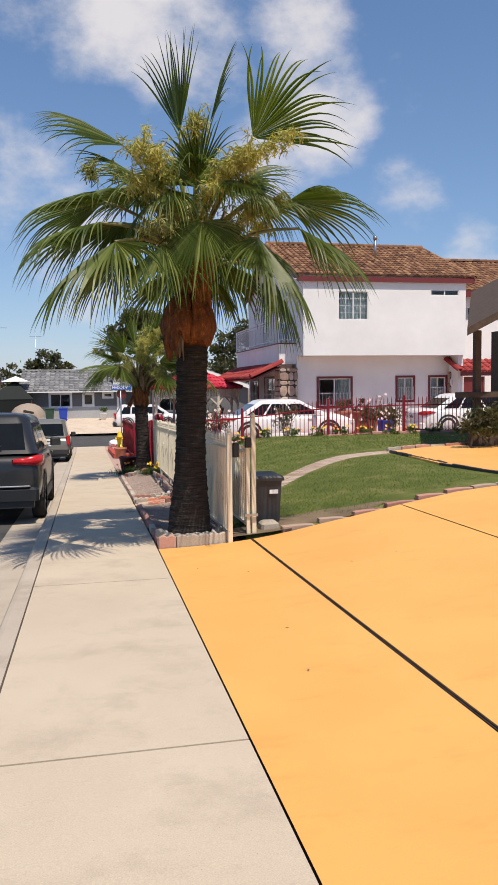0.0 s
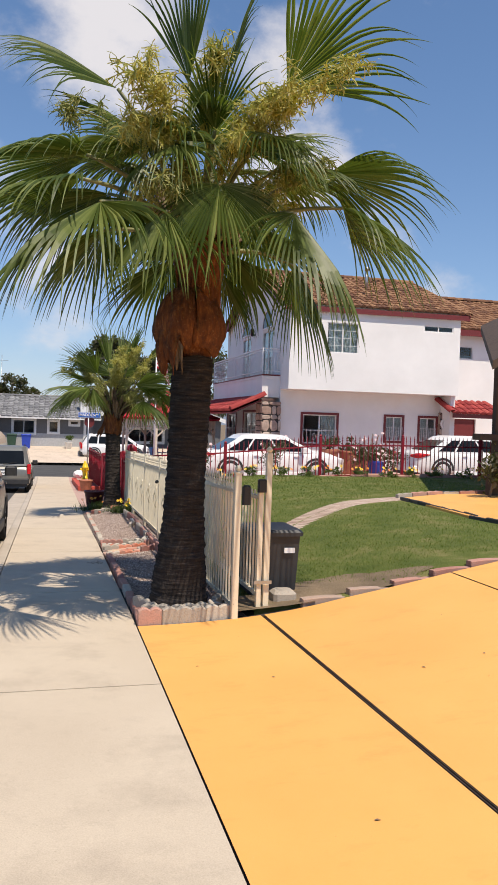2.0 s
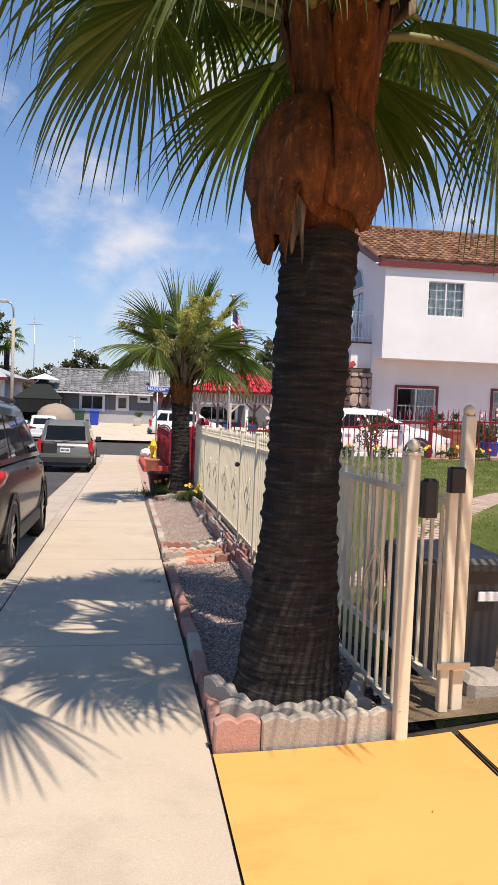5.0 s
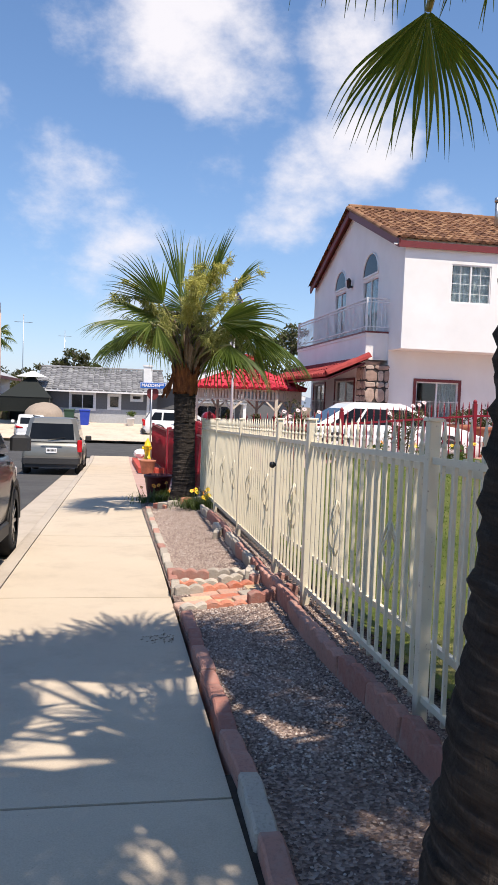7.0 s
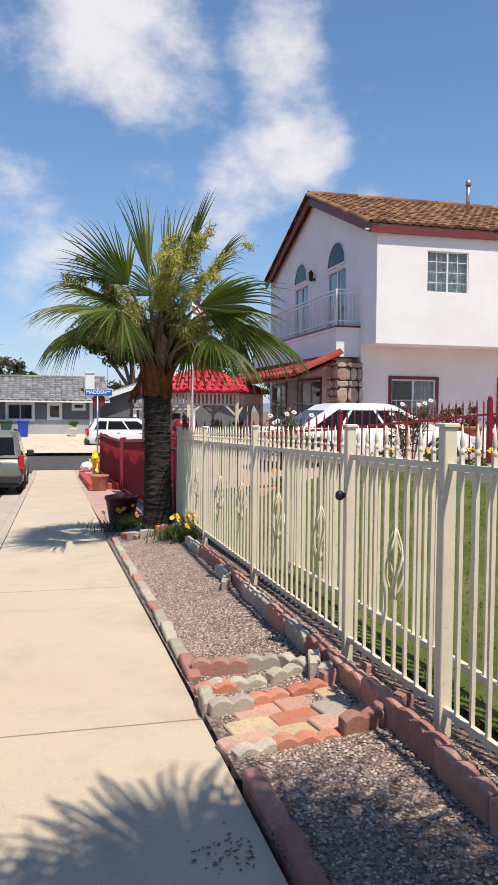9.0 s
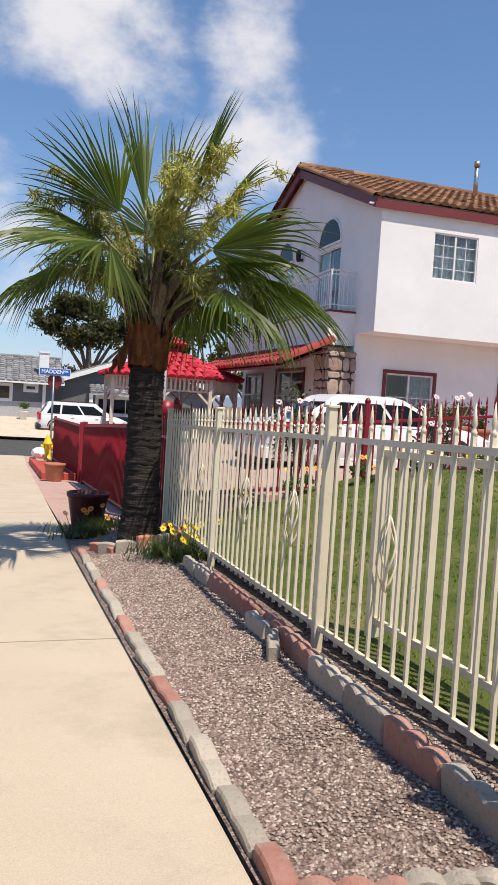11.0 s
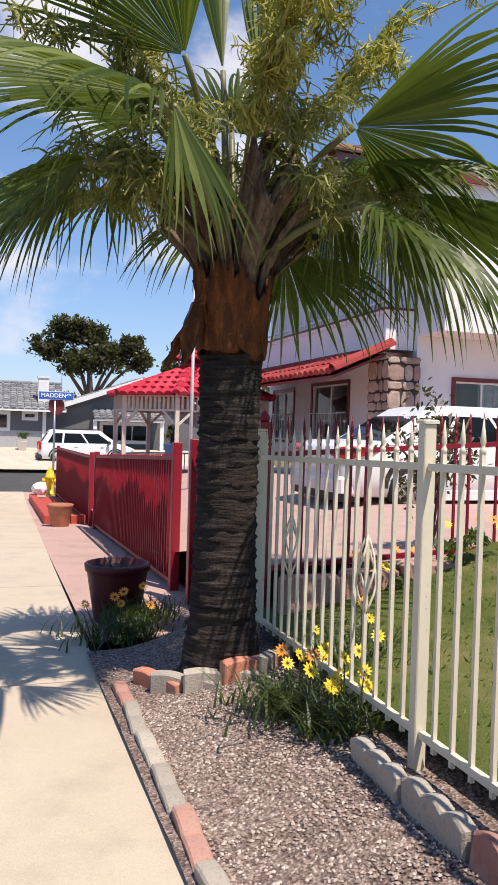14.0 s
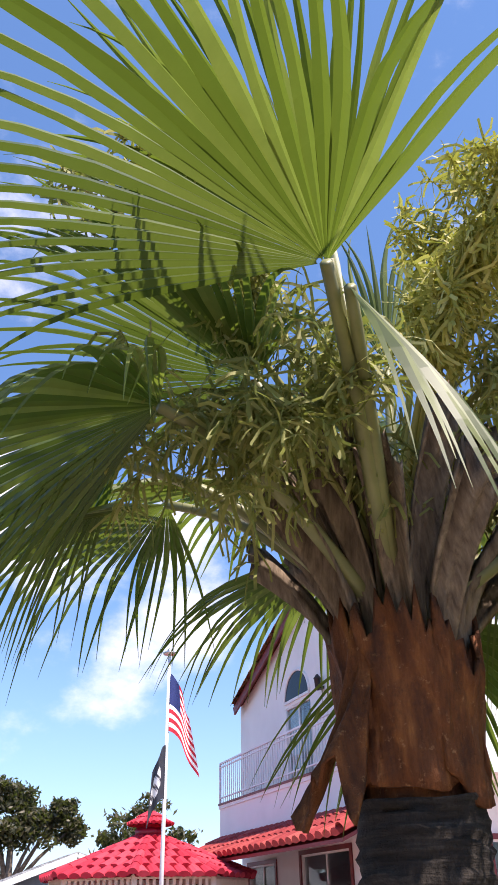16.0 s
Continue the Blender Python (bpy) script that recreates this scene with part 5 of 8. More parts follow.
part("door", Geo().box(16.0, 17.0, WY + 0.1, WY + 0.15, HZ, 1.75), "maroon", house, "dark red front door")

# ---- grey houses across the far street ----
ghouse = thing("grey_house", (0, 58, -0.75), "single-storey grey house with grey tile roof", "house", "houses across the street")
GZ = -0.80
part("wall", holed(Geo(), "y", 58, 0.2, -4.2, 3.0, 0.1, 1.3, [(-2.45, -1.05, 0.1, 1.0), (-0.05, 0.55, 0.2, 0.95), (1.4, 1.95, 0.78, 1.02)]), "grey_siding", ghouse)
part("lower_wall", Geo().box(-4.2, 3.0, 57.98, 58.2, GZ - 0.6, 0.1), "grey_light", ghouse)
part("wall", Geo().box(-4.2, -4.0, 58.2, 66, GZ - 0.6, 1.3).box(2.8, 3.0, 58.2, 66, GZ - 0.6, 1.3).box(-4.2, 3.0, 66, 66.2, GZ - 0.6, 1.3), "grey_siding", ghouse)
for a, b, c, d in ((-2.45, -1.05, 0.1, 1.0), (-0.05, 0.55, 0.2, 0.95), (1.4, 1.95, 0.78, 1.02)):
    window(ghouse, "y", 58, a, b, c, d, "white_trim", 1 if b - a > 1 else 0, border=0.14)
sl = Vector((0, -4.6, -1.5))
g = tile_slope(Geo(), (-4.7, 62, 2.72), (1, 0, 0), sl, 8.2, sl.length, 0.36, 0.42, 0.05, 9)
sl2 = Vector((0, 4.6, -1.5))
tile_slope(g, (-4.7, 62, 2.72), (1, 0, 0), sl2, 8.2, sl2.length, 0.36, 0.42, 0.05, 10)
ridge_caps(g, (-4.7, 62, 2.78), (3.5, 62, 2.78))
r3 = part("roof", g, "grey_tile", ghouse)
part("gutter", Geo().bar((-4.7, 57.42, 1.20), (3.5, 57.42, 1.20), 0.08, 0.16), "white_trim", r3, "white eave gutter")
part("corner_board", Geo().box(2.32, 2.5, 57.9, 57.98, GZ - 0.4, 1.2), "white_trim", ghouse)
part("chimney", Geo().box(2.1, 2.65, 58.6, 59.2, 1.0, 2.95).box(2.05, 2.7, 58.55, 59.25, 2.95, 3.05), "white_trim", ghouse, "white painted chimney")

gar = thing("grey_garage_house", (6, 60, -0.75), "grey gabled house with white window trim", "house", "houses across the street")
GY = 59.0
g = holed(Geo(), "y", GY, 0.2, 3.0, 12.5, GZ - 0.6, 1.35, [(5.6, 8.1, -0.35, 0.55)])
g.add([(3.0, GY, 1.35), (12.5, GY, 1.35), (7.75, GY, 3.05), (3.0, GY + 0.2, 1.35), (12.5, GY + 0.2, 1.35), (7.75, GY + 0.2, 3.05)], [(0, 1, 2), (3, 5, 4), (0, 2, 5, 3), (1, 4, 5, 2)])
part("wall", g, "grey_siding", gar)
part("wall", Geo().box(3.0, 3.2, GY + 0.2, 68, GZ - 0.6, 1.35).box(12.3, 12.5, GY + 0.2, 68, GZ - 0.6, 1.35).box(3.0, 12.5, 68, 68.2, GZ - 0.6, 1.35), "grey_siding", gar)
window(gar, "y", GY, 5.6, 8.1, -0.35, 0.55, "white_trim", 2, border=0.16)
g = Geo()
for sgn in (-1, 1):
    sl = Vector((sgn * 5.2, 0, -1.86))
    tile_slope(g, (7.75, GY - 0.5, 3.2), (0, 1, 0), sl, 9.5, sl.length, 0.36, 0.42, 0.05, 12 + sgn)
rg = part("roof", g, "grey_tile", gar)
g = Geo()
for sgn in (-1, 1):
    g.bar((7.75, GY - 0.52, 3.08), (7.75 + sgn * 5.2, GY - 0.52, 1.22), 0.05, 0.26)
part("bargeboard", g, "white_trim", rg, "white gable board")
sl = Vector((0, -1.5, -0.5))
part("bay_roof", tile_slope(Geo(), (5.0, GY, 1.35), (1, 0, 0), sl, 3.8, sl.length, 0.36, 0.42, 0.05, 15), "grey_tile", gar)
part("bay_gutter", Geo().bar((5.0, GY - 1.45, 0.80), (8.8, GY - 1.45, 0.80), 0.06, 0.14), "white_trim", gar)
for x in (5.05, 8.7):
    part("bay_post", Geo().box(x - 0.1, x + 0.1, GY - 1.35, GY - 1.15, GZ - 0.6, 0.8), "white_trim", gar)
g = Geo().sheet([-9, -4.0, 0, 4.0, 9, 14], [52.6, 54.0, 58.0], lambda x, y: -1.77 + (0.98 if y > 57 else 0.15 if y < 53 else 0.42))
solid("far_drive", g, "drive_far", "tan concrete drives of the far houses", "driveway", kind="structure")

# ---- white house on the other side of the street ----
lh = thing("street_house", (-14, 60, -1.5), "white bungalow with low pale roof across the street", "house")
LX = -7.7
part("wall", holed(Geo(), "y", 60, 0.2, -22, LX, -1.9, 1.85, [(-10.9, -8.5, 0.45, 1.45)]), "stucco", lh)
part("wall", Geo().box(LX - 0.2, LX, 60.2, 69, -1.9, 1.85).box(-22, LX, 69, 69.2, -1.9, 1.85).box(-22, -21.8, 60.2, 69, -1.9, 1.85), "stucco", lh)
window(lh, "y", 60, -10.9, -8.5, 0.45, 1.45, "white_trim", 2, border=0.0)
g = Geo()
pts = [(-23, 59.2, 1.85), (LX + 0.7, 59.2, 1.85), (LX + 0.7, 70, 1.85), (-23, 70, 1.85), (-18, 65, 3.8), (-12.0, 65, 3.8)]
g.add(pts + [(x, y, z + 0.14) for x, y, z in pts], [(0, 1, 5, 4), (1, 2, 5), (2, 3, 4, 5), (3, 0, 4), (6, 7, 11, 10), (7, 8, 11), (8, 9, 10, 11), (9, 6, 10), (0, 1, 7, 6), (1, 2, 8, 7), (2, 3, 9, 8), (3, 0, 6, 9)])
part("roof", g, "grey_light", lh, "pale grey shingle roof")
part("fascia", Geo().bar((-23, 59.18, 1.92), (LX + 0.72, 59.18, 1.92), 0.04, 0.2).bar((LX + 0.72, 59.2, 1.92), (LX + 0.72, 70, 1.92), 0.04, 0.2), "maroon", lh)

# ---- porch of the house on the yellow drive ----
nb = thing("porch", (8.4, 15, 0.06), "dark timber porch corner of a house", "porch")
part("post", Geo().box(8.28, 8.42, 15.3, 15.44, 0.06, 2.6, bev=0.01), "wood_dark", nb)
part("sill", Geo().box(7.9, 9.6, 15.2, 15.5, 1.15, 1.27, bev=0.01), "wood_dark", nb)
part("low_wall", Geo().box(8.2, 12, 15.25, 15.45, 0.0, 0.62), "wood_dark", nb)
pts = [(7.6, 14.4, 2.42), (12.5, 14.4, 4.8), (12.5, 19.5, 4.8), (10.4, 19.5, 3.78)]
part("roof", Geo().add(pts + [(x, y, z + 0.16) for x, y, z in pts], [(0, 3, 2, 1), (4, 5, 6, 7), (0, 1, 5, 4), (1, 2, 6, 5), (2, 3, 7, 6), (3, 0, 4, 7)]), "wood_dark", nb)
part("wall", Geo().box(11.3, 13.5, 16.6, 20, 0, 2.9), "wood_dark", nb)

# ---- gravel bed and its edging blocks ----
g = Geo().sheet(spread(EDGE(12) + 0.02, 1.98, 9), spread(8.72, 20.9, 60), lambda x, y: bed_z(x, y) + 0.012 * noise.noise(Vector((x * 3, y * 3, 0))))
bed = solid("gravel_bed", g, "gravel_bed", "bed of brown crushed gravel beside the pavement", "gravel", kind="structure")
rngg = random.Random(31)
g = Geo()
OCT = ((1, 0, 0), (-1, 0, 0), (0, 1, 0), (0, -1, 0), (0, 0, 1), (0, 0, -1))
for i in range(46000):
    y = 10.4 + 9.4 * rngg.random() if i % 8 else 8.9 + 12 * rngg.random()
    x = rngg.uniform(0.86, 1.72)
    s = rngg.uniform(0.0042, 0.0095)
    z = bed_z(x, y) + 0.012 * noise.noise(Vector((x * 3, y * 3, 0))) + s * 0.3
    a = rngg.uniform(0, 6.28)
    ca, sa = math.cos(a) * s, math.sin(a) * s
    pts = []
    for px, py, pz in OCT:
        px, py, pz = px * rngg.uniform(0.7, 1.5), py * rngg.uniform(0.6, 1.2), pz * rngg.uniform(0.5, 0.9)
        pts.append((x + px * ca - py * sa, y + px * sa + py * ca, z + pz * s))
    g.add(pts, ((0, 2, 4), (2, 1, 4), (1, 3, 4), (3, 0, 4), (2, 0, 5), (1, 2, 5), (3, 1, 5), (0, 3, 5)))
solid("gravel", g, "gravel", "loose brown and grey crushed gravel", "gravel", kind="stuff")


def scallop_mesh(length, h, thick, mat, waves=3):
    """A cast edging block with a scalloped top, standing along x."""
    g = Geo()
    n = waves * 6
    top = [(length * (i / n - 0.5), h * (0.86 + 0.14 * abs(math.sin(math.pi * waves * i / n)))) for i in range(n + 1)]
    c = 0.008
    pts = []
    for y, inset in ((-thick / 2, c), (-thick / 2 + c, 0), (thick / 2 - c, 0), (thick / 2, c)):
        pts += [(x * (1 - 2 * inset / length), y, z - inset) for x, z in top] + [(x * (1 - 2 * inset / length), y, -0.08) for x, z in top]
    m = 2 * (n + 1)
    fs = []
    for r in range(3):
        fs += [(r * m + i, r * m + i + 1, r * m + m + i + 1, r * m + m + i) for i in range(n)]
        fs += [(r * m + n, r * m + m - 1, r * m + 2 * m - 1, r * m + m + n), (r * m + n + 1, r * m, r * m + m, r * m + m + n + 1)]
    fs += [(i, n + 1 + i, n + 2 + i, i + 1) for i in range(n)] + [(3 * m + i, 3 * m + i + 1, 3 * m + n + 2 + i, 3 * m + n + 1 + i) for i in range(n)]
    return g.add(pts, fs).mesh("edging_block", mat)


SC = {k: scallop_mesh(0.38, 0.15, 0.06, k) for k in ("red_block", "grey_block")}
SC_LOW = {k: scallop_mesh(0.40, 0.085, 0.075, k, 2) for k in ("red_block", "grey_block", "orange_paver")}
edging = thing("block_edging", (0.82, 8.9, walk_z(9)), "faded red and grey scalloped concrete edging blocks", "edging", kind="structure")
rnge = random.Random(4)


def lay(mesh, x, y, z, turn, tip=0.0, name="block"):
    piece(name, mesh, pose(x, y, z + rnge.uniform(-0.008, 0.008), rnge.uniform(-3, 3) + tip, rnge.uniform(-2, 2), turn + rnge.uniform(-3, 3)), edging)


# along the pavement
y = 8.95
while y < 19.9:
    c = "red_block" if rnge.random() < 0.55 else "grey_block"
    if not 12.9 < y < 13.85:
        lay(SC_LOW[c], EDGE(y) + 0.06, y, walk_z(y) - 0.025, 90)
    y += 0.405
# under the fence
y = 9.2
while y < 18.4:
    c = "red_block" if rnge.random() < (0.9 if y < 14 else 0.55) else "grey_block"
    lay(SC[c], FX(y) - 0.14 + 0.015 * math.sin(y * 2), y, bed_z(1.55, y) - 0.035, 90, rnge.uniform(-6, 6))
    y += 0.395
# round the first palm and across the end of the bed
piece("block", scallop_mesh(0.20, 0.16, 0.06, "red_block", 2), pose(0.875, 8.66, bed_z(0.87, 8.66) - 0.03, 0, 0, 2), edging)
for c, x, y, turn in (("grey_block", 1.17, 8.66, 1), ("grey_block", 1.42, 8.685, 2),
                      ("grey_block", 1.02, 8.86, -14), ("grey_block", 1.36, 8.86, 10), ("grey_block", 0.90, 9.08, -62), ("grey_block", 1.52, 9.04, 62)):
    lay(SC[c], x, y, bed_z(x, y) - 0.03, turn)
# arc at the foot of the second palm
for i in range(6):
    a = radians(205 + 26 * i)
    x, y = 1.48 + 0.42 * math.cos(a), 20.12 + 0.42 * math.sin(a)
    lay(SC_LOW["grey_block" if i % 3 else "orange_paver"], x, y, bed_z(x, y) - 0.01, math.degrees(a) + 90)
# stepping pad of pavers with its own borders
PAD_Z = lambda x, y: walk_z(y) + 0.03 + 0.05 * step(1.0, 1.6, x)
paver_bed = Geo().prism([(0.79, 13.06), (1.50, 13.10), (1.56, 13.30), (1.47, 13.56), (1.02, 13.50), (0.79, 13.40)], lambda x, y: PAD_Z(x, y) - 0.14, lambda x, y: PAD_Z(x, y) - 0.045)
part("paver_bedding", paver_bed, "earth", edging, "sandy earth between the pavers")


def paver_mesh(mat, w=0.222, d=0.165):
    """A many-sided interlocking paver with its upper edges worn round."""
    out = [(-w / 2, -d * 0.40), (-w * 0.38, -d / 2), (w * 0.38, -d / 2), (w / 2, -d * 0.40), (w / 2, d * 0.40), (w * 0.38, d / 2), (-w * 0.38, d / 2), (-w / 2, d * 0.40)]
    pts = [(x, y, -0.05) for x, y in out] + [(x, y, 0.0) for x, y in out] + [(x * 0.95, y * 0.94, 0.006) for x, y in out]
    fs = [(r * 8 + i, r * 8 + (i + 1) % 8, r * 8 + 8 + (i + 1) % 8, r * 8 + 8 + i) for r in range(2) for i in range(8)]
    return Geo().add(pts, fs + [tuple(range(16, 24))]).mesh("paver", mat)


PAVERS = [paver_mesh(m) for m in ("pink_paver", "orange_paver", "sand_paver", "grey_block", "pink_paver", "sand_paver")]
for r in range(3):
    for c in range(4):
        x, y = 0.975 + 0.215 * c + 0.07 * (r - 1), 13.12 + 0.160 * r + 0.034 * c
        if x < 1.56:
            piece("paver", PAVERS[(c * 2 + r * 5) % 6], pose(x, y, PAD_Z(x, y), rnge.uniform(-1, 1), -2 + rnge.uniform(-1, 1), 9 + rnge.uniform(-2, 2)), edging)
SC_SHORT = {k: scallop_mesh(0.215, 0.15, 0.065, k, 2) for k in ("red_block", "grey_block", "orange_paver")}
SC_LOBED = {k: scallop_mesh(0.31, 0.15, 0.065, k, 3) for k in ("red_block", "grey_block", "orange_paver")}
for kind, c, x, y, turn, sunk in (
        (SC_LOBED, "red_block", 1.00, 14.10, -10, 0.05), (SC_SHORT, "grey_block", 1.235, 14.06, -14, 0.05), (SC_SHORT, "grey_block", 1.39, 13.97, -58, 0.06), (SC_SHORT, "grey_block", 1.30, 13.87, 20, 0.08),
        (SC_LOBED, "grey_block", 1.04, 13.85, -3, 0.085), (SC_SHORT, "orange_paver", 0.92, 13.82, 8, 0.085), (SC_SHORT, "grey_block", 0.835, 13.62, 88, 0.06), (SC_SHORT, "grey_block", 0.93, 13.50, 4, 0.06),
        (SC_SHORT, "orange_paver", 1.125, 13.555, 12, 0.075), (SC_SHORT, "orange_paver", 1.34, 13.595, 8, 0.075), (SC_LOBED, "red_block", 1.57, 13.65, 10, 0.06),
        (SC_SHORT, "grey_block", 0.93, 13.03, 12, 0.085), (SC_LOBED, "orange_paver", 1.15, 13.06, 3, 0.085), (SC_SHORT, "red_block", 1.41, 13.07, 6, 0.06), (SC_SHORT, "red_block", 1.58, 13.13, 22, 0.05),
        (SC_SHORT, "grey_block", 1.46, 13.84, 70, 0.04), (SC_SHORT, "grey_block", 1.52, 13.72, 40, 0.05), (SC_LOBED, "grey_block", 1.50, 16.15, 70, 0.05), (SC_LOBED, "grey_block", 1.54, 16.50, 88, 0.04)):
    lay(kind[c], x, y, bed_z(x, y) - sunk - 0.015, turn)
# along the lawn's edge beside the drive
SC_LONG = {k: scallop_mesh(0.46, 0.070, 0.080, k, 1) for k in ("red_block", "path_brick")}
for x in [2.46 + 0.47 * i for i in range(17)]:
    slope = (DRIVE_END(x + 0.1) - DRIVE_END(x - 0.1)) / 0.2
    c = "red_block" if round(x * 1.1) % 3 else "path_brick"
    lay(SC_LONG[c], x, DRIVE_END(x) + 0.09, yard_z(x, DRIVE_END(x) + 0.1) - 0.045, math.degrees(math.atan(slope)))

# curved brick path and the small yellow terrace behind the lawn
rngp = random.Random(8)
path = thing("brick_path", (4.6, 13.7, 0.06), "curved path of worn pinkish bricks across the lawn", "path", kind="structure")
brick = Geo().box(-0.10, 0.10, -0.052, 0.052, -0.05, 0.004, bev=0.006).mesh("brick", "path_brick")
for i in range(62):
    t = i / 61
    x = 2.3 + 4.0 * t
    y = 11.25 + 3.75 * t - 0.55 * math.sin(math.pi * t) * -1
    dx, dy = 4.0, 3.75 + 0.55 * math.pi * math.cos(math.pi * t)
    a = math.atan2(dy, dx)
    for q in (-0.11, 0.11):
        bx_, by_ = x - math.sin(a) * q, y + math.cos(a) * q
        piece("brick", brick, pose(bx_, by_, yard_z(bx_, by_) + 0.004, 0, 0, math.degrees(a) + 90 + rngp.uniform(-4, 4)), path)
terr = Geo().prism([(6.1, 14.75), (5.95, 12.2), (6.3, 10.5), (12.5, 11.2), (12.5, 15.9), (9.0, 15.75), (7.3, 15.5)], lambda x, y: -0.1, lambda x, y: yard_z(x, y) + 0.035)
solid("terrace", terr, "yellow", "yellow painted concrete terrace with dark scalloped edge", "terrace", kind="structure")

SC_LOW["bin"] = scallop_mesh(0.37, 0.055, 0.04, "bin", 6)
for i in range(12):
    y = 10.55 + 0.36 * i
    x = 5.93 + (0.13 if y > 12.2 else 0.3 * (12.2 - y) / 1.7)
    lay(SC_LOW["bin"], x, y, yard_z(x, y) + 0.0, 90 + (10 if y < 12.2 else -3))
for i in range(9):
    x = 6.3 + 0.4 * i
    y = 14.92 + 0.9 * (1 - math.exp(-(x - 6.1) / 1.2))
    lay(SC_LOW["red_block" if i % 3 else "grey_block"], x, y, yard_z(x, y) + 0.01, 26 - 3 * i)

# lawn grass
rngb = random.Random(12)
g = Geo()
for i in range(42000):
    near = rngb.random() ** 1.6
    y = 8.8 + 11.6 * near
    x = rngb.uniform(1.75, 9.5)
    if y < DRIVE_END(x) + 0.16 or (x > 5.9 and 10.4 < y < 15.8):
        continue
    t = (x - 2.3) / 4.0
    if 0 <= t <= 1 and abs(y - (11.25 + 3.75 * t + 0.55 * math.sin(math.pi * t))) < 0.42:
        continue
    if y < DRIVE_END(x) + 0.7 and noise.noise(Vector((x, y, 3))) > -0.1:
        continue
    z, h, a = yard_z(x, y), rngb.uniform(0.012, 0.032), rngb.uniform(0, 6.28)
    w = 0.005 + 0.004 * (y - 8.8) / 8
    c, s = math.cos(a), math.sin(a)
    lx, ly = rngb.uniform(-0.03, 0.03), rngb.uniform(-0.03, 0.03)
    g.add([(x - c * w, y - s * w, z - 0.005), (x + c * w, y + s * w, z - 0.005), (x + lx, y + ly, z + h)], ((0, 1, 2),))
solid("grass", g, "blade", "short green grass with straw-coloured patches", "grass", kind="stuff")

# ---- vehicles ----
def wheel(owner, x, y, r, side, spokes=10, width=0.22):
    g = Geo()
    prof = [(r * 0.66, -width / 2), (r * 0.92, -width / 2), (r * 0.99, -width / 2 + 0.03), (r, 0.0), (r * 0.99, width / 2 - 0.03), (r * 0.92, width / 2), (r * 0.66, width / 2)]
    n = 28
    pts = [(x + side * d, y + q * math.cos(2 * math.pi * j / n), r + q * math.sin(2 * math.pi * j / n)) for q, d in prof for j in range(n)]
    g.add(pts, [(k * n + j, k * n + (j + 1) % n, k * n + n + (j + 1) % n, k * n + n + j) for k in range(len(prof) - 1) for j in range(n)], True)
    w = part("wheel", g, "tyre", owner, "black tyre on an alloy rim")
    g = Geo()
    o = x + side * (width / 2 - 0.03)
    ring = [(o, y + q * math.cos(2 * math.pi * j / n), r + q * math.sin(2 * math.pi * j / n)) for q in (r * 0.67, r * 0.60) for j in range(n)]
    g.add(ring, [(j, (j + 1) % n, n + (j + 1) % n, n + j) for j in range(n)])
    for k in range(spokes):
        a = 2 * math.pi * k / spokes
        g.bar((o - side * 0.01, y + 0.04 * math.cos(a), r + 0.04 * math.sin(a)), (o, y + r * 0.64 * math.cos(a), r + r * 0.64 * math.sin(a)), 0.035, 0.03, up=(1, 0, 0))
    g.add([(o + side * 0.012, y + 0.06 * math.cos(2 * math.pi * j / 12), r + 0.06 * math.sin(2 * math.pi * j / 12)) for j in range(12)], [tuple(range(12))])
    part("rim", g, "rim", w)
    back = [(o - side * 0.06, y + r * 0.66 * math.cos(2 * math.pi * j / n), r + r * 0.66 * math.sin(2 * math.pi * j / n)) for j in range(n)]
    part("brake", Geo().add(back, [tuple(range(n))]), "black", w)
    return w


def section(hw, zb, zt, crown):
    """Half a body's outline, from the sill up to the middle of the deck."""
    h = zt - zb
    return [(hw * 0.90, zb), (hw * 0.975, zb + h * 0.12), (hw, zb + h * 0.38), (hw * 0.995, zb + h * 0.55), (hw * 0.985, zb + h * 0.78), (hw * 0.94, zb + h * 0.94), (hw * 0.84, zt), (hw * 0.45, zt + crown * 0.7), (0.0, zt + crown)]


def tail_wedge(s, hw, belt):
    """A tail light that widens from the tailgate to the corner and runs back along the flank to a point."""
    prof = [(0.56, -0.012, 0.035, 0.0), (0.74, -0.010, 0.055, 0.0), (0.90, 0.012, 0.075, 0.01), (0.975, 0.07, 0.08, 0.015), (1.005, 0.20, 0.06, 0.03), (1.008, 0.42, 0.012, 0.05)]
    pts = []
    for x, y, h, up in prof:
        zc = belt - 0.15 + up
        pts += [(s * hw * x, y, zc - h), (s * hw * x, y - 0.008, zc), (s * hw * x, y, zc + h), (s * hw * (x - 0.06), y + 0.12, zc + h), (s * hw * (x - 0.06), y + 0.12, zc - h)]
    m = len(prof)
    fs = [(k * 5 + i, k * 5 + (i + 1) % 5, k * 5 + 5 + (i + 1) % 5, k * 5 + 5 + i) for k in range(m - 1) for i in range(5)] + [tuple(range(5)), tuple(range((m - 1) * 5, m * 5))]
    return Geo().add(pts, fs, True)


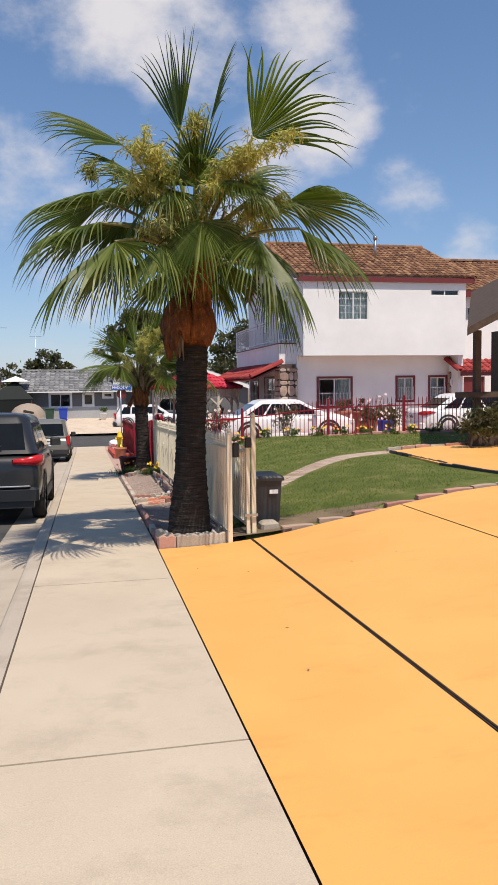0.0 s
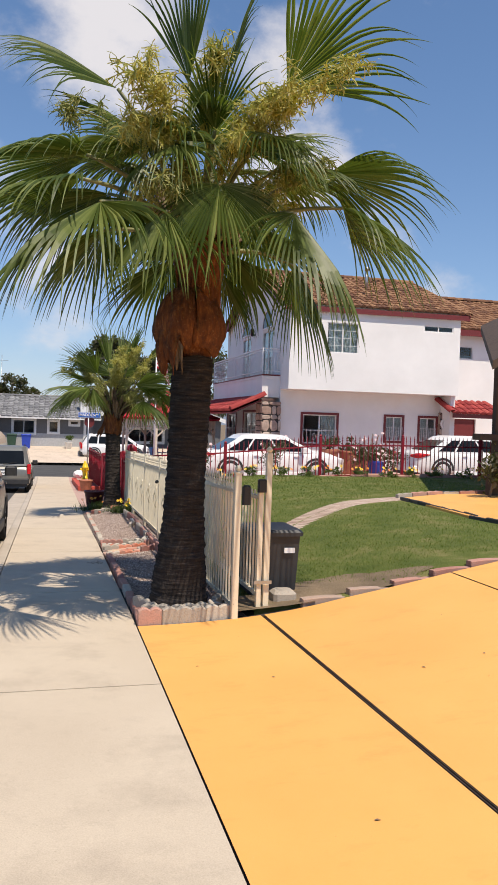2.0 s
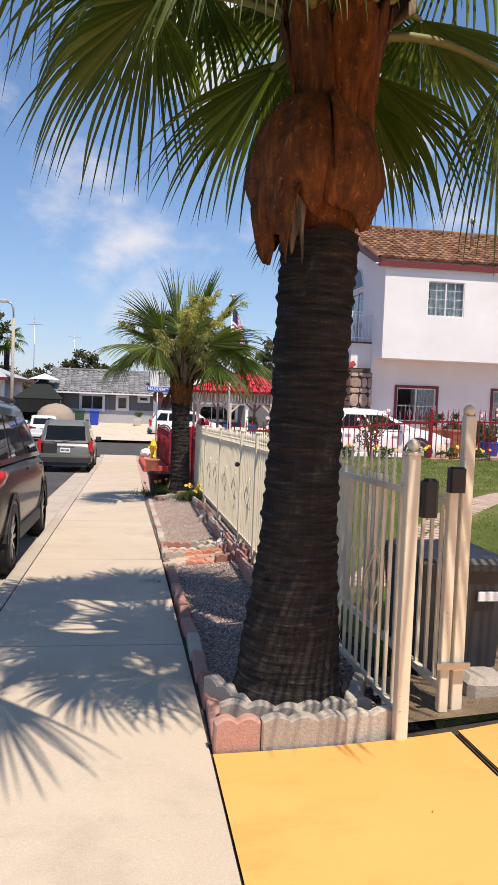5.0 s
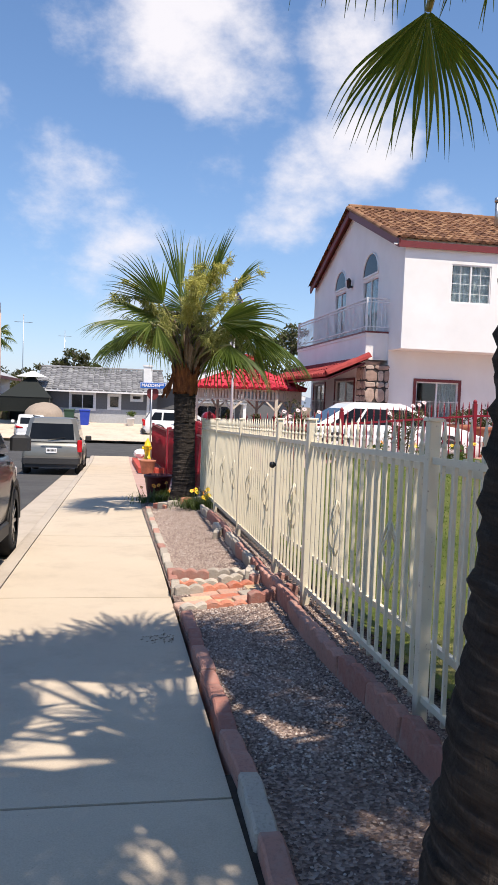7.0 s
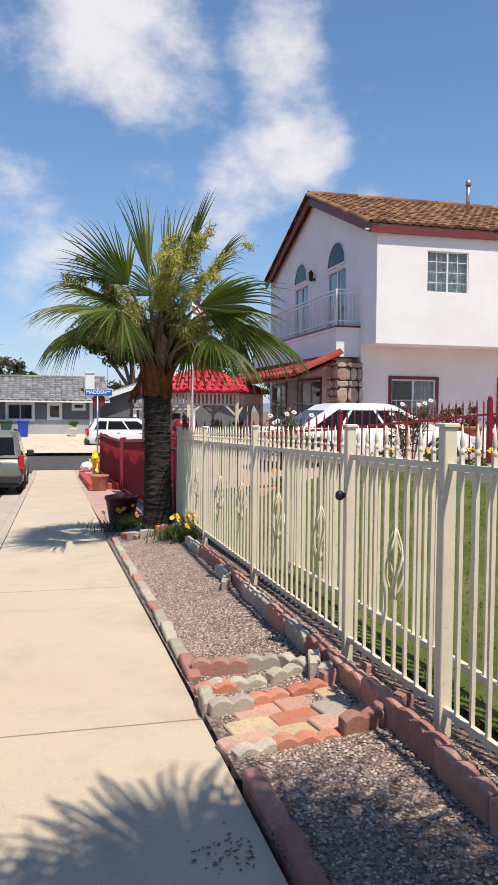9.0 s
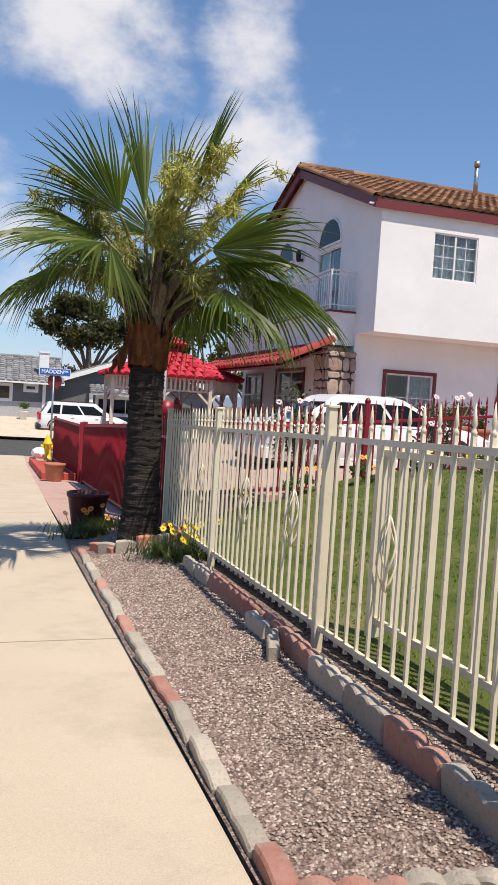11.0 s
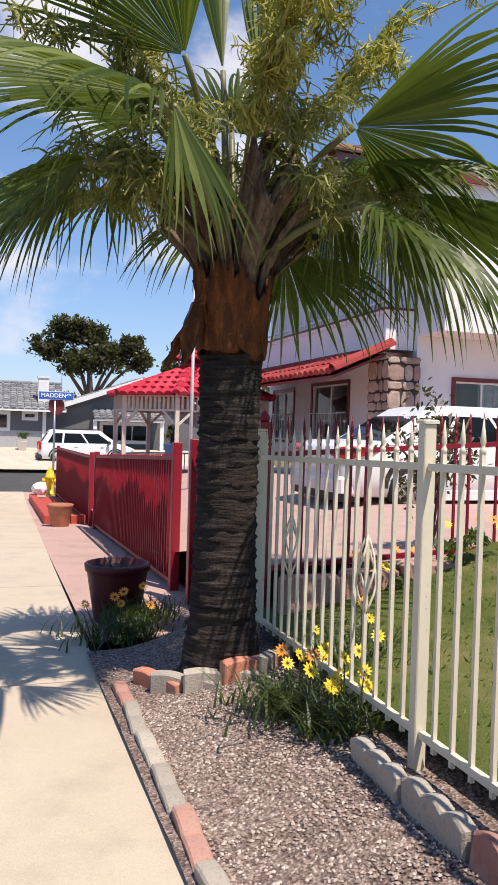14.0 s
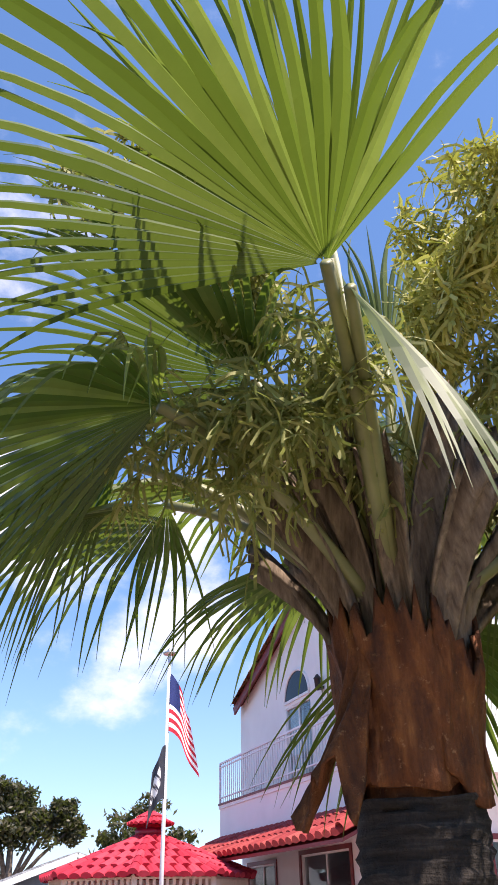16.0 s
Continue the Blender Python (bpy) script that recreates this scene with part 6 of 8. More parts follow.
def car(name, label, paint, L, W, H, belt, low, hood, roof, wheels, r, tail="wide", group="parked cars", rails=True, trim=True, smooth=False):
    """A car from its rear (y = 0) to its nose (y = L). roof: where the glass house starts and ends at the belt and at the roof."""
    t = thing(name, (0, 0, 0), label, "car", group)
    hw = W / 2
    st = [(0.0, hw * 0.86, low + 0.14, belt * 0.80, 0.0), (0.05, hw * 0.93, low + 0.05, belt * 0.93, 0.0), (0.22, hw * 0.985, low, belt, 0.01), (L * 0.22, hw, low, belt, 0.0), (L * 0.5, hw, low, belt, 0.0),
          (L * 0.70, hw, low, belt - 0.02, 0.01), (L * 0.80, hw * 0.99, low, hood + 0.02, 0.04), (L * 0.90, hw * 0.95, low, hood - 0.06, 0.05), (L * 0.965, hw * 0.86, low + 0.02, hood - 0.16, 0.04), (L, hw * 0.70, low + 0.1, hood - 0.30, 0.02)]
    g, rows = Geo(), []
    for y, w, zb, zt, cr in st:
        half = section(w, zb, zt, cr)
        rows.append([(x, y, z) for x, z in half] + [(-x, y, z) for x, z in reversed(half[:-1])])
    n = len(rows[0])
    fs = [(j * n + i, j * n + i + 1, j * n + n + i + 1, j * n + n + i) for j in range(len(rows) - 1) for i in range(n - 1)]
    fs += [(j * n + n - 1, j * n, j * n + n, j * n + 2 * n - 1) for j in range(len(rows) - 1)]
    fs += [tuple(range(n - 1, -1, -1)), tuple(range((len(rows) - 1) * n, len(rows) * n))]
    g.add([p for row in rows for p in row], fs, True)
    body = part("body", g, paint, t)
    if smooth:
        sd = body.modifiers.new("round", "SUBSURF")
        sd.levels = sd.render_levels = 2
    # cabin
    b0, t0, t1, b1 = roof
    bw, tw = hw * 0.93, hw * 0.76
    zt = H - 0.05
    def ringpts(y0, y1, w, z, c):
        return [(-w + c, y0, z), (w - c, y0, z), (w, y0 + c, z), (w, y1 - c, z), (w - c, y1, z), (-w + c, y1, z), (-w, y1 - c, z), (-w, y0 + c, z)]
    lv = [(b0, b1, bw, belt - 0.03, 0.10), (t0 - (t0 - b0) * 0.12, t1 + (b1 - t1) * 0.12, tw + (bw - tw) * 0.14, belt + (zt - belt) * 0.86, 0.14), (t0, t1, tw, zt, 0.16), (t0 + 0.15, t1 - 0.12, tw * 0.86, H - 0.012, 0.16), (t0 + 0.35, t1 - 0.35, tw * 0.55, H, 0.14)]
    pts = [p for q in lv for p in ringpts(*q)]
    fs = [(k * 8 + i, k * 8 + (i + 1) % 8, k * 8 + 8 + (i + 1) % 8, k * 8 + 8 + i) for k in range(len(lv) - 1) for i in range(8)] + [tuple(range((len(lv) - 1) * 8, len(lv) * 8))]
    cabin = part("cabin", Geo().add(pts, fs, smooth), paint, t)
    if smooth:
        bv = cabin.modifiers.new("round", "BEVEL")
        bv.width, bv.segments, bv.limit_method, bv.angle_limit = 0.07, 3, "ANGLE", radians(12)
    lo, hi = 0.10, 0.80
    def side_pt(y_b, y_t, s, f):
        z0, z1 = belt - 0.03, belt + (zt - belt) * 0.86
        w1 = tw + (bw - tw) * 0.14
        return (s * (bw + (w1 - bw) * f + 0.006), y_b + (y_t - y_b) * f, z0 + (z1 - z0) * f)
    cuts = [0.06, 0.27, 0.60, 0.93] if b1 - b0 > 2.9 else [0.09, 0.48, 0.91]
    for s in (-1, 1):
        for a, b in zip(cuts, cuts[1:]):
            ya, yb = b0 + (b1 - b0) * (a + 0.012), b0 + (b1 - b0) * (b - 0.012)
            ta, tb = t0 + (t1 - t0) * (a + 0.02), t0 + (t1 - t0) * (b - 0.02)
            part("side_window", Geo().quad(side_pt(ya, ta, s, lo), side_pt(yb, tb, s, lo), side_pt(yb, tb, s, hi + 0.12), side_pt(ya, ta, s, hi + 0.12)), "car_glass", t)
        part("mirror", Geo().box(s * hw * 0.98 - 0.02 + 0.11 * s - 0.09, s * hw * 0.98 + 0.11 * s + 0.09, b1 - 0.62, b1 - 0.48, belt - 0.0, belt + 0.16, bev=0.03), "bumper" if trim else paint, t)
    def end_pt(u, yb, yt, f, out):
        z0, z1 = belt - 0.03, belt + (zt - belt) * 0.86
        w = (bw - 0.12) * (1 - f) + (tw - 0.04) * f
        return (u * w, yb + (yt - yb) * f * 0.88 + out, z0 + (z1 - z0) * f)
    part("rear_window", Geo().quad(end_pt(-0.93, b0, t0, 0.12, -0.006), end_pt(0.93, b0, t0, 0.12, -0.006), end_pt(0.93, b0, t0, 0.9, -0.006), end_pt(-0.93, b0, t0, 0.9, -0.006)), "car_glass", t)
    part("windscreen", Geo().quad(end_pt(0.97, b1, t1, 0.05, 0.006), end_pt(-0.97, b1, t1, 0.05, 0.006), end_pt(-0.97, b1, t1, 0.95, 0.006), end_pt(0.97, b1, t1, 0.95, 0.006)), "car_glass", t)
    for s in (-1, 1):
        if tail == "wide":
            part("tail_light", tail_wedge(s, hw, belt), "tail", t, "red tail light")
        else:
            part("tail_light", Geo().box(min(s * hw * 0.99, s * hw * 0.84), max(s * hw * 0.99, s * hw * 0.84), -0.012, 0.12, belt - 0.32, belt + 0.04, bev=0.02), "tail", t, "red tail light")
        part("headlight", Geo().box(min(s * hw * 0.88, s * hw * 0.5), max(s * hw * 0.88, s * hw * 0.5), L - 0.28, L - 0.06, hood - 0.30, hood - 0.17, bev=0.03), "lamp_clear", t, "clear headlight")
        for wy in wheels:
            wheel(t, s * (hw - 0.11), wy, r, s)
            arch = [(s * (hw + 0.004), wy + (r + 0.09) * math.cos(a), r + (r + 0.09) * math.sin(a)) for a in [math.pi * i / 14 for i in range(15)]]
            inner = [(s * (hw + 0.004), wy + (r + 0.02) * math.cos(a), r + (r + 0.02) * math.sin(a)) for a in [math.pi * i / 14 for i in range(15)]]
            part("wheel_arch", Geo().add(arch + inner, [(i, i + 1, 16 + i, 15 + i) for i in range(14)]).add([(x - s * 0.24, y, z) for x, y, z in inner] + inner, [(i, i + 1, 16 + i, 15 + i) for i in range(14)]), "bumper", t)
        part("sill", Geo().box(min(s * hw * 1.0, s * hw * 0.88), max(s * hw * 1.0, s * hw * 0.88), wheels[0] + r + 0.08, wheels[1] - r - 0.08, low - 0.03, low + 0.10, bev=0.015), "bumper" if trim else paint, t)
        for k in (0.36, 0.63):
            part("door_handle", Geo().box(s * hw - 0.004 if s > 0 else s * hw - 0.03, s * hw + 0.03 if s > 0 else s * hw + 0.004, L * k, L * k + 0.16, belt - 0.13, belt - 0.10), paint, t)
        if rails:
            part("roof_rail", Geo().bar((s * tw * 0.9, t0 + 0.3, H + 0.015), (s * tw * 0.9, t1 - 0.1, H + 0.015), 0.03, 0.04), "bumper", t)
    part("bumper", Geo().box(-hw * 0.94, hw * 0.94, -0.05, 0.2, low + 0.05, low + 0.26, bev=0.04), paint if tail == "wide" else "bumper", t)
    part("valance", Geo().box(-hw * 0.86, hw * 0.86, 0.0, 0.25, low - 0.06, low + 0.05), "bumper", t)
    part("chrome_strip", Geo().box(-hw * 0.34, hw * 0.34, -0.02, 0.12, belt - 0.17, belt - 0.145), "rim", t)
    pl = part("number_plate", Geo().box(-0.155, 0.155, -0.022, 0.10, belt - 0.36, belt - 0.21), "sign_white", t, "white number plate with dark marks")
    g = Geo()
    for k in range(7):
        g.box(-0.13 + 0.038 * k, -0.104 + 0.038 * k, -0.026, -0.0225, belt - 0.315, belt - 0.255)
    part("plate_mark", g, "black", pl)
    part("wiper", Geo().bar((-0.1, b0 - 0.02, belt + 0.04), (0.38, b0 + 0.0, belt + 0.10), 0.015, 0.02), "black", t)
    return t


suv = car("suv", "dark grey SUV parked at the kerb", "car_grey", 5.0, 1.96, 1.77, 1.14, 0.33, 1.10, (0.08, 0.58, 3.15, 4.05), (0.98, 3.88), 0.37, smooth=True)
part("bumper_strip", Geo().box(-0.80, 0.80, -0.062, 0.0, 0.60, 0.62, bev=0.008), "rim", suv, "thin chrome strip")
suv.matrix_basis = pose(-1.66, 12.32, walk_z(12.3) - 0.13, -2.49)
esc = car("small_suv", "silver-grey compact SUV parked at the kerb", "car_silver", 4.43, 1.78, 1.74, 1.02, 0.28, 1.02, (0.06, 0.30, 2.75, 3.45), (0.84, 3.46), 0.35, "tall")
esc.matrix_basis = pose(-1.50, 31.2, walk_z(31.2) - 0.13, -2.49)
sed = car("sedan", "white sedan parked behind the red fence", "car_white", 4.65, 1.82, 1.42, 0.90, 0.20, 0.90, (0.55, 1.35, 2.75, 3.75), (0.95, 3.65), 0.32, "wide", "cars in the yard", rails=False, trim=False)
sed.matrix_basis = pose(4.3, 25.4, -0.42, 0, 0, -90)
sed2 = car("sedan", "white sedan with red tail lights in the yard", "car_white", 4.65, 1.82, 1.45, 0.92, 0.20, 0.92, (0.5, 1.3, 2.75, 3.75), (0.95, 3.65), 0.32, "wide", "cars in the yard", rails=False, trim=False)
sed2.matrix_basis = pose(11.4, 25.6, -0.34, 0, 0, -90)
wsuv = car("white_suv", "white SUV parked in front of the grey house", "car_white", 4.7, 1.9, 1.70, 1.02, 0.24, 1.0, (0.1, 0.5, 3.0, 3.9), (0.9, 3.7), 0.36, "tall", "far cars")
wsuv.matrix_basis = pose(2.0, 55.2, -1.45, 0, 0, -90)
wcar = car("far_sedan", "white sedan parked across the far street", "car_white", 4.5, 1.8, 1.45, 0.92, 0.2, 0.9, (0.5, 1.3, 2.7, 3.7), (0.9, 3.6), 0.32, "wide", "far cars", rails=False, trim=False)
wcar.matrix_basis = pose(-4.2, 52.0, -1.75, 0, 0, 8)
lcar = car("far_sedan", "white car at the other kerb", "car_white", 4.5, 1.8, 1.45, 0.92, 0.2, 0.9, (0.5, 1.3, 2.7, 3.7), (0.9, 3.6), 0.32, "wide", "far cars", rails=False, trim=False)
lcar.matrix_basis = pose(-10.0, 38.0, -1.78, 0, 0, 0)

# ---- street furniture ----
sign = thing("street_sign", (1.85, 41.0, -1.65), "blue street name sign on a steel post", "sign")
part("post", Geo().tube([(1.85, 41.0, -1.68), (1.85, 41.0, 1.62)], 0.035, 10), "steel", sign)
plate = part("name_plate", Geo().box(1.36, 2.42, 40.94, 40.955, 1.33, 1.56), "sign_blue", sign, "blue plate with white letters")
part("border", Geo().box(1.345, 2.435, 40.957, 40.963, 1.315, 1.575), "sign_white", plate)


def lettering(text, size, m, mat, owner, name="lettering"):
    c = bpy.data.curves.new("letters", "FONT")
    c.body, c.size, c.align_x, c.align_y, c.extrude, c.offset = text, size, "CENTER", "CENTER", 0.003, 0.004
    tmp = bpy.data.objects.new("letters", c)
    scene.collection.objects.link(tmp)
    bpy.context.view_layer.update()
    me = bpy.data.meshes.new_from_object(tmp.evaluated_get(bpy.context.evaluated_depsgraph_get()))
    bpy.data.objects.remove(tmp)
    me.materials.clear()
    me.materials.append(M[mat])
    ob = new(name, me)
    ob.parent = owner
    ob.matrix_basis = Matrix.Translation(-BASE[owner]) @ m
    return ob


lettering("MADDEN", 0.185, pose(1.80, 40.936, 1.445, 90), "sign_white", plate)
lettering("AVE", 0.085, pose(2.27, 40.936, 1.48, 90), "sign_white", plate)
part("emblem", Geo().lathe((0, 0, 0), [(0.055, 0), (0.055, 0.004)], 14), "sign_white", plate).matrix_basis = Matrix.Translation(-BASE[plate]) @ pose(1.43, 40.938, 1.445, 90)
oct_pts = [(1.90 + 0.26 * math.cos(math.pi / 8 + i * math.pi / 4), 1.12 + 0.30 * math.sin(math.pi / 8 + i * math.pi / 4)) for i in range(8)]
g = Geo().add([(x, 41.045, z) for x, z in oct_pts] + [(x, 41.06, z) for x, z in oct_pts], [tuple(range(8)), tuple(range(15, 7, -1))] + [(i, 8 + i, 8 + (i + 1) % 8, (i + 1) % 8) for i in range(8)])
part("stop_plate", g, "maroon", sign, "dark back of a stop sign")

hyd = thing("fire_hydrant", (1.72, 40.4, -1.65), "yellow fire hydrant on a red kerb pad", "hydrant")
part("barrel", Geo().lathe((1.72, 40.4, -1.66), [(0.17, 0), (0.17, 0.05), (0.12, 0.06), (0.12, 0.50), (0.16, 0.52), (0.16, 0.57), (0.13, 0.60), (0.11, 0.72), (0.05, 0.80), (0.05, 0.86), (0.01, 0.87)], 18), "yellow_enamel", hyd)
for a in (0, math.pi, -math.pi / 2):
    d = Vector((math.cos(a), math.sin(a), 0))
    c = Vector((1.72, 40.4, -1.22))
    part("outlet", Geo().tube([c + d * 0.08, c + d * 0.20], 0.07, 10).tube([c + d * 0.20, c + d * 0.23], 0.085, 8), "yellow_enamel", hyd)

lamp = thing("street_lamp", (-7.0, 58.5, -1.7), "tall tan street lamp with curved arm", "street lamp")
part("pole", Geo().tube([(-7.0, 58.5, -1.8), (-7.0, 58.5, 5.9)], [0.15, 0.09], 10), "lamp_pole", lamp)
part("arm", Geo().tube([(-7.0, 58.5, 5.8), (-7.02, 58.5, 6.5), (-7.15, 58.5, 6.85), (-7.5, 58.5, 7.0)], 0.06, 8), "steel", lamp)
part("lantern", Geo().box(-7.9, -7.4, 58.35, 58.65, 6.9, 7.1, bev=0.06), "lamp_pole", lamp)
for x, y, h in ((-9.2, 90, 9.0), (7.0, 110, 12.0), (-7.0, 120, 10.0)):
    pole = thing("utility_pole", (x, y, -2), "thin far utility pole", "pole", "far poles")
    part("mast", Geo().tube([(x, y, -2.2), (x, y, h)], 0.04, 6), "steel", pole)
    part("crossarm", Geo().bar((x - 0.9, y, h - 0.8), (x + 0.9, y, h - 0.8), 0.04, 0.05), "steel", pole)

# ---- things in front of the far houses ----
def wheelie(label, mat, x, y, z, group="far bins"):
    t = thing("wheelie_bin", (x, y, z), label, "bin", group)
    pts = [(x - 0.24, y - 0.26, z + 0.06), (x + 0.24, y - 0.26, z + 0.06), (x + 0.24, y + 0.24, z + 0.06), (x - 0.24, y + 0.24, z + 0.06),
           (x - 0.31, y - 0.34, z + 0.98), (x + 0.31, y - 0.34, z + 0.98), (x + 0.31, y + 0.34, z + 0.98), (x - 0.31, y + 0.34, z + 0.98)]
    part("body", Geo().add(pts, [(3, 2, 1, 0), (0, 1, 5, 4), (1, 2, 6, 5), (2, 3, 7, 6), (3, 0, 4, 7), (4, 5, 6, 7)]), mat, t)
    part("lid", Geo().box(x - 0.33, x + 0.33, y - 0.37, y + 0.36, z + 0.98, z + 1.06, bev=0.03), mat, t)
    for s in (-1, 1):
        part("wheel", Geo().tube([(x + s * 0.2, y + 0.26, z + 0.1), (x + s * 0.29, y + 0.26, z + 0.1)], 0.1, 12), "tyre", t)
    return t


wheelie("blue recycling bin beside the grey house", "blue", -1.55, 57.2, -1.02)
wheelie("green bin beside the grey house", "green_bin", -2.5, 57.2, -1.02)
can = thing("canopy_tent", (-5.2, 57.5, -1.2), "dark cloth canopy tent beside a house", "tent")
g = Geo().add([(-6.6, 56, 0.7), (-3.6, 56, 0.7), (-3.6, 60, 0.7), (-6.6, 60, 0.7), (-4.9, 58, 2.1)], [(0, 1, 4), (1, 2, 4), (2, 3, 4), (3, 0, 4)])
g.quad((-6.6, 56.02, 0.7), (-3.6, 56.02, 0.7), (-3.6, 56.2, -0.2), (-6.6, 56.2, -0.2)).quad((-3.62, 56, 0.7), (-3.62, 60, 0.7), (-3.7, 60, -1.3), (-3.7, 56, -1.3)).quad((-6.6, 59.98, 0.7), (-3.6, 59.98, 0.7), (-3.6, 60, -1.3), (-6.6, 60, -1.3))
part("cover", g, "tent", can)
part("cap", Geo().add([(-5.8, 57.2, 1.95), (-3.9, 57.2, 1.95), (-3.9, 58.8, 1.95), (-5.8, 58.8, 1.95), (-4.85, 58, 2.35)], [(0, 1, 4), (1, 2, 4), (2, 3, 4), (3, 0, 4), (3, 2, 1, 0)]), "white_trim", can, "white umbrella top")
for x, y in ((-6.55, 56.05), (-3.65, 56.05), (-3.65, 59.9), (-6.55, 59.9)):
    part("leg", Geo().tube([(x, y, -1.5), (x, y, 0.7)], 0.03, 6), "black", can)
boat = thing("covered_boat", (-3.9, 55.2, -1.4), "boat under a tan fitted cover", "boat")
pts = []
for i in range(9):
    v = i / 8
    w, h = 1.15 * math.sin(math.pi * (0.18 + 0.72 * v)), 0.95 + 0.45 * math.sin(math.pi * v)
    for j in range(9):
        a = math.pi * j / 8
        pts.append((-3.9 + w * math.cos(a), 53.6 + 4.2 * v, -1.0 + h * (0.35 + 0.65 * math.sin(a) ** 0.7) + 0.04 * math.sin(7 * v + 3 * a)))
part("cover", Geo().add(pts, [(i * 9 + j, i * 9 + j + 1, i * 9 + 10 + j, i * 9 + 9 + j) for i in range(8) for j in range(8)] + [tuple(range(8, -1, -1)), tuple(range(72, 81))], True), "tarp", boat)
part("trailer", Geo().box(-4.6, -3.2, 53.8, 57.4, -1.6, -0.9), "black", boat)
urn = thing("planter", (1.3, 57.2, -1.0), "white planter with a low green shrub", "planter")
part("pot", Geo().lathe((1.3, 57.2, -1.02), [(0.16, 0), (0.25, 0.55), (0.28, 0.58), (0.24, 0.6), (0.1, 0.5)], 12), "white_trim", urn)


def leaves_geo(rng, c, rx, ry, rz, n, s, hollow=0.3):
    """Small leaves in clumps within an uneven crown."""
    g = Geo()
    clumps = []
    for i in range(max(6, n // 60)):
        d = Vector((rng.gauss(0, 1), rng.gauss(0, 1), rng.gauss(0, 1))).normalized() * rng.uniform(hollow, 1.0)
        clumps.append((Vector((c[0] + d.x * rx, c[1] + d.y * ry, c[2] + d.z * rz)), rng.uniform(0.14, 0.34)))
    for i in range(n):
        o, k = clumps[rng.randrange(len(clumps))]
        p = o + Vector((rng.gauss(0, rx), rng.gauss(0, ry), rng.gauss(0, rz))) * k * 0.7
        a = Vector((rng.uniform(-1, 1), rng.uniform(-1, 1), rng.uniform(-1, 1))).normalized() * s * rng.uniform(0.6, 1.3)
        b = a.cross(Vector((rng.uniform(-1, 1), rng.uniform(-1, 1), rng.uniform(-1, 1)))).normalized() * s * 0.42
        g.add([p - a, p + b, p + a, p - b], [(0, 1, 2, 3)])
    return g


rngt = random.Random(77)
part("foliage", leaves_geo(rngt, (1.3, 57.2, -0.2), 0.35, 0.3, 0.22, 500, 0.06), "leaf_light", urn)


def tree(label, x, y, z, h, crowns, n, s, mat="leaf", group="far trees"):
    t = thing("tree", (x, y, z), label, "tree", group)
    g = Geo().tube([(x, y, z - 0.3), (x + 0.1, y, z + h * 0.35), (x - 0.1, y, z + h * 0.7)], [0.04 * h, 0.028 * h, 0.012 * h], 8)
    for cx, cz, rx, rz in crowns:
        g.tube([(x + 0.1, y, z + h * 0.32), (x + cx * 0.5, y, z + (h * 0.35 + cz) / 2), (x + cx, y, z + cz)], [0.02 * h, 0.013 * h, 0.005 * h], 6)
    part("trunk", g, "bark_tree", t)
    for cx, cz, rx, rz in crowns:
        part("crown", leaves_geo(rngt, (x + cx, y, z + cz), rx, rx * 0.9, rz, n, s), mat, t)
    return t


tree("tall open-crowned gum tree behind the grey house", 7.6, 85, -1.5, 11.5, ((-3.4, 8.6, 1.5, 1.3), (-1.9, 10.3, 1.8, 1.2), (-0.2, 9.6, 1.9, 1.4), (1.9, 8.0, 1.7, 1.5), (3.6, 9.2, 1.1, 1.0), (4.3, 7.9, 1.2, 1.0), (-1.0, 7.6, 2.3, 1.3)), 1700, 0.25)
tree("dark rounded tree behind the house", -5.0, 100, -2, 8.5, ((-1.2, 6.4, 1.7, 1.2), (0.6, 7.3, 1.8, 1.3), (2.0, 6.2, 1.5, 1.1), (0.2, 5.2, 2.4, 1.2)), 600, 0.24)
tree("dark tree behind the white house", 16.0, 78, -1.5, 9.5, ((-2.0, 7.0, 1.9, 1.5), (0.4, 8.2, 2.0, 1.4), (2.0, 6.6, 1.8, 1.5), (-0.4, 5.4, 2.6, 1.5)), 650, 0.24)
tree("big dark tree across the street", -14.5, 78, -2, 12.5, ((-3.0, 9.0, 2.6, 1.9), (0.0, 10.4, 2.6, 1.8), (2.8, 8.8, 2.2, 1.7), (0.5, 7.2, 3.2, 1.8)), 700, 0.28)
for x, y, s in ((-14, 105, 1.0), (-9.5, 98, 0.85), (-7.0, 92, 0.7), (-18, 120, 1.1), (12, 120, 1.1), (20, 110, 1.2), (-1.5, 125, 0.9), (28, 100, 1.2), (3, 135, 1.0), (-26, 118, 1.2), (-34, 125, 1.3), (-22, 96, 1.0), (-12, 130, 1.2), (-4.5, 112, 0.8), (8, 108, 0.95), (16, 132, 1.2), (24, 126, 1.3), (36, 118, 1.3), (-3, 140, 1.1), (-16.5, 92, 0.8)):
    tree("far dark bushy tree on the skyline", x, y, -2, 6.5 * s, ((-1.6 * s, 4.4 * s, 1.8 * s, 1.1 * s), (0.2, 5.2 * s, 2.0 * s, 1.2 * s), (1.9 * s, 4.2 * s, 1.7 * s, 1.2 * s)), 450, 0.24 * s)
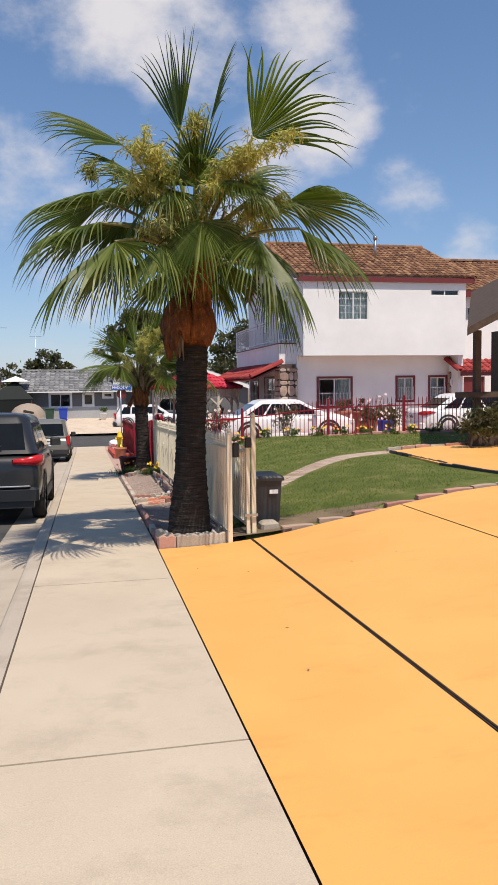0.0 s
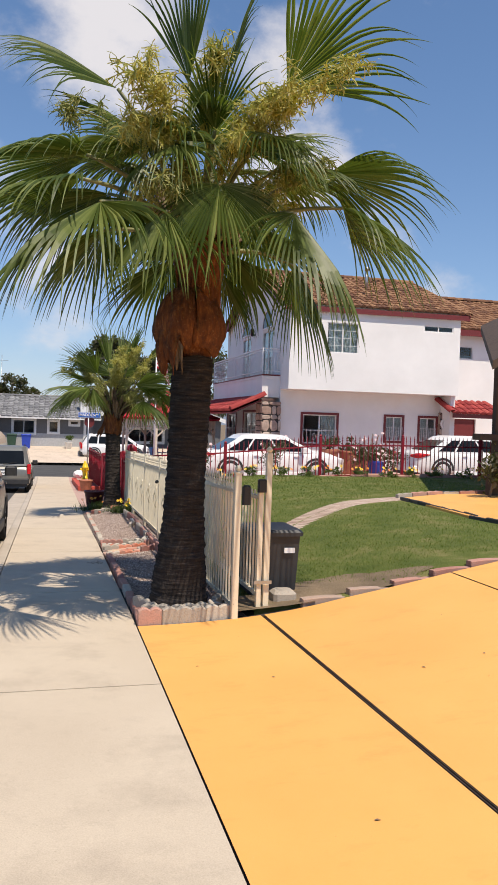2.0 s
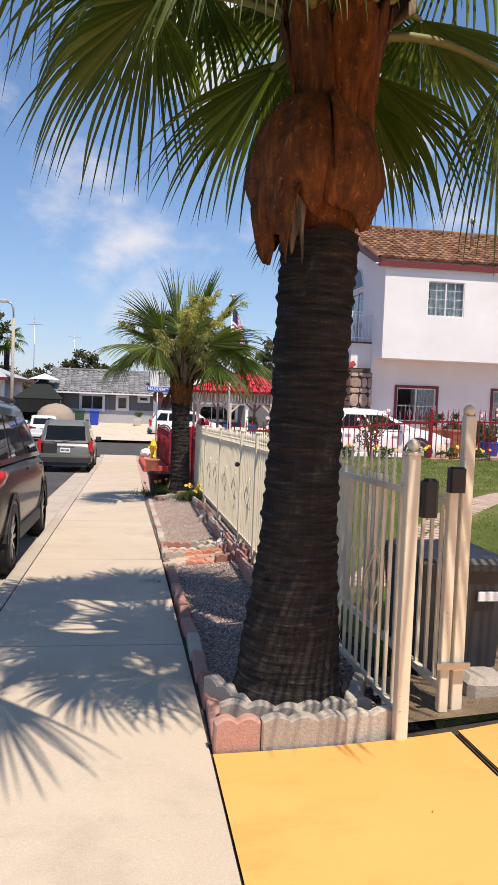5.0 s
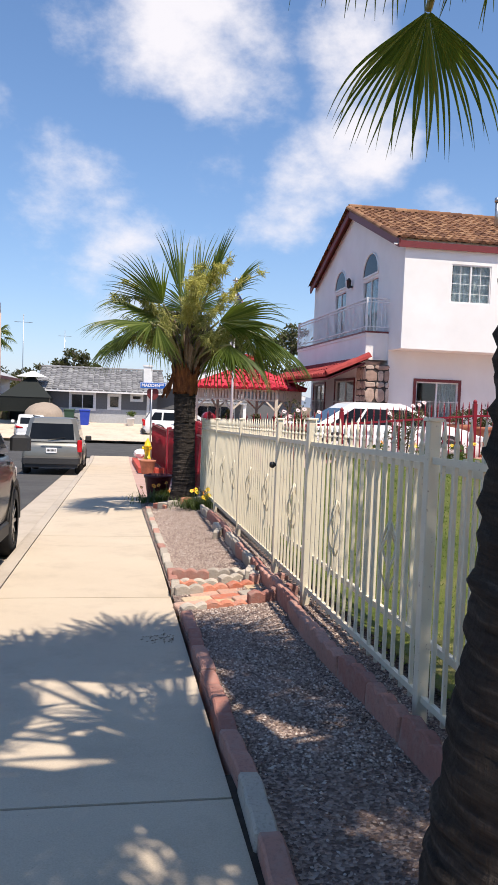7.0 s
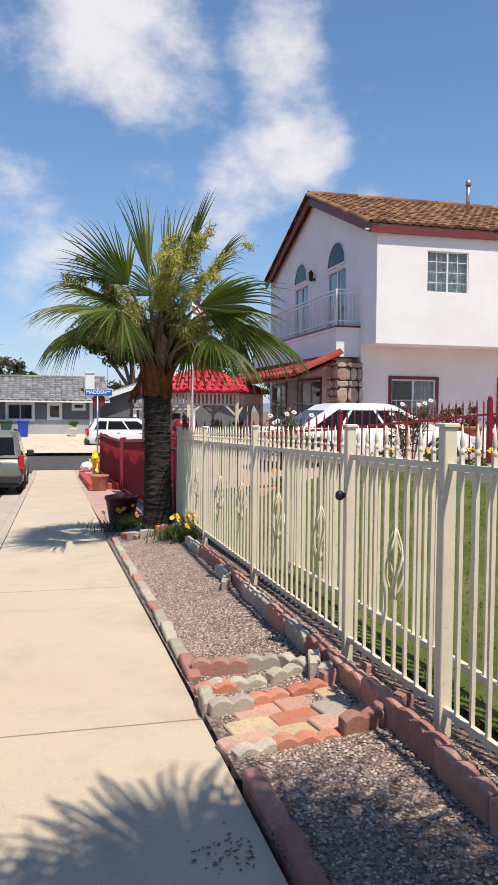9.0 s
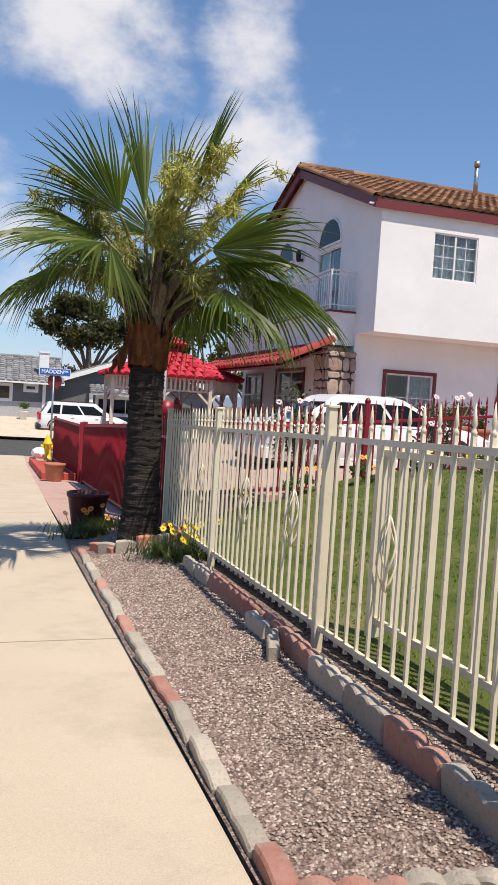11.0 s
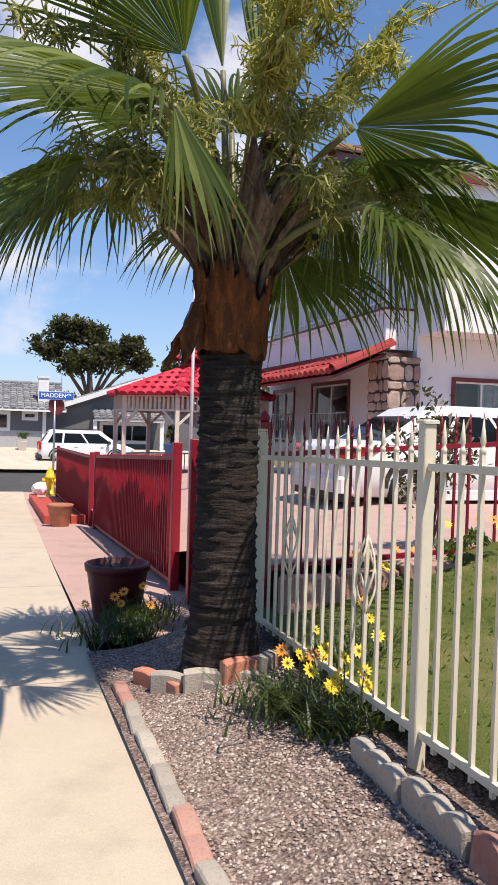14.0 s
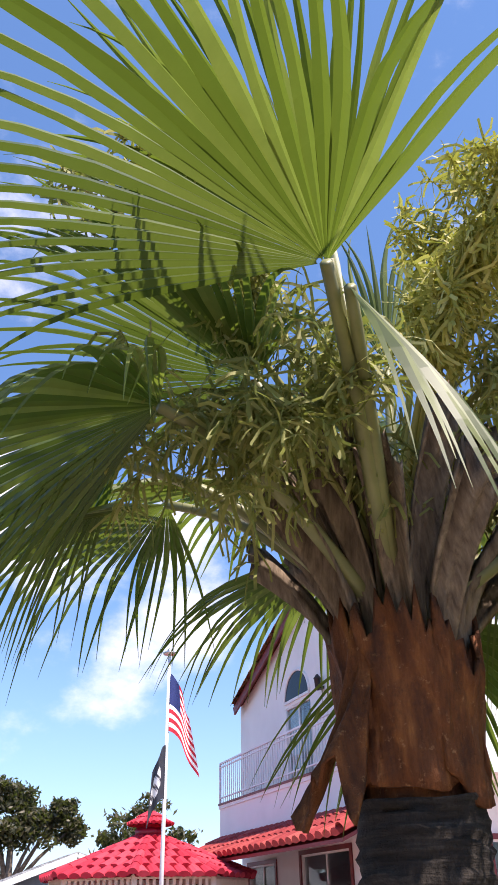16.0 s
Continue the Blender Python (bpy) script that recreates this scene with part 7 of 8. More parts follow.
for x, y, z, rx, rz in ((-6.2, 63, 0.2, 0.8, 1.5), (-5.6, 62, 0.5, 0.8, 1.3), (-6.9, 61.5, -0.2, 0.6, 1.0)):
    t = thing("hedge", (x, y, -1.7), "pale green hedge beside a timber fence", "hedge", "hedges")
    part("foliage", leaves_geo(rngt, (x, y, z), rx, rx * 0.8, rz, 1200, 0.12), "leaf_light", t)
    part("stem", Geo().tube([(x, y, -1.9), (x, y, z)], [0.08, 0.03], 6), "bark_tree", t)
fp = thing("timber_fence", (-6.9, 58.6, -1.7), "weathered timber board fence across the street", "fence")
for i in range(26):
    part("board", Geo().box(-6.9 + 0.05 * i, -6.86 + 0.05 * i, 58.6 + 0.16 * i, 58.74 + 0.16 * i, -1.75, -0.35 + 0.05 * (i % 3)), "wood_fence", fp)

# far fan palm
rngq = random.Random(3)
fpalm = thing("far_palm", (-10.6, 80, -2), "tall fan palm far behind the houses", "palm tree")
part("trunk", trunk_geo(rngq, (-10.6, 80, -2), (-10.5, 80, 5.6), [(0, 0.35), (1, 0.22)], 20, 12), "palm_bark", fpalm)
for i in range(16):
    hub, tip, _, _ = ring_fronds(rngq, (-10.5, 80, 5.7), [(i * 137.5, 65 - 6.2 * i, 0.9, 1.1, 25, 0.8)])[0]
    sg, g = frond_geo(rngq, (-10.5, 80, 5.7), hub, tip, 0.8, 0, 14)
    f = part("frond", g, "frond", fpalm)
    part("stalk", sg, "petiole", f)

# hills on the horizon; their distance haze is only in the colour
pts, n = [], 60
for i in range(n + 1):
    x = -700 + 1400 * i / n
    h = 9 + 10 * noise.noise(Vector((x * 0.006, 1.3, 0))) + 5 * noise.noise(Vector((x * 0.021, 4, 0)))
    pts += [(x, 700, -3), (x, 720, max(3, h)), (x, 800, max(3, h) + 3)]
solid("backdrop", Geo().add(pts, [(3 * i + q, 3 * i + 3 + q, 3 * i + 4 + q, 3 * i + 1 + q) for i in range(n) for q in (0, 1)], True), "hills", "low hills on the horizon, coloured blue as if by haze", "hills", kind="structure")

# ---- red street fence with cloth, posts and letter box ----
RX = 1.90
rf_z = lambda y: walk_z(y) - 0.0
rstreet = thing("red_street_fence", (RX, 23.4, rf_z(23.4)), "dark red iron fence backed with red cloth", "fence")
for a, b, ta, tb in ((23.35, 29.75, 0.33, 0.05), (30.7, 39.6, 0.0, -0.14)):
    n = round((b - a) / 0.125)
    for i in range(n + 1):
        y = a + (b - a) * i / n
        top = ta + (tb - ta) * i / n
        part("picket", Geo().box(RX - 0.03, RX - 0.012, y - 0.008, y + 0.008, rf_z(y) + 0.08, top), "red_metal", rstreet)
    for f in (0.06, 0.97):
        za, zb = rf_z(a) + (ta - rf_z(a)) * f, rf_z(b) + (tb - rf_z(b)) * f
        part("rail", Geo().bar((RX - 0.01, a, za), (RX - 0.01, b, zb), 0.04, 0.04), "red_metal", rstreet)
    m, rows = 60, 6
    pts = []
    for i in range(m + 1):
        for j in range(rows + 1):
            v, u = j / rows, i / m
            y = a + (b - a) * u
            z0, z1 = rf_z(y) + 0.10, ta + (tb - ta) * u - 0.02 - 0.03 * abs(math.sin(u * 9)) * (j == rows)
            pts.append((RX + 0.055 + 0.012 * math.sin(u * 70 + v * 2) + 0.02 * math.sin(u * 13), y, z0 + (z1 - z0) * v))
    w = rows + 1
    part("cloth", Geo().add(pts, [(i * w + j, i * w + j + 1, i * w + w + j + 1, i * w + w + j) for i in range(m) for j in range(rows)], True), "red_cloth", rstreet, "sagging red privacy cloth")
for y, top in ((22.5, 0.50), (23.25, 0.45), (29.85, 0.10), (30.6, 0.06), (39.7, -0.1)):
    part("post", Geo().box(RX - 0.045, RX + 0.045, y - 0.045, y + 0.045, rf_z(y) - 0.2, top, bev=0.006), "red_metal", rstreet)
for i in range(14):
    y = 20.75 + i * 0.125
    g = Geo().box(RX - 0.01, RX + 0.01, y - 0.009, y + 0.009, rf_z(y) + 0.1, 0.38)
    spear(g, RX, y, 0.37, 1.1, 5)
    part("picket", g, "red_metal", rstreet)
for z in (-0.75, 0.28):
    part("rail", Geo().bar((RX, 20.7, z), (RX, 22.5, z - 0.04), 0.03, 0.035), "red_metal", rstreet)
mb = thing("letter_box", (2.05, 22.0, -0.95), "dark red letter box on a red post", "letter box")
part("post", Geo().box(2.0, 2.1, 21.95, 22.05, -1.0, 0.42), "red_metal", mb)
g = Geo()
arc = [(-0.11, 0.42)] + [(-0.11 * math.cos(math.pi * i / 10), 0.58 + 0.11 * math.sin(math.pi * i / 10)) for i in range(11)] + [(0.11, 0.42)]
g.add([(2.05 + x, 21.78, z) for x, z in arc] + [(2.05 + x, 22.22, z) for x, z in arc], [tuple(range(13)), tuple(range(25, 12, -1))] + [(i, 13 + i, 13 + (i + 1) % 13, (i + 1) % 13) for i in range(13)], True)
part("box", g, "red_metal", mb)
part("flag", Geo().box(2.165, 2.175, 21.85, 21.88, 0.5, 0.7).box(2.165, 2.175, 21.85, 21.95, 0.66, 0.72), "red_paint", mb)

pad = Geo().prism([(0.87, 21.4), (RX - 0.05, 21.4), (RX - 0.05, 41.3), (0.95, 41.3)], lambda x, y: walk_z(y) - 0.2, lambda x, y: walk_z(y) - 0.008)
g = Geo().sheet([0.875, 1.3, RX + 0.15], spread(21.3, 38, 12) + [41.3], lambda x, y: walk_z(y) - 0.006)
solid("side_slab", g, "pink_slab", "pinkish concrete strip beside the red fence", "pavement", kind="structure")
g = Geo().box(0, 1, 0, 1, 0, 1)
ledge = thing("red_planter_wall", (1.08, 31, walk_z(31)), "low red painted brick planter wall by the pavement", "planter wall")
yy = 31.0
while yy < 38.9:
    part("block", Geo().box(1.06, 1.26, yy, yy + 0.39, walk_z(yy) - 0.1, walk_z(yy) + 0.16 + rngt.uniform(-0.006, 0.006), bev=0.012), "red_paint", ledge)
    yy += 0.395
for i in range(2):
    part("block", Geo().box(1.265 + 0.3 * i, 1.555 + 0.3 * i, 31.0, 31.2, walk_z(31) - 0.1, walk_z(31) + 0.16, bev=0.012), "red_paint", ledge)
part("soil", Geo().sheet([1.25, RX - 0.06], spread(31.2, 38.9, 4), lambda x, y: walk_z(y) + 0.06), "red_paint", ledge)


def pot(label, x, y, z, r, h, mat, group="pots by the red fence"):
    t = thing("flower_pot", (x, y, z), label, "flower pot", group)
    part("pot", Geo().lathe((x, y, z), [(r * 0.66, 0), (r * 0.70, 0.02), (r * 0.95, h * 0.86), (r * 0.96, h * 0.87), (r * 1.01, h * 0.88), (r * 1.03, h * 0.98), (r * 1.0, h), (r * 0.92, h), (r * 0.90, h * 0.9), (0.02, h * 0.89)], 28), mat, t)
    part("soil", Geo().lathe((x, y, z), [(r * 0.89, h * 0.86), (r * 0.89, h * 0.90), (0.01, h * 0.915)], 20), "soil", t)
    return t


p1 = pot("large dark red empty flower pot on the pavement edge", 1.15, 21.95, walk_z(21.95) - 0.01, 0.255, 0.47, "maroon_pot")
for k in range(5):
    a = k * 1.3
    part("twig", Geo().tube([(1.15 + 0.05 * math.cos(a), 21.95, walk_z(21.95) + 0.40), (1.15 + 0.12 * math.cos(a), 21.95 + 0.1 * math.sin(a), walk_z(21.95) + 0.46 + 0.02 * k)], 0.004, 4), "sheath", p1)
pot("terracotta flower pot beside the red planter", 1.32, 30.5, walk_z(30.5) - 0.008, 0.24, 0.42, "terracotta")
rock = thing("white_stone", (1.25, 39.2, walk_z(39)), "rough white stone near the hydrant", "stone")
g = Geo()
bm = bmesh.new()
bmesh.ops.create_icosphere(bm, subdivisions=2, radius=0.24)
for v in bm.verts:
    v.co = v.co * (1 + 0.35 * noise.noise(v.co * 6))
    v.co.z *= 0.8
g.add([(1.35 + v.co.x, 38.6 + v.co.y, walk_z(38.6) + 0.34 + v.co.z) for v in bm.verts], [tuple(v.index for v in f.verts) for f in bm.faces])
bm.free()
part("stone", g, "sign_white", rock)

# ---- gazebo ----
GC, GR = (5.08, 36.0), 2.05
gz0 = -1.05
gaz = thing("gazebo", (*GC, gz0), "cream gazebo with bright red tile roof", "gazebo")
cor = [(GC[0] + GR * math.cos(radians(22.5 + 45 * i)), GC[1] + GR * math.sin(radians(22.5 + 45 * i))) for i in range(8)]
part("floor", Geo().prism(cor, gz0 - 0.6, gz0 + 0.06), "drive_far", gaz)
g, gc = Geo(), Geo()
apex = Vector((*GC, 2.22))
for i in range(8):
    a, b = Vector((*cor[i], 1.42)), Vector((*cor[(i + 1) % 8], 1.42))
    a, b = apex + (a - apex) * 1.10, apex + (b - apex) * 1.10
    w = (b - a).length
    mid = (a + b) / 2
    al, dn = (b - a).normalized(), (mid - apex)
    ln = dn.length
    dn = dn.normalized()
    for j in range(6):
        u0, u1 = (j + 0.25) / 6, (j + 1) / 6
        wj = w * (j + 0.6) / 6
        nn = max(1, round(wj / 0.27))
        tile_slope(g, apex + dn * ln * (j / 6) - al * wj / 2, al, dn, wj, ln / 6, wj / nn, ln / 6, 0.07, i * 7 + j)
    ridge_caps(g, apex + (a - apex) * 0.08, a + Vector((0, 0, 0.05)), 0.10)
    part("post", Geo().box(cor[i][0] - 0.05, cor[i][0] + 0.05, cor[i][1] - 0.05, cor[i][1] + 0.05, gz0, 1.42), "cream", gaz)
    p, q = Vector((*cor[i], 0)), Vector((*cor[(i + 1) % 8], 0))
    va = part("valance", Geo().bar((p.x, p.y, 1.36), (q.x, q.y, 1.36), 0.05, 0.10).bar((p.x, p.y, 0.98), (q.x, q.y, 0.98), 0.04, 0.05), "cream", gaz)
    for j in range(1, 12):
        c = p.lerp(q, j / 12)
        part("slat", Geo().box(c.x - 0.03, c.x + 0.03, c.y - 0.012, c.y + 0.012, 1.0, 1.32), "cream", va)
    for e, o in ((p, q), (q, p)):
        d = (o - e).normalized()
        part("brace", Geo().bar((e.x, e.y, 0.6), (e.x + d.x * 0.4, e.y + d.y * 0.4, 0.98), 0.05, 0.06), "cream", gaz)
    if i not in (5,):
        rl = part("rail", Geo().bar((p.x, p.y, gz0 + 0.85), (q.x, q.y, gz0 + 0.85), 0.05, 0.05), "white_metal", gaz)
        part("rail", Geo().bar((p.x, p.y, gz0 + 0.15), (q.x, q.y, gz0 + 0.15), 0.04, 0.04), "white_metal", gaz)
        for j in range(1, 10):
            c = p.lerp(q, j / 10)
            part("baluster", Geo().box(c.x - 0.012, c.x + 0.012, c.y - 0.012, c.y + 0.012, gz0 + 0.15, gz0 + 0.85), "white_metal", rl)
part("roof", g, "red_tile_bright", gaz, "bright red tile roof")
g = Geo().lathe((*GC, 2.18), [(0.34, 0), (0.34, 0.12), (0.30, 0.12), (0.30, 0.16)], 8)
part("cupola", g, "red_metal", gaz)
g = Geo()
for i in range(8):
    a0, a1 = radians(22.5 + 45 * i), radians(67.5 + 45 * i)
    for k in range(3):
        t0, t1 = a0 + (a1 - a0) * k / 3, a0 + (a1 - a0) * (k + 1) / 3
        tile_slope(g, (GC[0] + 0.03 * math.cos(t0), GC[1] + 0.03 * math.sin(t0), 2.62), (math.cos(t1) - math.cos(t0), math.sin(t1) - math.sin(t0), 0), (math.cos((t0 + t1) / 2), math.sin((t0 + t1) / 2), -0.55), 0.13, 0.50, 0.13, 0.25, 0.04, i)
part("cupola_roof", g, "red_tile_bright", gaz)
for i, (dx, dy) in enumerate(((-0.85, -1.7), (0.1, -1.85), (-0.4, 1.0), (1.0, -1.4))):
    x, y = GC[0] + dx, GC[1] + dy
    z = gz0 + 0.06 if abs(dx) + abs(dy) < 1.8 else gz0 + 0.88
    t = thing("blue_planter", (x, y, z), "glazed blue pot with green plant on the gazebo rail", "flower pot", "blue pots on the gazebo")
    part("pot", Geo().lathe((x, y, z), [(0.13, 0), (0.20, 0.30), (0.22, 0.32), (0.18, 0.33), (0.05, 0.28)], 16), "pot_blue", t)
    part("plant", leaves_geo(rngt, (x, y, z + 0.52), 0.22, 0.22, 0.22, 350, 0.05), "leaf", t)
# flag pole and flags
fp_ = thing("flag_pole", (5.15, 33.2, -0.75), "white flag pole with two flags", "flag pole")
part("pole", Geo().tube([(5.15, 33.2, -0.9), (5.15, 33.2, 5.35)], [0.045, 0.03], 10), "white_metal", fp_)
part("truck", Geo().lathe((5.15, 33.2, 5.33), [(0.12, 0), (0.14, 0.03), (0.05, 0.05), (0.05, 0.09), (0.02, 0.12)], 12), "steel", fp_)


def cloth(owner, name, x0, x1, z1, z0, drop, cols, rows, paint, mats, label):
    """Hanging cloth in folds; paint picks a material for each cell."""
    g = Geo()
    def P(i, j):
        u, v = i / cols, j / rows
        return (x0 + (x1 - x0) * u * (0.7 + 0.3 * v), 33.2 + 0.10 * math.sin(u * 9 + v * 2) * u - 0.04, z1 + (z0 - z1) * v - drop * u ** 1.3 + 0.05 * math.sin(u * 5))
    pts = [P(i, j) for j in range(rows + 1) for i in range(cols + 1)]
    n = cols + 1
    for j in range(rows):
        for i in range(cols):
            g.mi.append(paint(i, j)), g.s.append(True), g.f.append((j * n + i, j * n + i + 1, j * n + n + i + 1, j * n + n + i))
    g.v = pts
    return part(name, g, mats, owner, label)


fl = cloth(fp_, "stripe_flag", 5.17, 5.75, 4.95, 3.9, 0.75, 26, 26, lambda i, j: 2 if i < 11 and j < 14 else (j // 2) % 2, ["flag_red", "flag_white", "flag_blue"], "striped red and white flag with blue corner")
g = Geo()
cloth(fp_, "dark_flag", 5.13, 4.80, 3.65, 2.75, 0.45, 14, 14, lambda i, j: 1 if (i - 7) ** 2 + (j - 7) ** 2 < 14 and (i + j) % 3 else 0, ["flag_black", "flag_white"], "dark flag with a pale round emblem")
fp_.matrix_basis = Matrix.Translation((3.71, 30.2, -0.75)) @ Matrix.Scale(0.85, 4)

# ---- charcoal bin beside the gate ----
bz = yard_z(2.1, 9.25) - 0.02
b = thing("wheelie_bin", (2.12, 9.45, bz), "charcoal plastic bin standing inside the gate", "bin")
def tub(g, x0, x1, y0, y1, z0, z1, t):
    pts = [(x0 + t, y0 + t, z0), (x1 - t, y0 + t, z0), (x1 - t, y1 - t, z0), (x0 + t, y1 - t, z0), (x0, y0, z1), (x1, y0, z1), (x1, y1, z1), (x0, y1, z1)]
    return g.add(pts, [(3, 2, 1, 0), (0, 1, 5, 4), (1, 2, 6, 5), (2, 3, 7, 6), (3, 0, 4, 7), (4, 5, 6, 7)])
part("body", tub(Geo(), 1.88, 2.36, 9.18, 9.72, bz, bz + 0.58, 0.03), "bin", b)
part("lid", Geo().box(1.86, 2.39, 9.15, 9.75, bz + 0.58, bz + 0.64, bev=0.025), "bin", b)
part("badge", Geo().box(2.20, 2.31, 9.165, 9.176, bz + 0.42, bz + 0.47, bev=0.004), "sign_white", b, "pale oval badge")
for x in (1.95, 2.29):
    part("wheel", Geo().tube([(x - 0.03, 9.68, bz + 0.06), (x + 0.03, 9.68, bz + 0.06)], 0.06, 12), "tyre", b)
st = Geo().box(2.02, 2.24, 8.84, 9.05, yard_z(2.1, 8.9) - 0.06, yard_z(2.1, 8.9) + 0.10, bev=0.03)
solid("end_block", st, "grey_block", "rough pale concrete block beside the gate", "block", at=(2.13, 8.94, yard_z(2.1, 8.9)))

# ---- plants ----
rngf = random.Random(19)


def blade_tuft(rng, c, n, h, w):
    g = Geo()
    for i in range(n):
        a = rng.uniform(0, 6.28)
        o = Vector((c[0] + rng.gauss(0, w), c[1] + rng.gauss(0, w), c[2]))
        d = Vector((math.cos(a) * 0.5, math.sin(a) * 0.5, 1)).normalized()
        s = Vector((-math.sin(a), math.cos(a), 0)) * 0.007
        ln = h * rng.uniform(0.6, 1.1)
        rows, p = [], o
        for j in range(5):
            k = 1 - j / 4.3
            rows += [p - s * k, p + s * k]
            p = p + d * ln / 4
            d = (d + Vector((math.cos(a) * 0.2, math.sin(a) * 0.2, -0.22))).normalized()
        g.add(rows, [(2 * j, 2 * j + 1, 2 * j + 3, 2 * j + 2) for j in range(4)])
    return g


def daisy(x, y, z, r, az, mat):
    g = Geo()
    tilt = Matrix.Rotation(az, 3, "Z") @ Matrix.Rotation(radians(50), 3, "X")
    for i in range(11):
        a = 2 * math.pi * i / 11
        d, s = Vector((math.cos(a), math.sin(a), 0.12)), Vector((-math.sin(a), math.cos(a), 0)) * 0.17
        pts = [d * 0.15, d * 0.6 + s, d, d * 0.6 - s]
        g.add([Vector((x, y, z)) + tilt @ (p * r) for p in pts], [(0, 1, 2, 3)])
    return g


def daisy_clump(label, x, y, n, tufts, orange=False, low=0.0, rad=0.30):
    z = bed_z(min(x, 1.7), y) if x < 1.75 else yard_z(x, y)
    z -= low
    t = thing("daisy_clump", (x, y, z), label, "flowers", "daisy clumps")
    part("leaves", blade_tuft(rngf, (x, y, z - 0.02), tufts, 0.26, rad * 0.5), "leaf_strap", t)
    for i in range(n):
        a, q = rngf.uniform(0, 6.28), rad * math.sqrt(rngf.random())
        fx, fy, fz = x + q * math.cos(a), y + q * math.sin(a), z + rngf.uniform(0.12, 0.30)
        m = "petal_orange" if orange or rngf.random() < 0.2 else "petal"
        f = part("flower", daisy(fx, fy, fz, rngf.uniform(0.032, 0.045), rngf.uniform(-0.8, 0.8), m), m, t)
        part("stem", Geo().tube([(x + (fx - x) * 0.6, y + (fy - y) * 0.6, z), (fx, fy, fz)], 0.0035, 4), "leaf_light", f)
    return t


daisy_clump("yellow daisies with dark green strap leaves", 1.58, 19.05, 11, 420, False, 0.0, 0.26)
daisy_clump("yellow daisies growing through the fence", 1.66, 18.75, 6, 240, False, 0.0, 0.2)
daisy_clump("yellow daisies behind the fence", 2.0, 19.3, 4, 120)
daisy_clump("orange daisies in dark leaves beside the pot", 1.08, 21.3, 4, 320, True, 0.0, 0.34)
daisy_clump("dark leafy clump beside the palm", 1.32, 21.55, 2, 260, True, 0.0, 0.3)
t = thing("dry_clippings", (0.70, 12.34, walk_z(12.34)), "scattered dry brown flecks on the pavement edge", "clippings")
g = Geo()
for i in range(60):
    c = Vector((0.73 - abs(rngf.gauss(0, 0.09)), 12.34 + rngf.gauss(0, 0.06), 0))
    c.z = walk_z(c.y) + 0.005
    a = rngf.uniform(0, 6.28)
    d = Vector((math.cos(a), math.sin(a), 0)) * rngf.uniform(0.004, 0.013)
    s = Vector((-d.y, d.x, 0)) * 0.4
    up = Vector((0, 0, 0.004))
    g.add([c - d, c + s, c + d, c - s, c + up], [(0, 1, 4), (1, 2, 4), (2, 3, 4), (3, 0, 4)])
part("leaves", g, "sheath", t)
for x in [2.6 + 0.72 * i for i in range(15)]:
    y = RY - rngf.uniform(0.25, 0.5)
    z = yard_z(x, y)
    t = thing("flower_border_plant", (x, y, z), "low marigolds below the red fence", "flowers", "border flowers")
    part("leaves", leaves_geo(rngf, (x, y, z + 0.12), 0.26, 0.2, 0.12, 260, 0.035), "leaf_light", t)
    for i in range(5):
        fx, fy, fz = x + rngf.uniform(-0.25, 0.25), y - rngf.uniform(0.0, 0.2), z + rngf.uniform(0.16, 0.3)
        m = "petal" if rngf.random() < 0.6 else "petal_orange"
        part("flower", daisy(fx, fy, fz, 0.04, rngf.uniform(-0.5, 0.5), m), m, t)
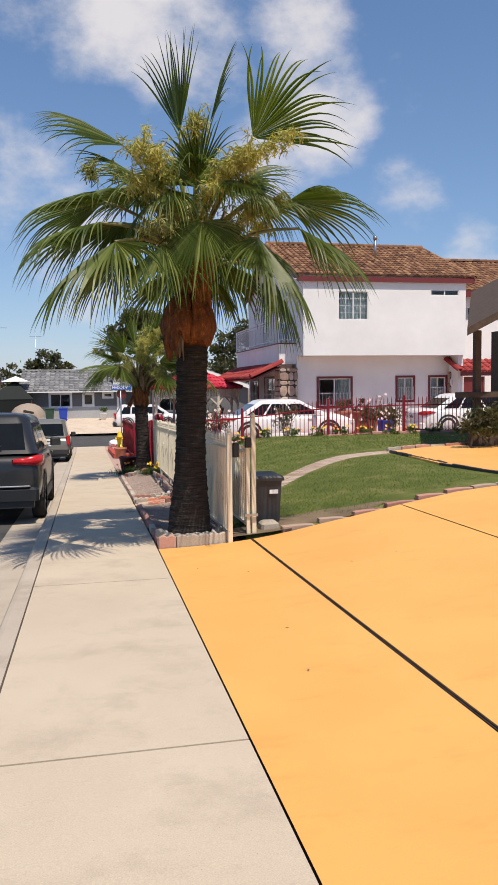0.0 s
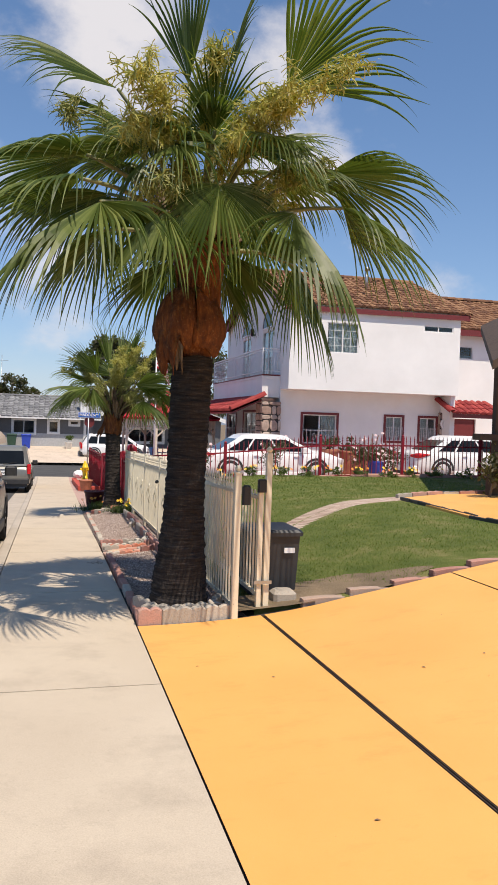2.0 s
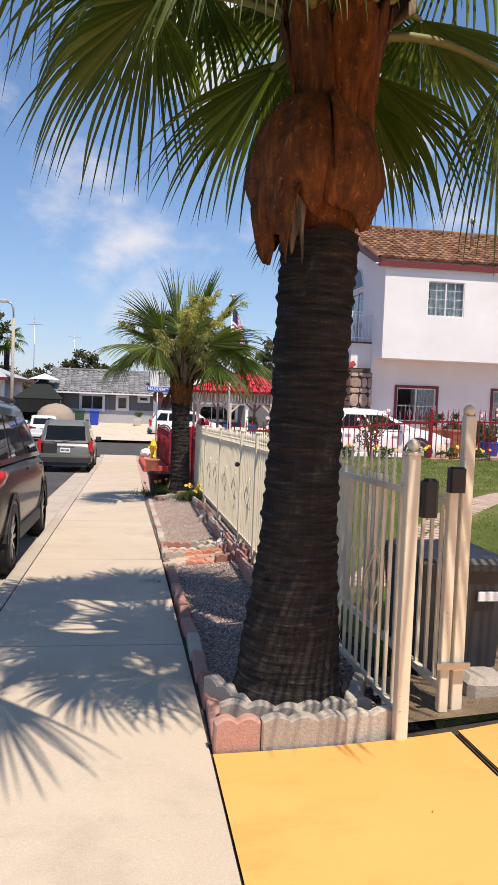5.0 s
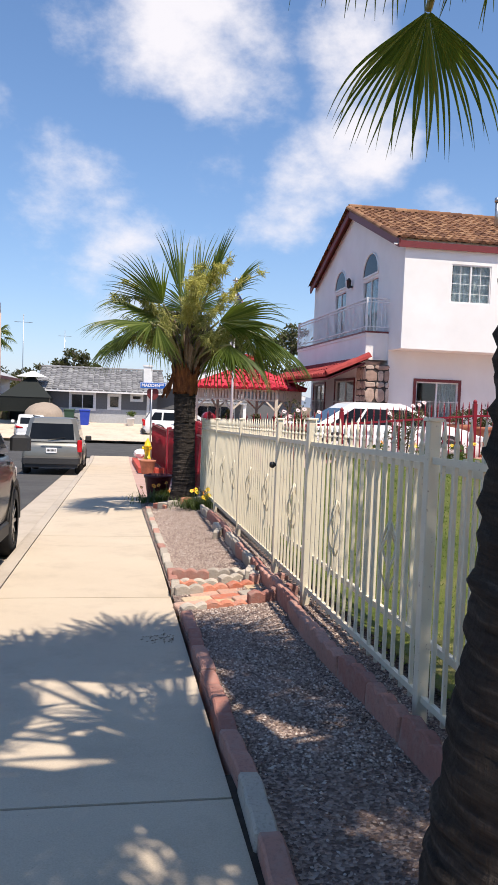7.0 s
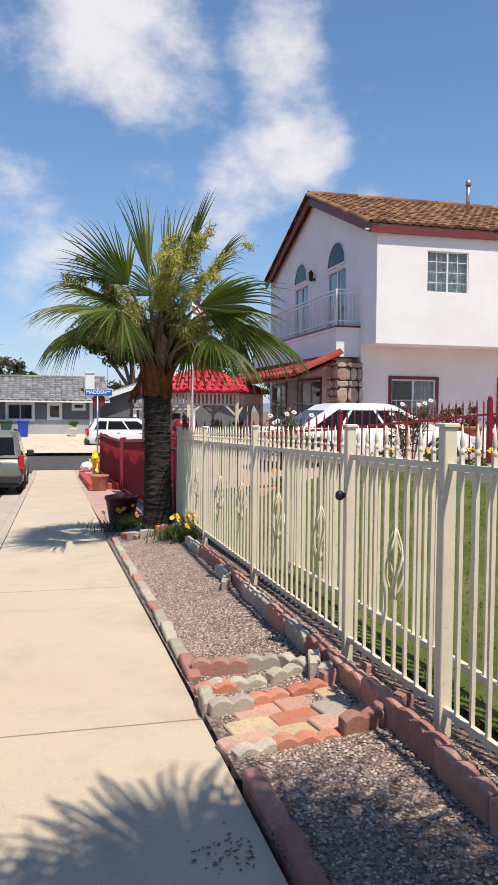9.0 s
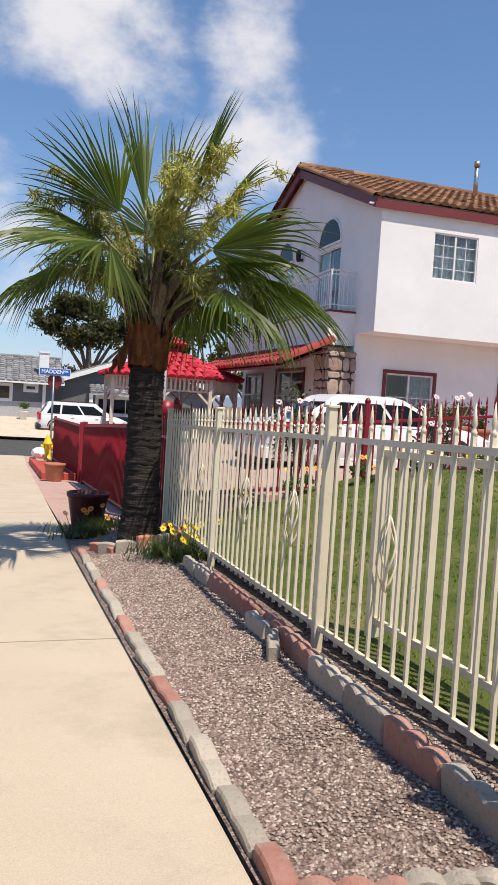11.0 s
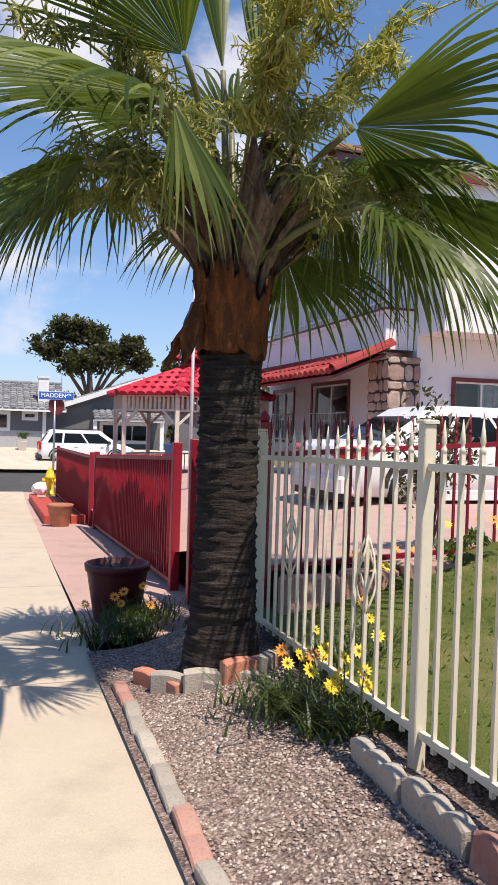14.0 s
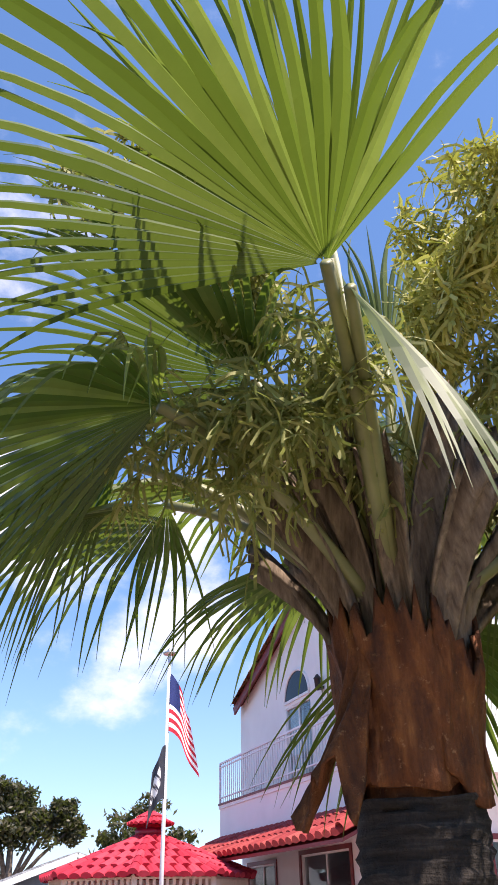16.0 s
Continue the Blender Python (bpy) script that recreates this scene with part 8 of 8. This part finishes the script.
for x, y, h in ((5.6, 21.2, 1.1), (8.2, 21.3, 1.25), (8.9, 21.4, 1.05), (3.6, 21.3, 0.9)):
    t = thing("rose_bush", (x, y, -0.3), "rose bush with pale blooms behind the red fence", "shrub", "rose bushes")
    g = Geo()
    for i in range(9):
        a = i * 0.7
        g.tube([(x, y, -0.4), (x + 0.15 * math.cos(a), y + 0.1 * math.sin(a), h * 0.4), (x + 0.35 * math.cos(a), y + 0.25 * math.sin(a), h * rngf.uniform(0.6, 0.95))], 0.01, 4)
    part("cane", g, "bark_tree", t)
    part("leaves", leaves_geo(rngf, (x, y, h * 0.5), 0.42, 0.3, 0.42, 900, 0.035), "leaf", t)
    for i in range(12):
        a = rngf.uniform(0, 6.28)
        fx, fy, fz = x + 0.38 * math.cos(a), y - 0.25 * rngf.random(), h * rngf.uniform(0.35, 0.95)
        part("bloom", daisy(fx, fy, fz, 0.05, 0, "petal_pink"), "petal_pink", t)

# ---- things in the yard between the cars ----
for i, (x, y, h, mat, lab) in enumerate(((9.4, 24.6, 0.75, "terracotta", "large terracotta pot in the yard"), (10.1, 24.9, 0.6, "blue", "blue tub in the yard"), (9.0, 26.2, 0.9, "terracotta", "tall terracotta jar in the yard"), (10.6, 26.0, 0.7, "bin", "dark planter tub in the yard"), (9.8, 26.6, 0.85, "terracotta", "terracotta pot in the yard"))):
    t = pot(lab, x, y, -0.36, 0.30, h, mat, "pots in the yard")
    part("plant", leaves_geo(rngf, (x, y, -0.36 + h + 0.2), 0.32, 0.3, 0.28, 500, 0.05), "leaf", t)
nbp = thing("porch_shrub", (8.0, 15.2, 0.06), "dark leafy shrub in front of the porch", "shrub")
part("leaves", leaves_geo(rngf, (8.3, 14.9, 0.55), 0.6, 0.3, 0.42, 1800, 0.05), "leaf", nbp)
part("stem", Geo().tube([(8.0, 15.0, 0.0), (8.1, 15.0, 0.5)], [0.03, 0.015], 6), "bark_tree", nbp)

# litter on the slabs
rngl = random.Random(2)
for i in range(16):
    x = rngl.uniform(-0.3, 3.2)
    y = rngl.uniform(1.6, 8.0)
    z = walk_z(y) if x < EDGE(y) else drive_z(x, y)
    g = Geo()
    a = rngl.uniform(0, 6.28)
    d = Vector((math.cos(a), math.sin(a), 0)) * rngl.uniform(0.006, 0.018)
    s = Vector((-d.y, d.x, 0)) * 0.35
    c = Vector((x, y, z + 0.004))
    g.add([c - d, c + s + Vector((0, 0, 0.004)), c + d, c - s + Vector((0, 0, 0.003))], [(0, 1, 2, 3), (3, 2, 1, 0)])
    solid("dry_leaf", g, "sheath", "small dry brown leaf on the concrete", "leaf", "fallen leaves", at=c)
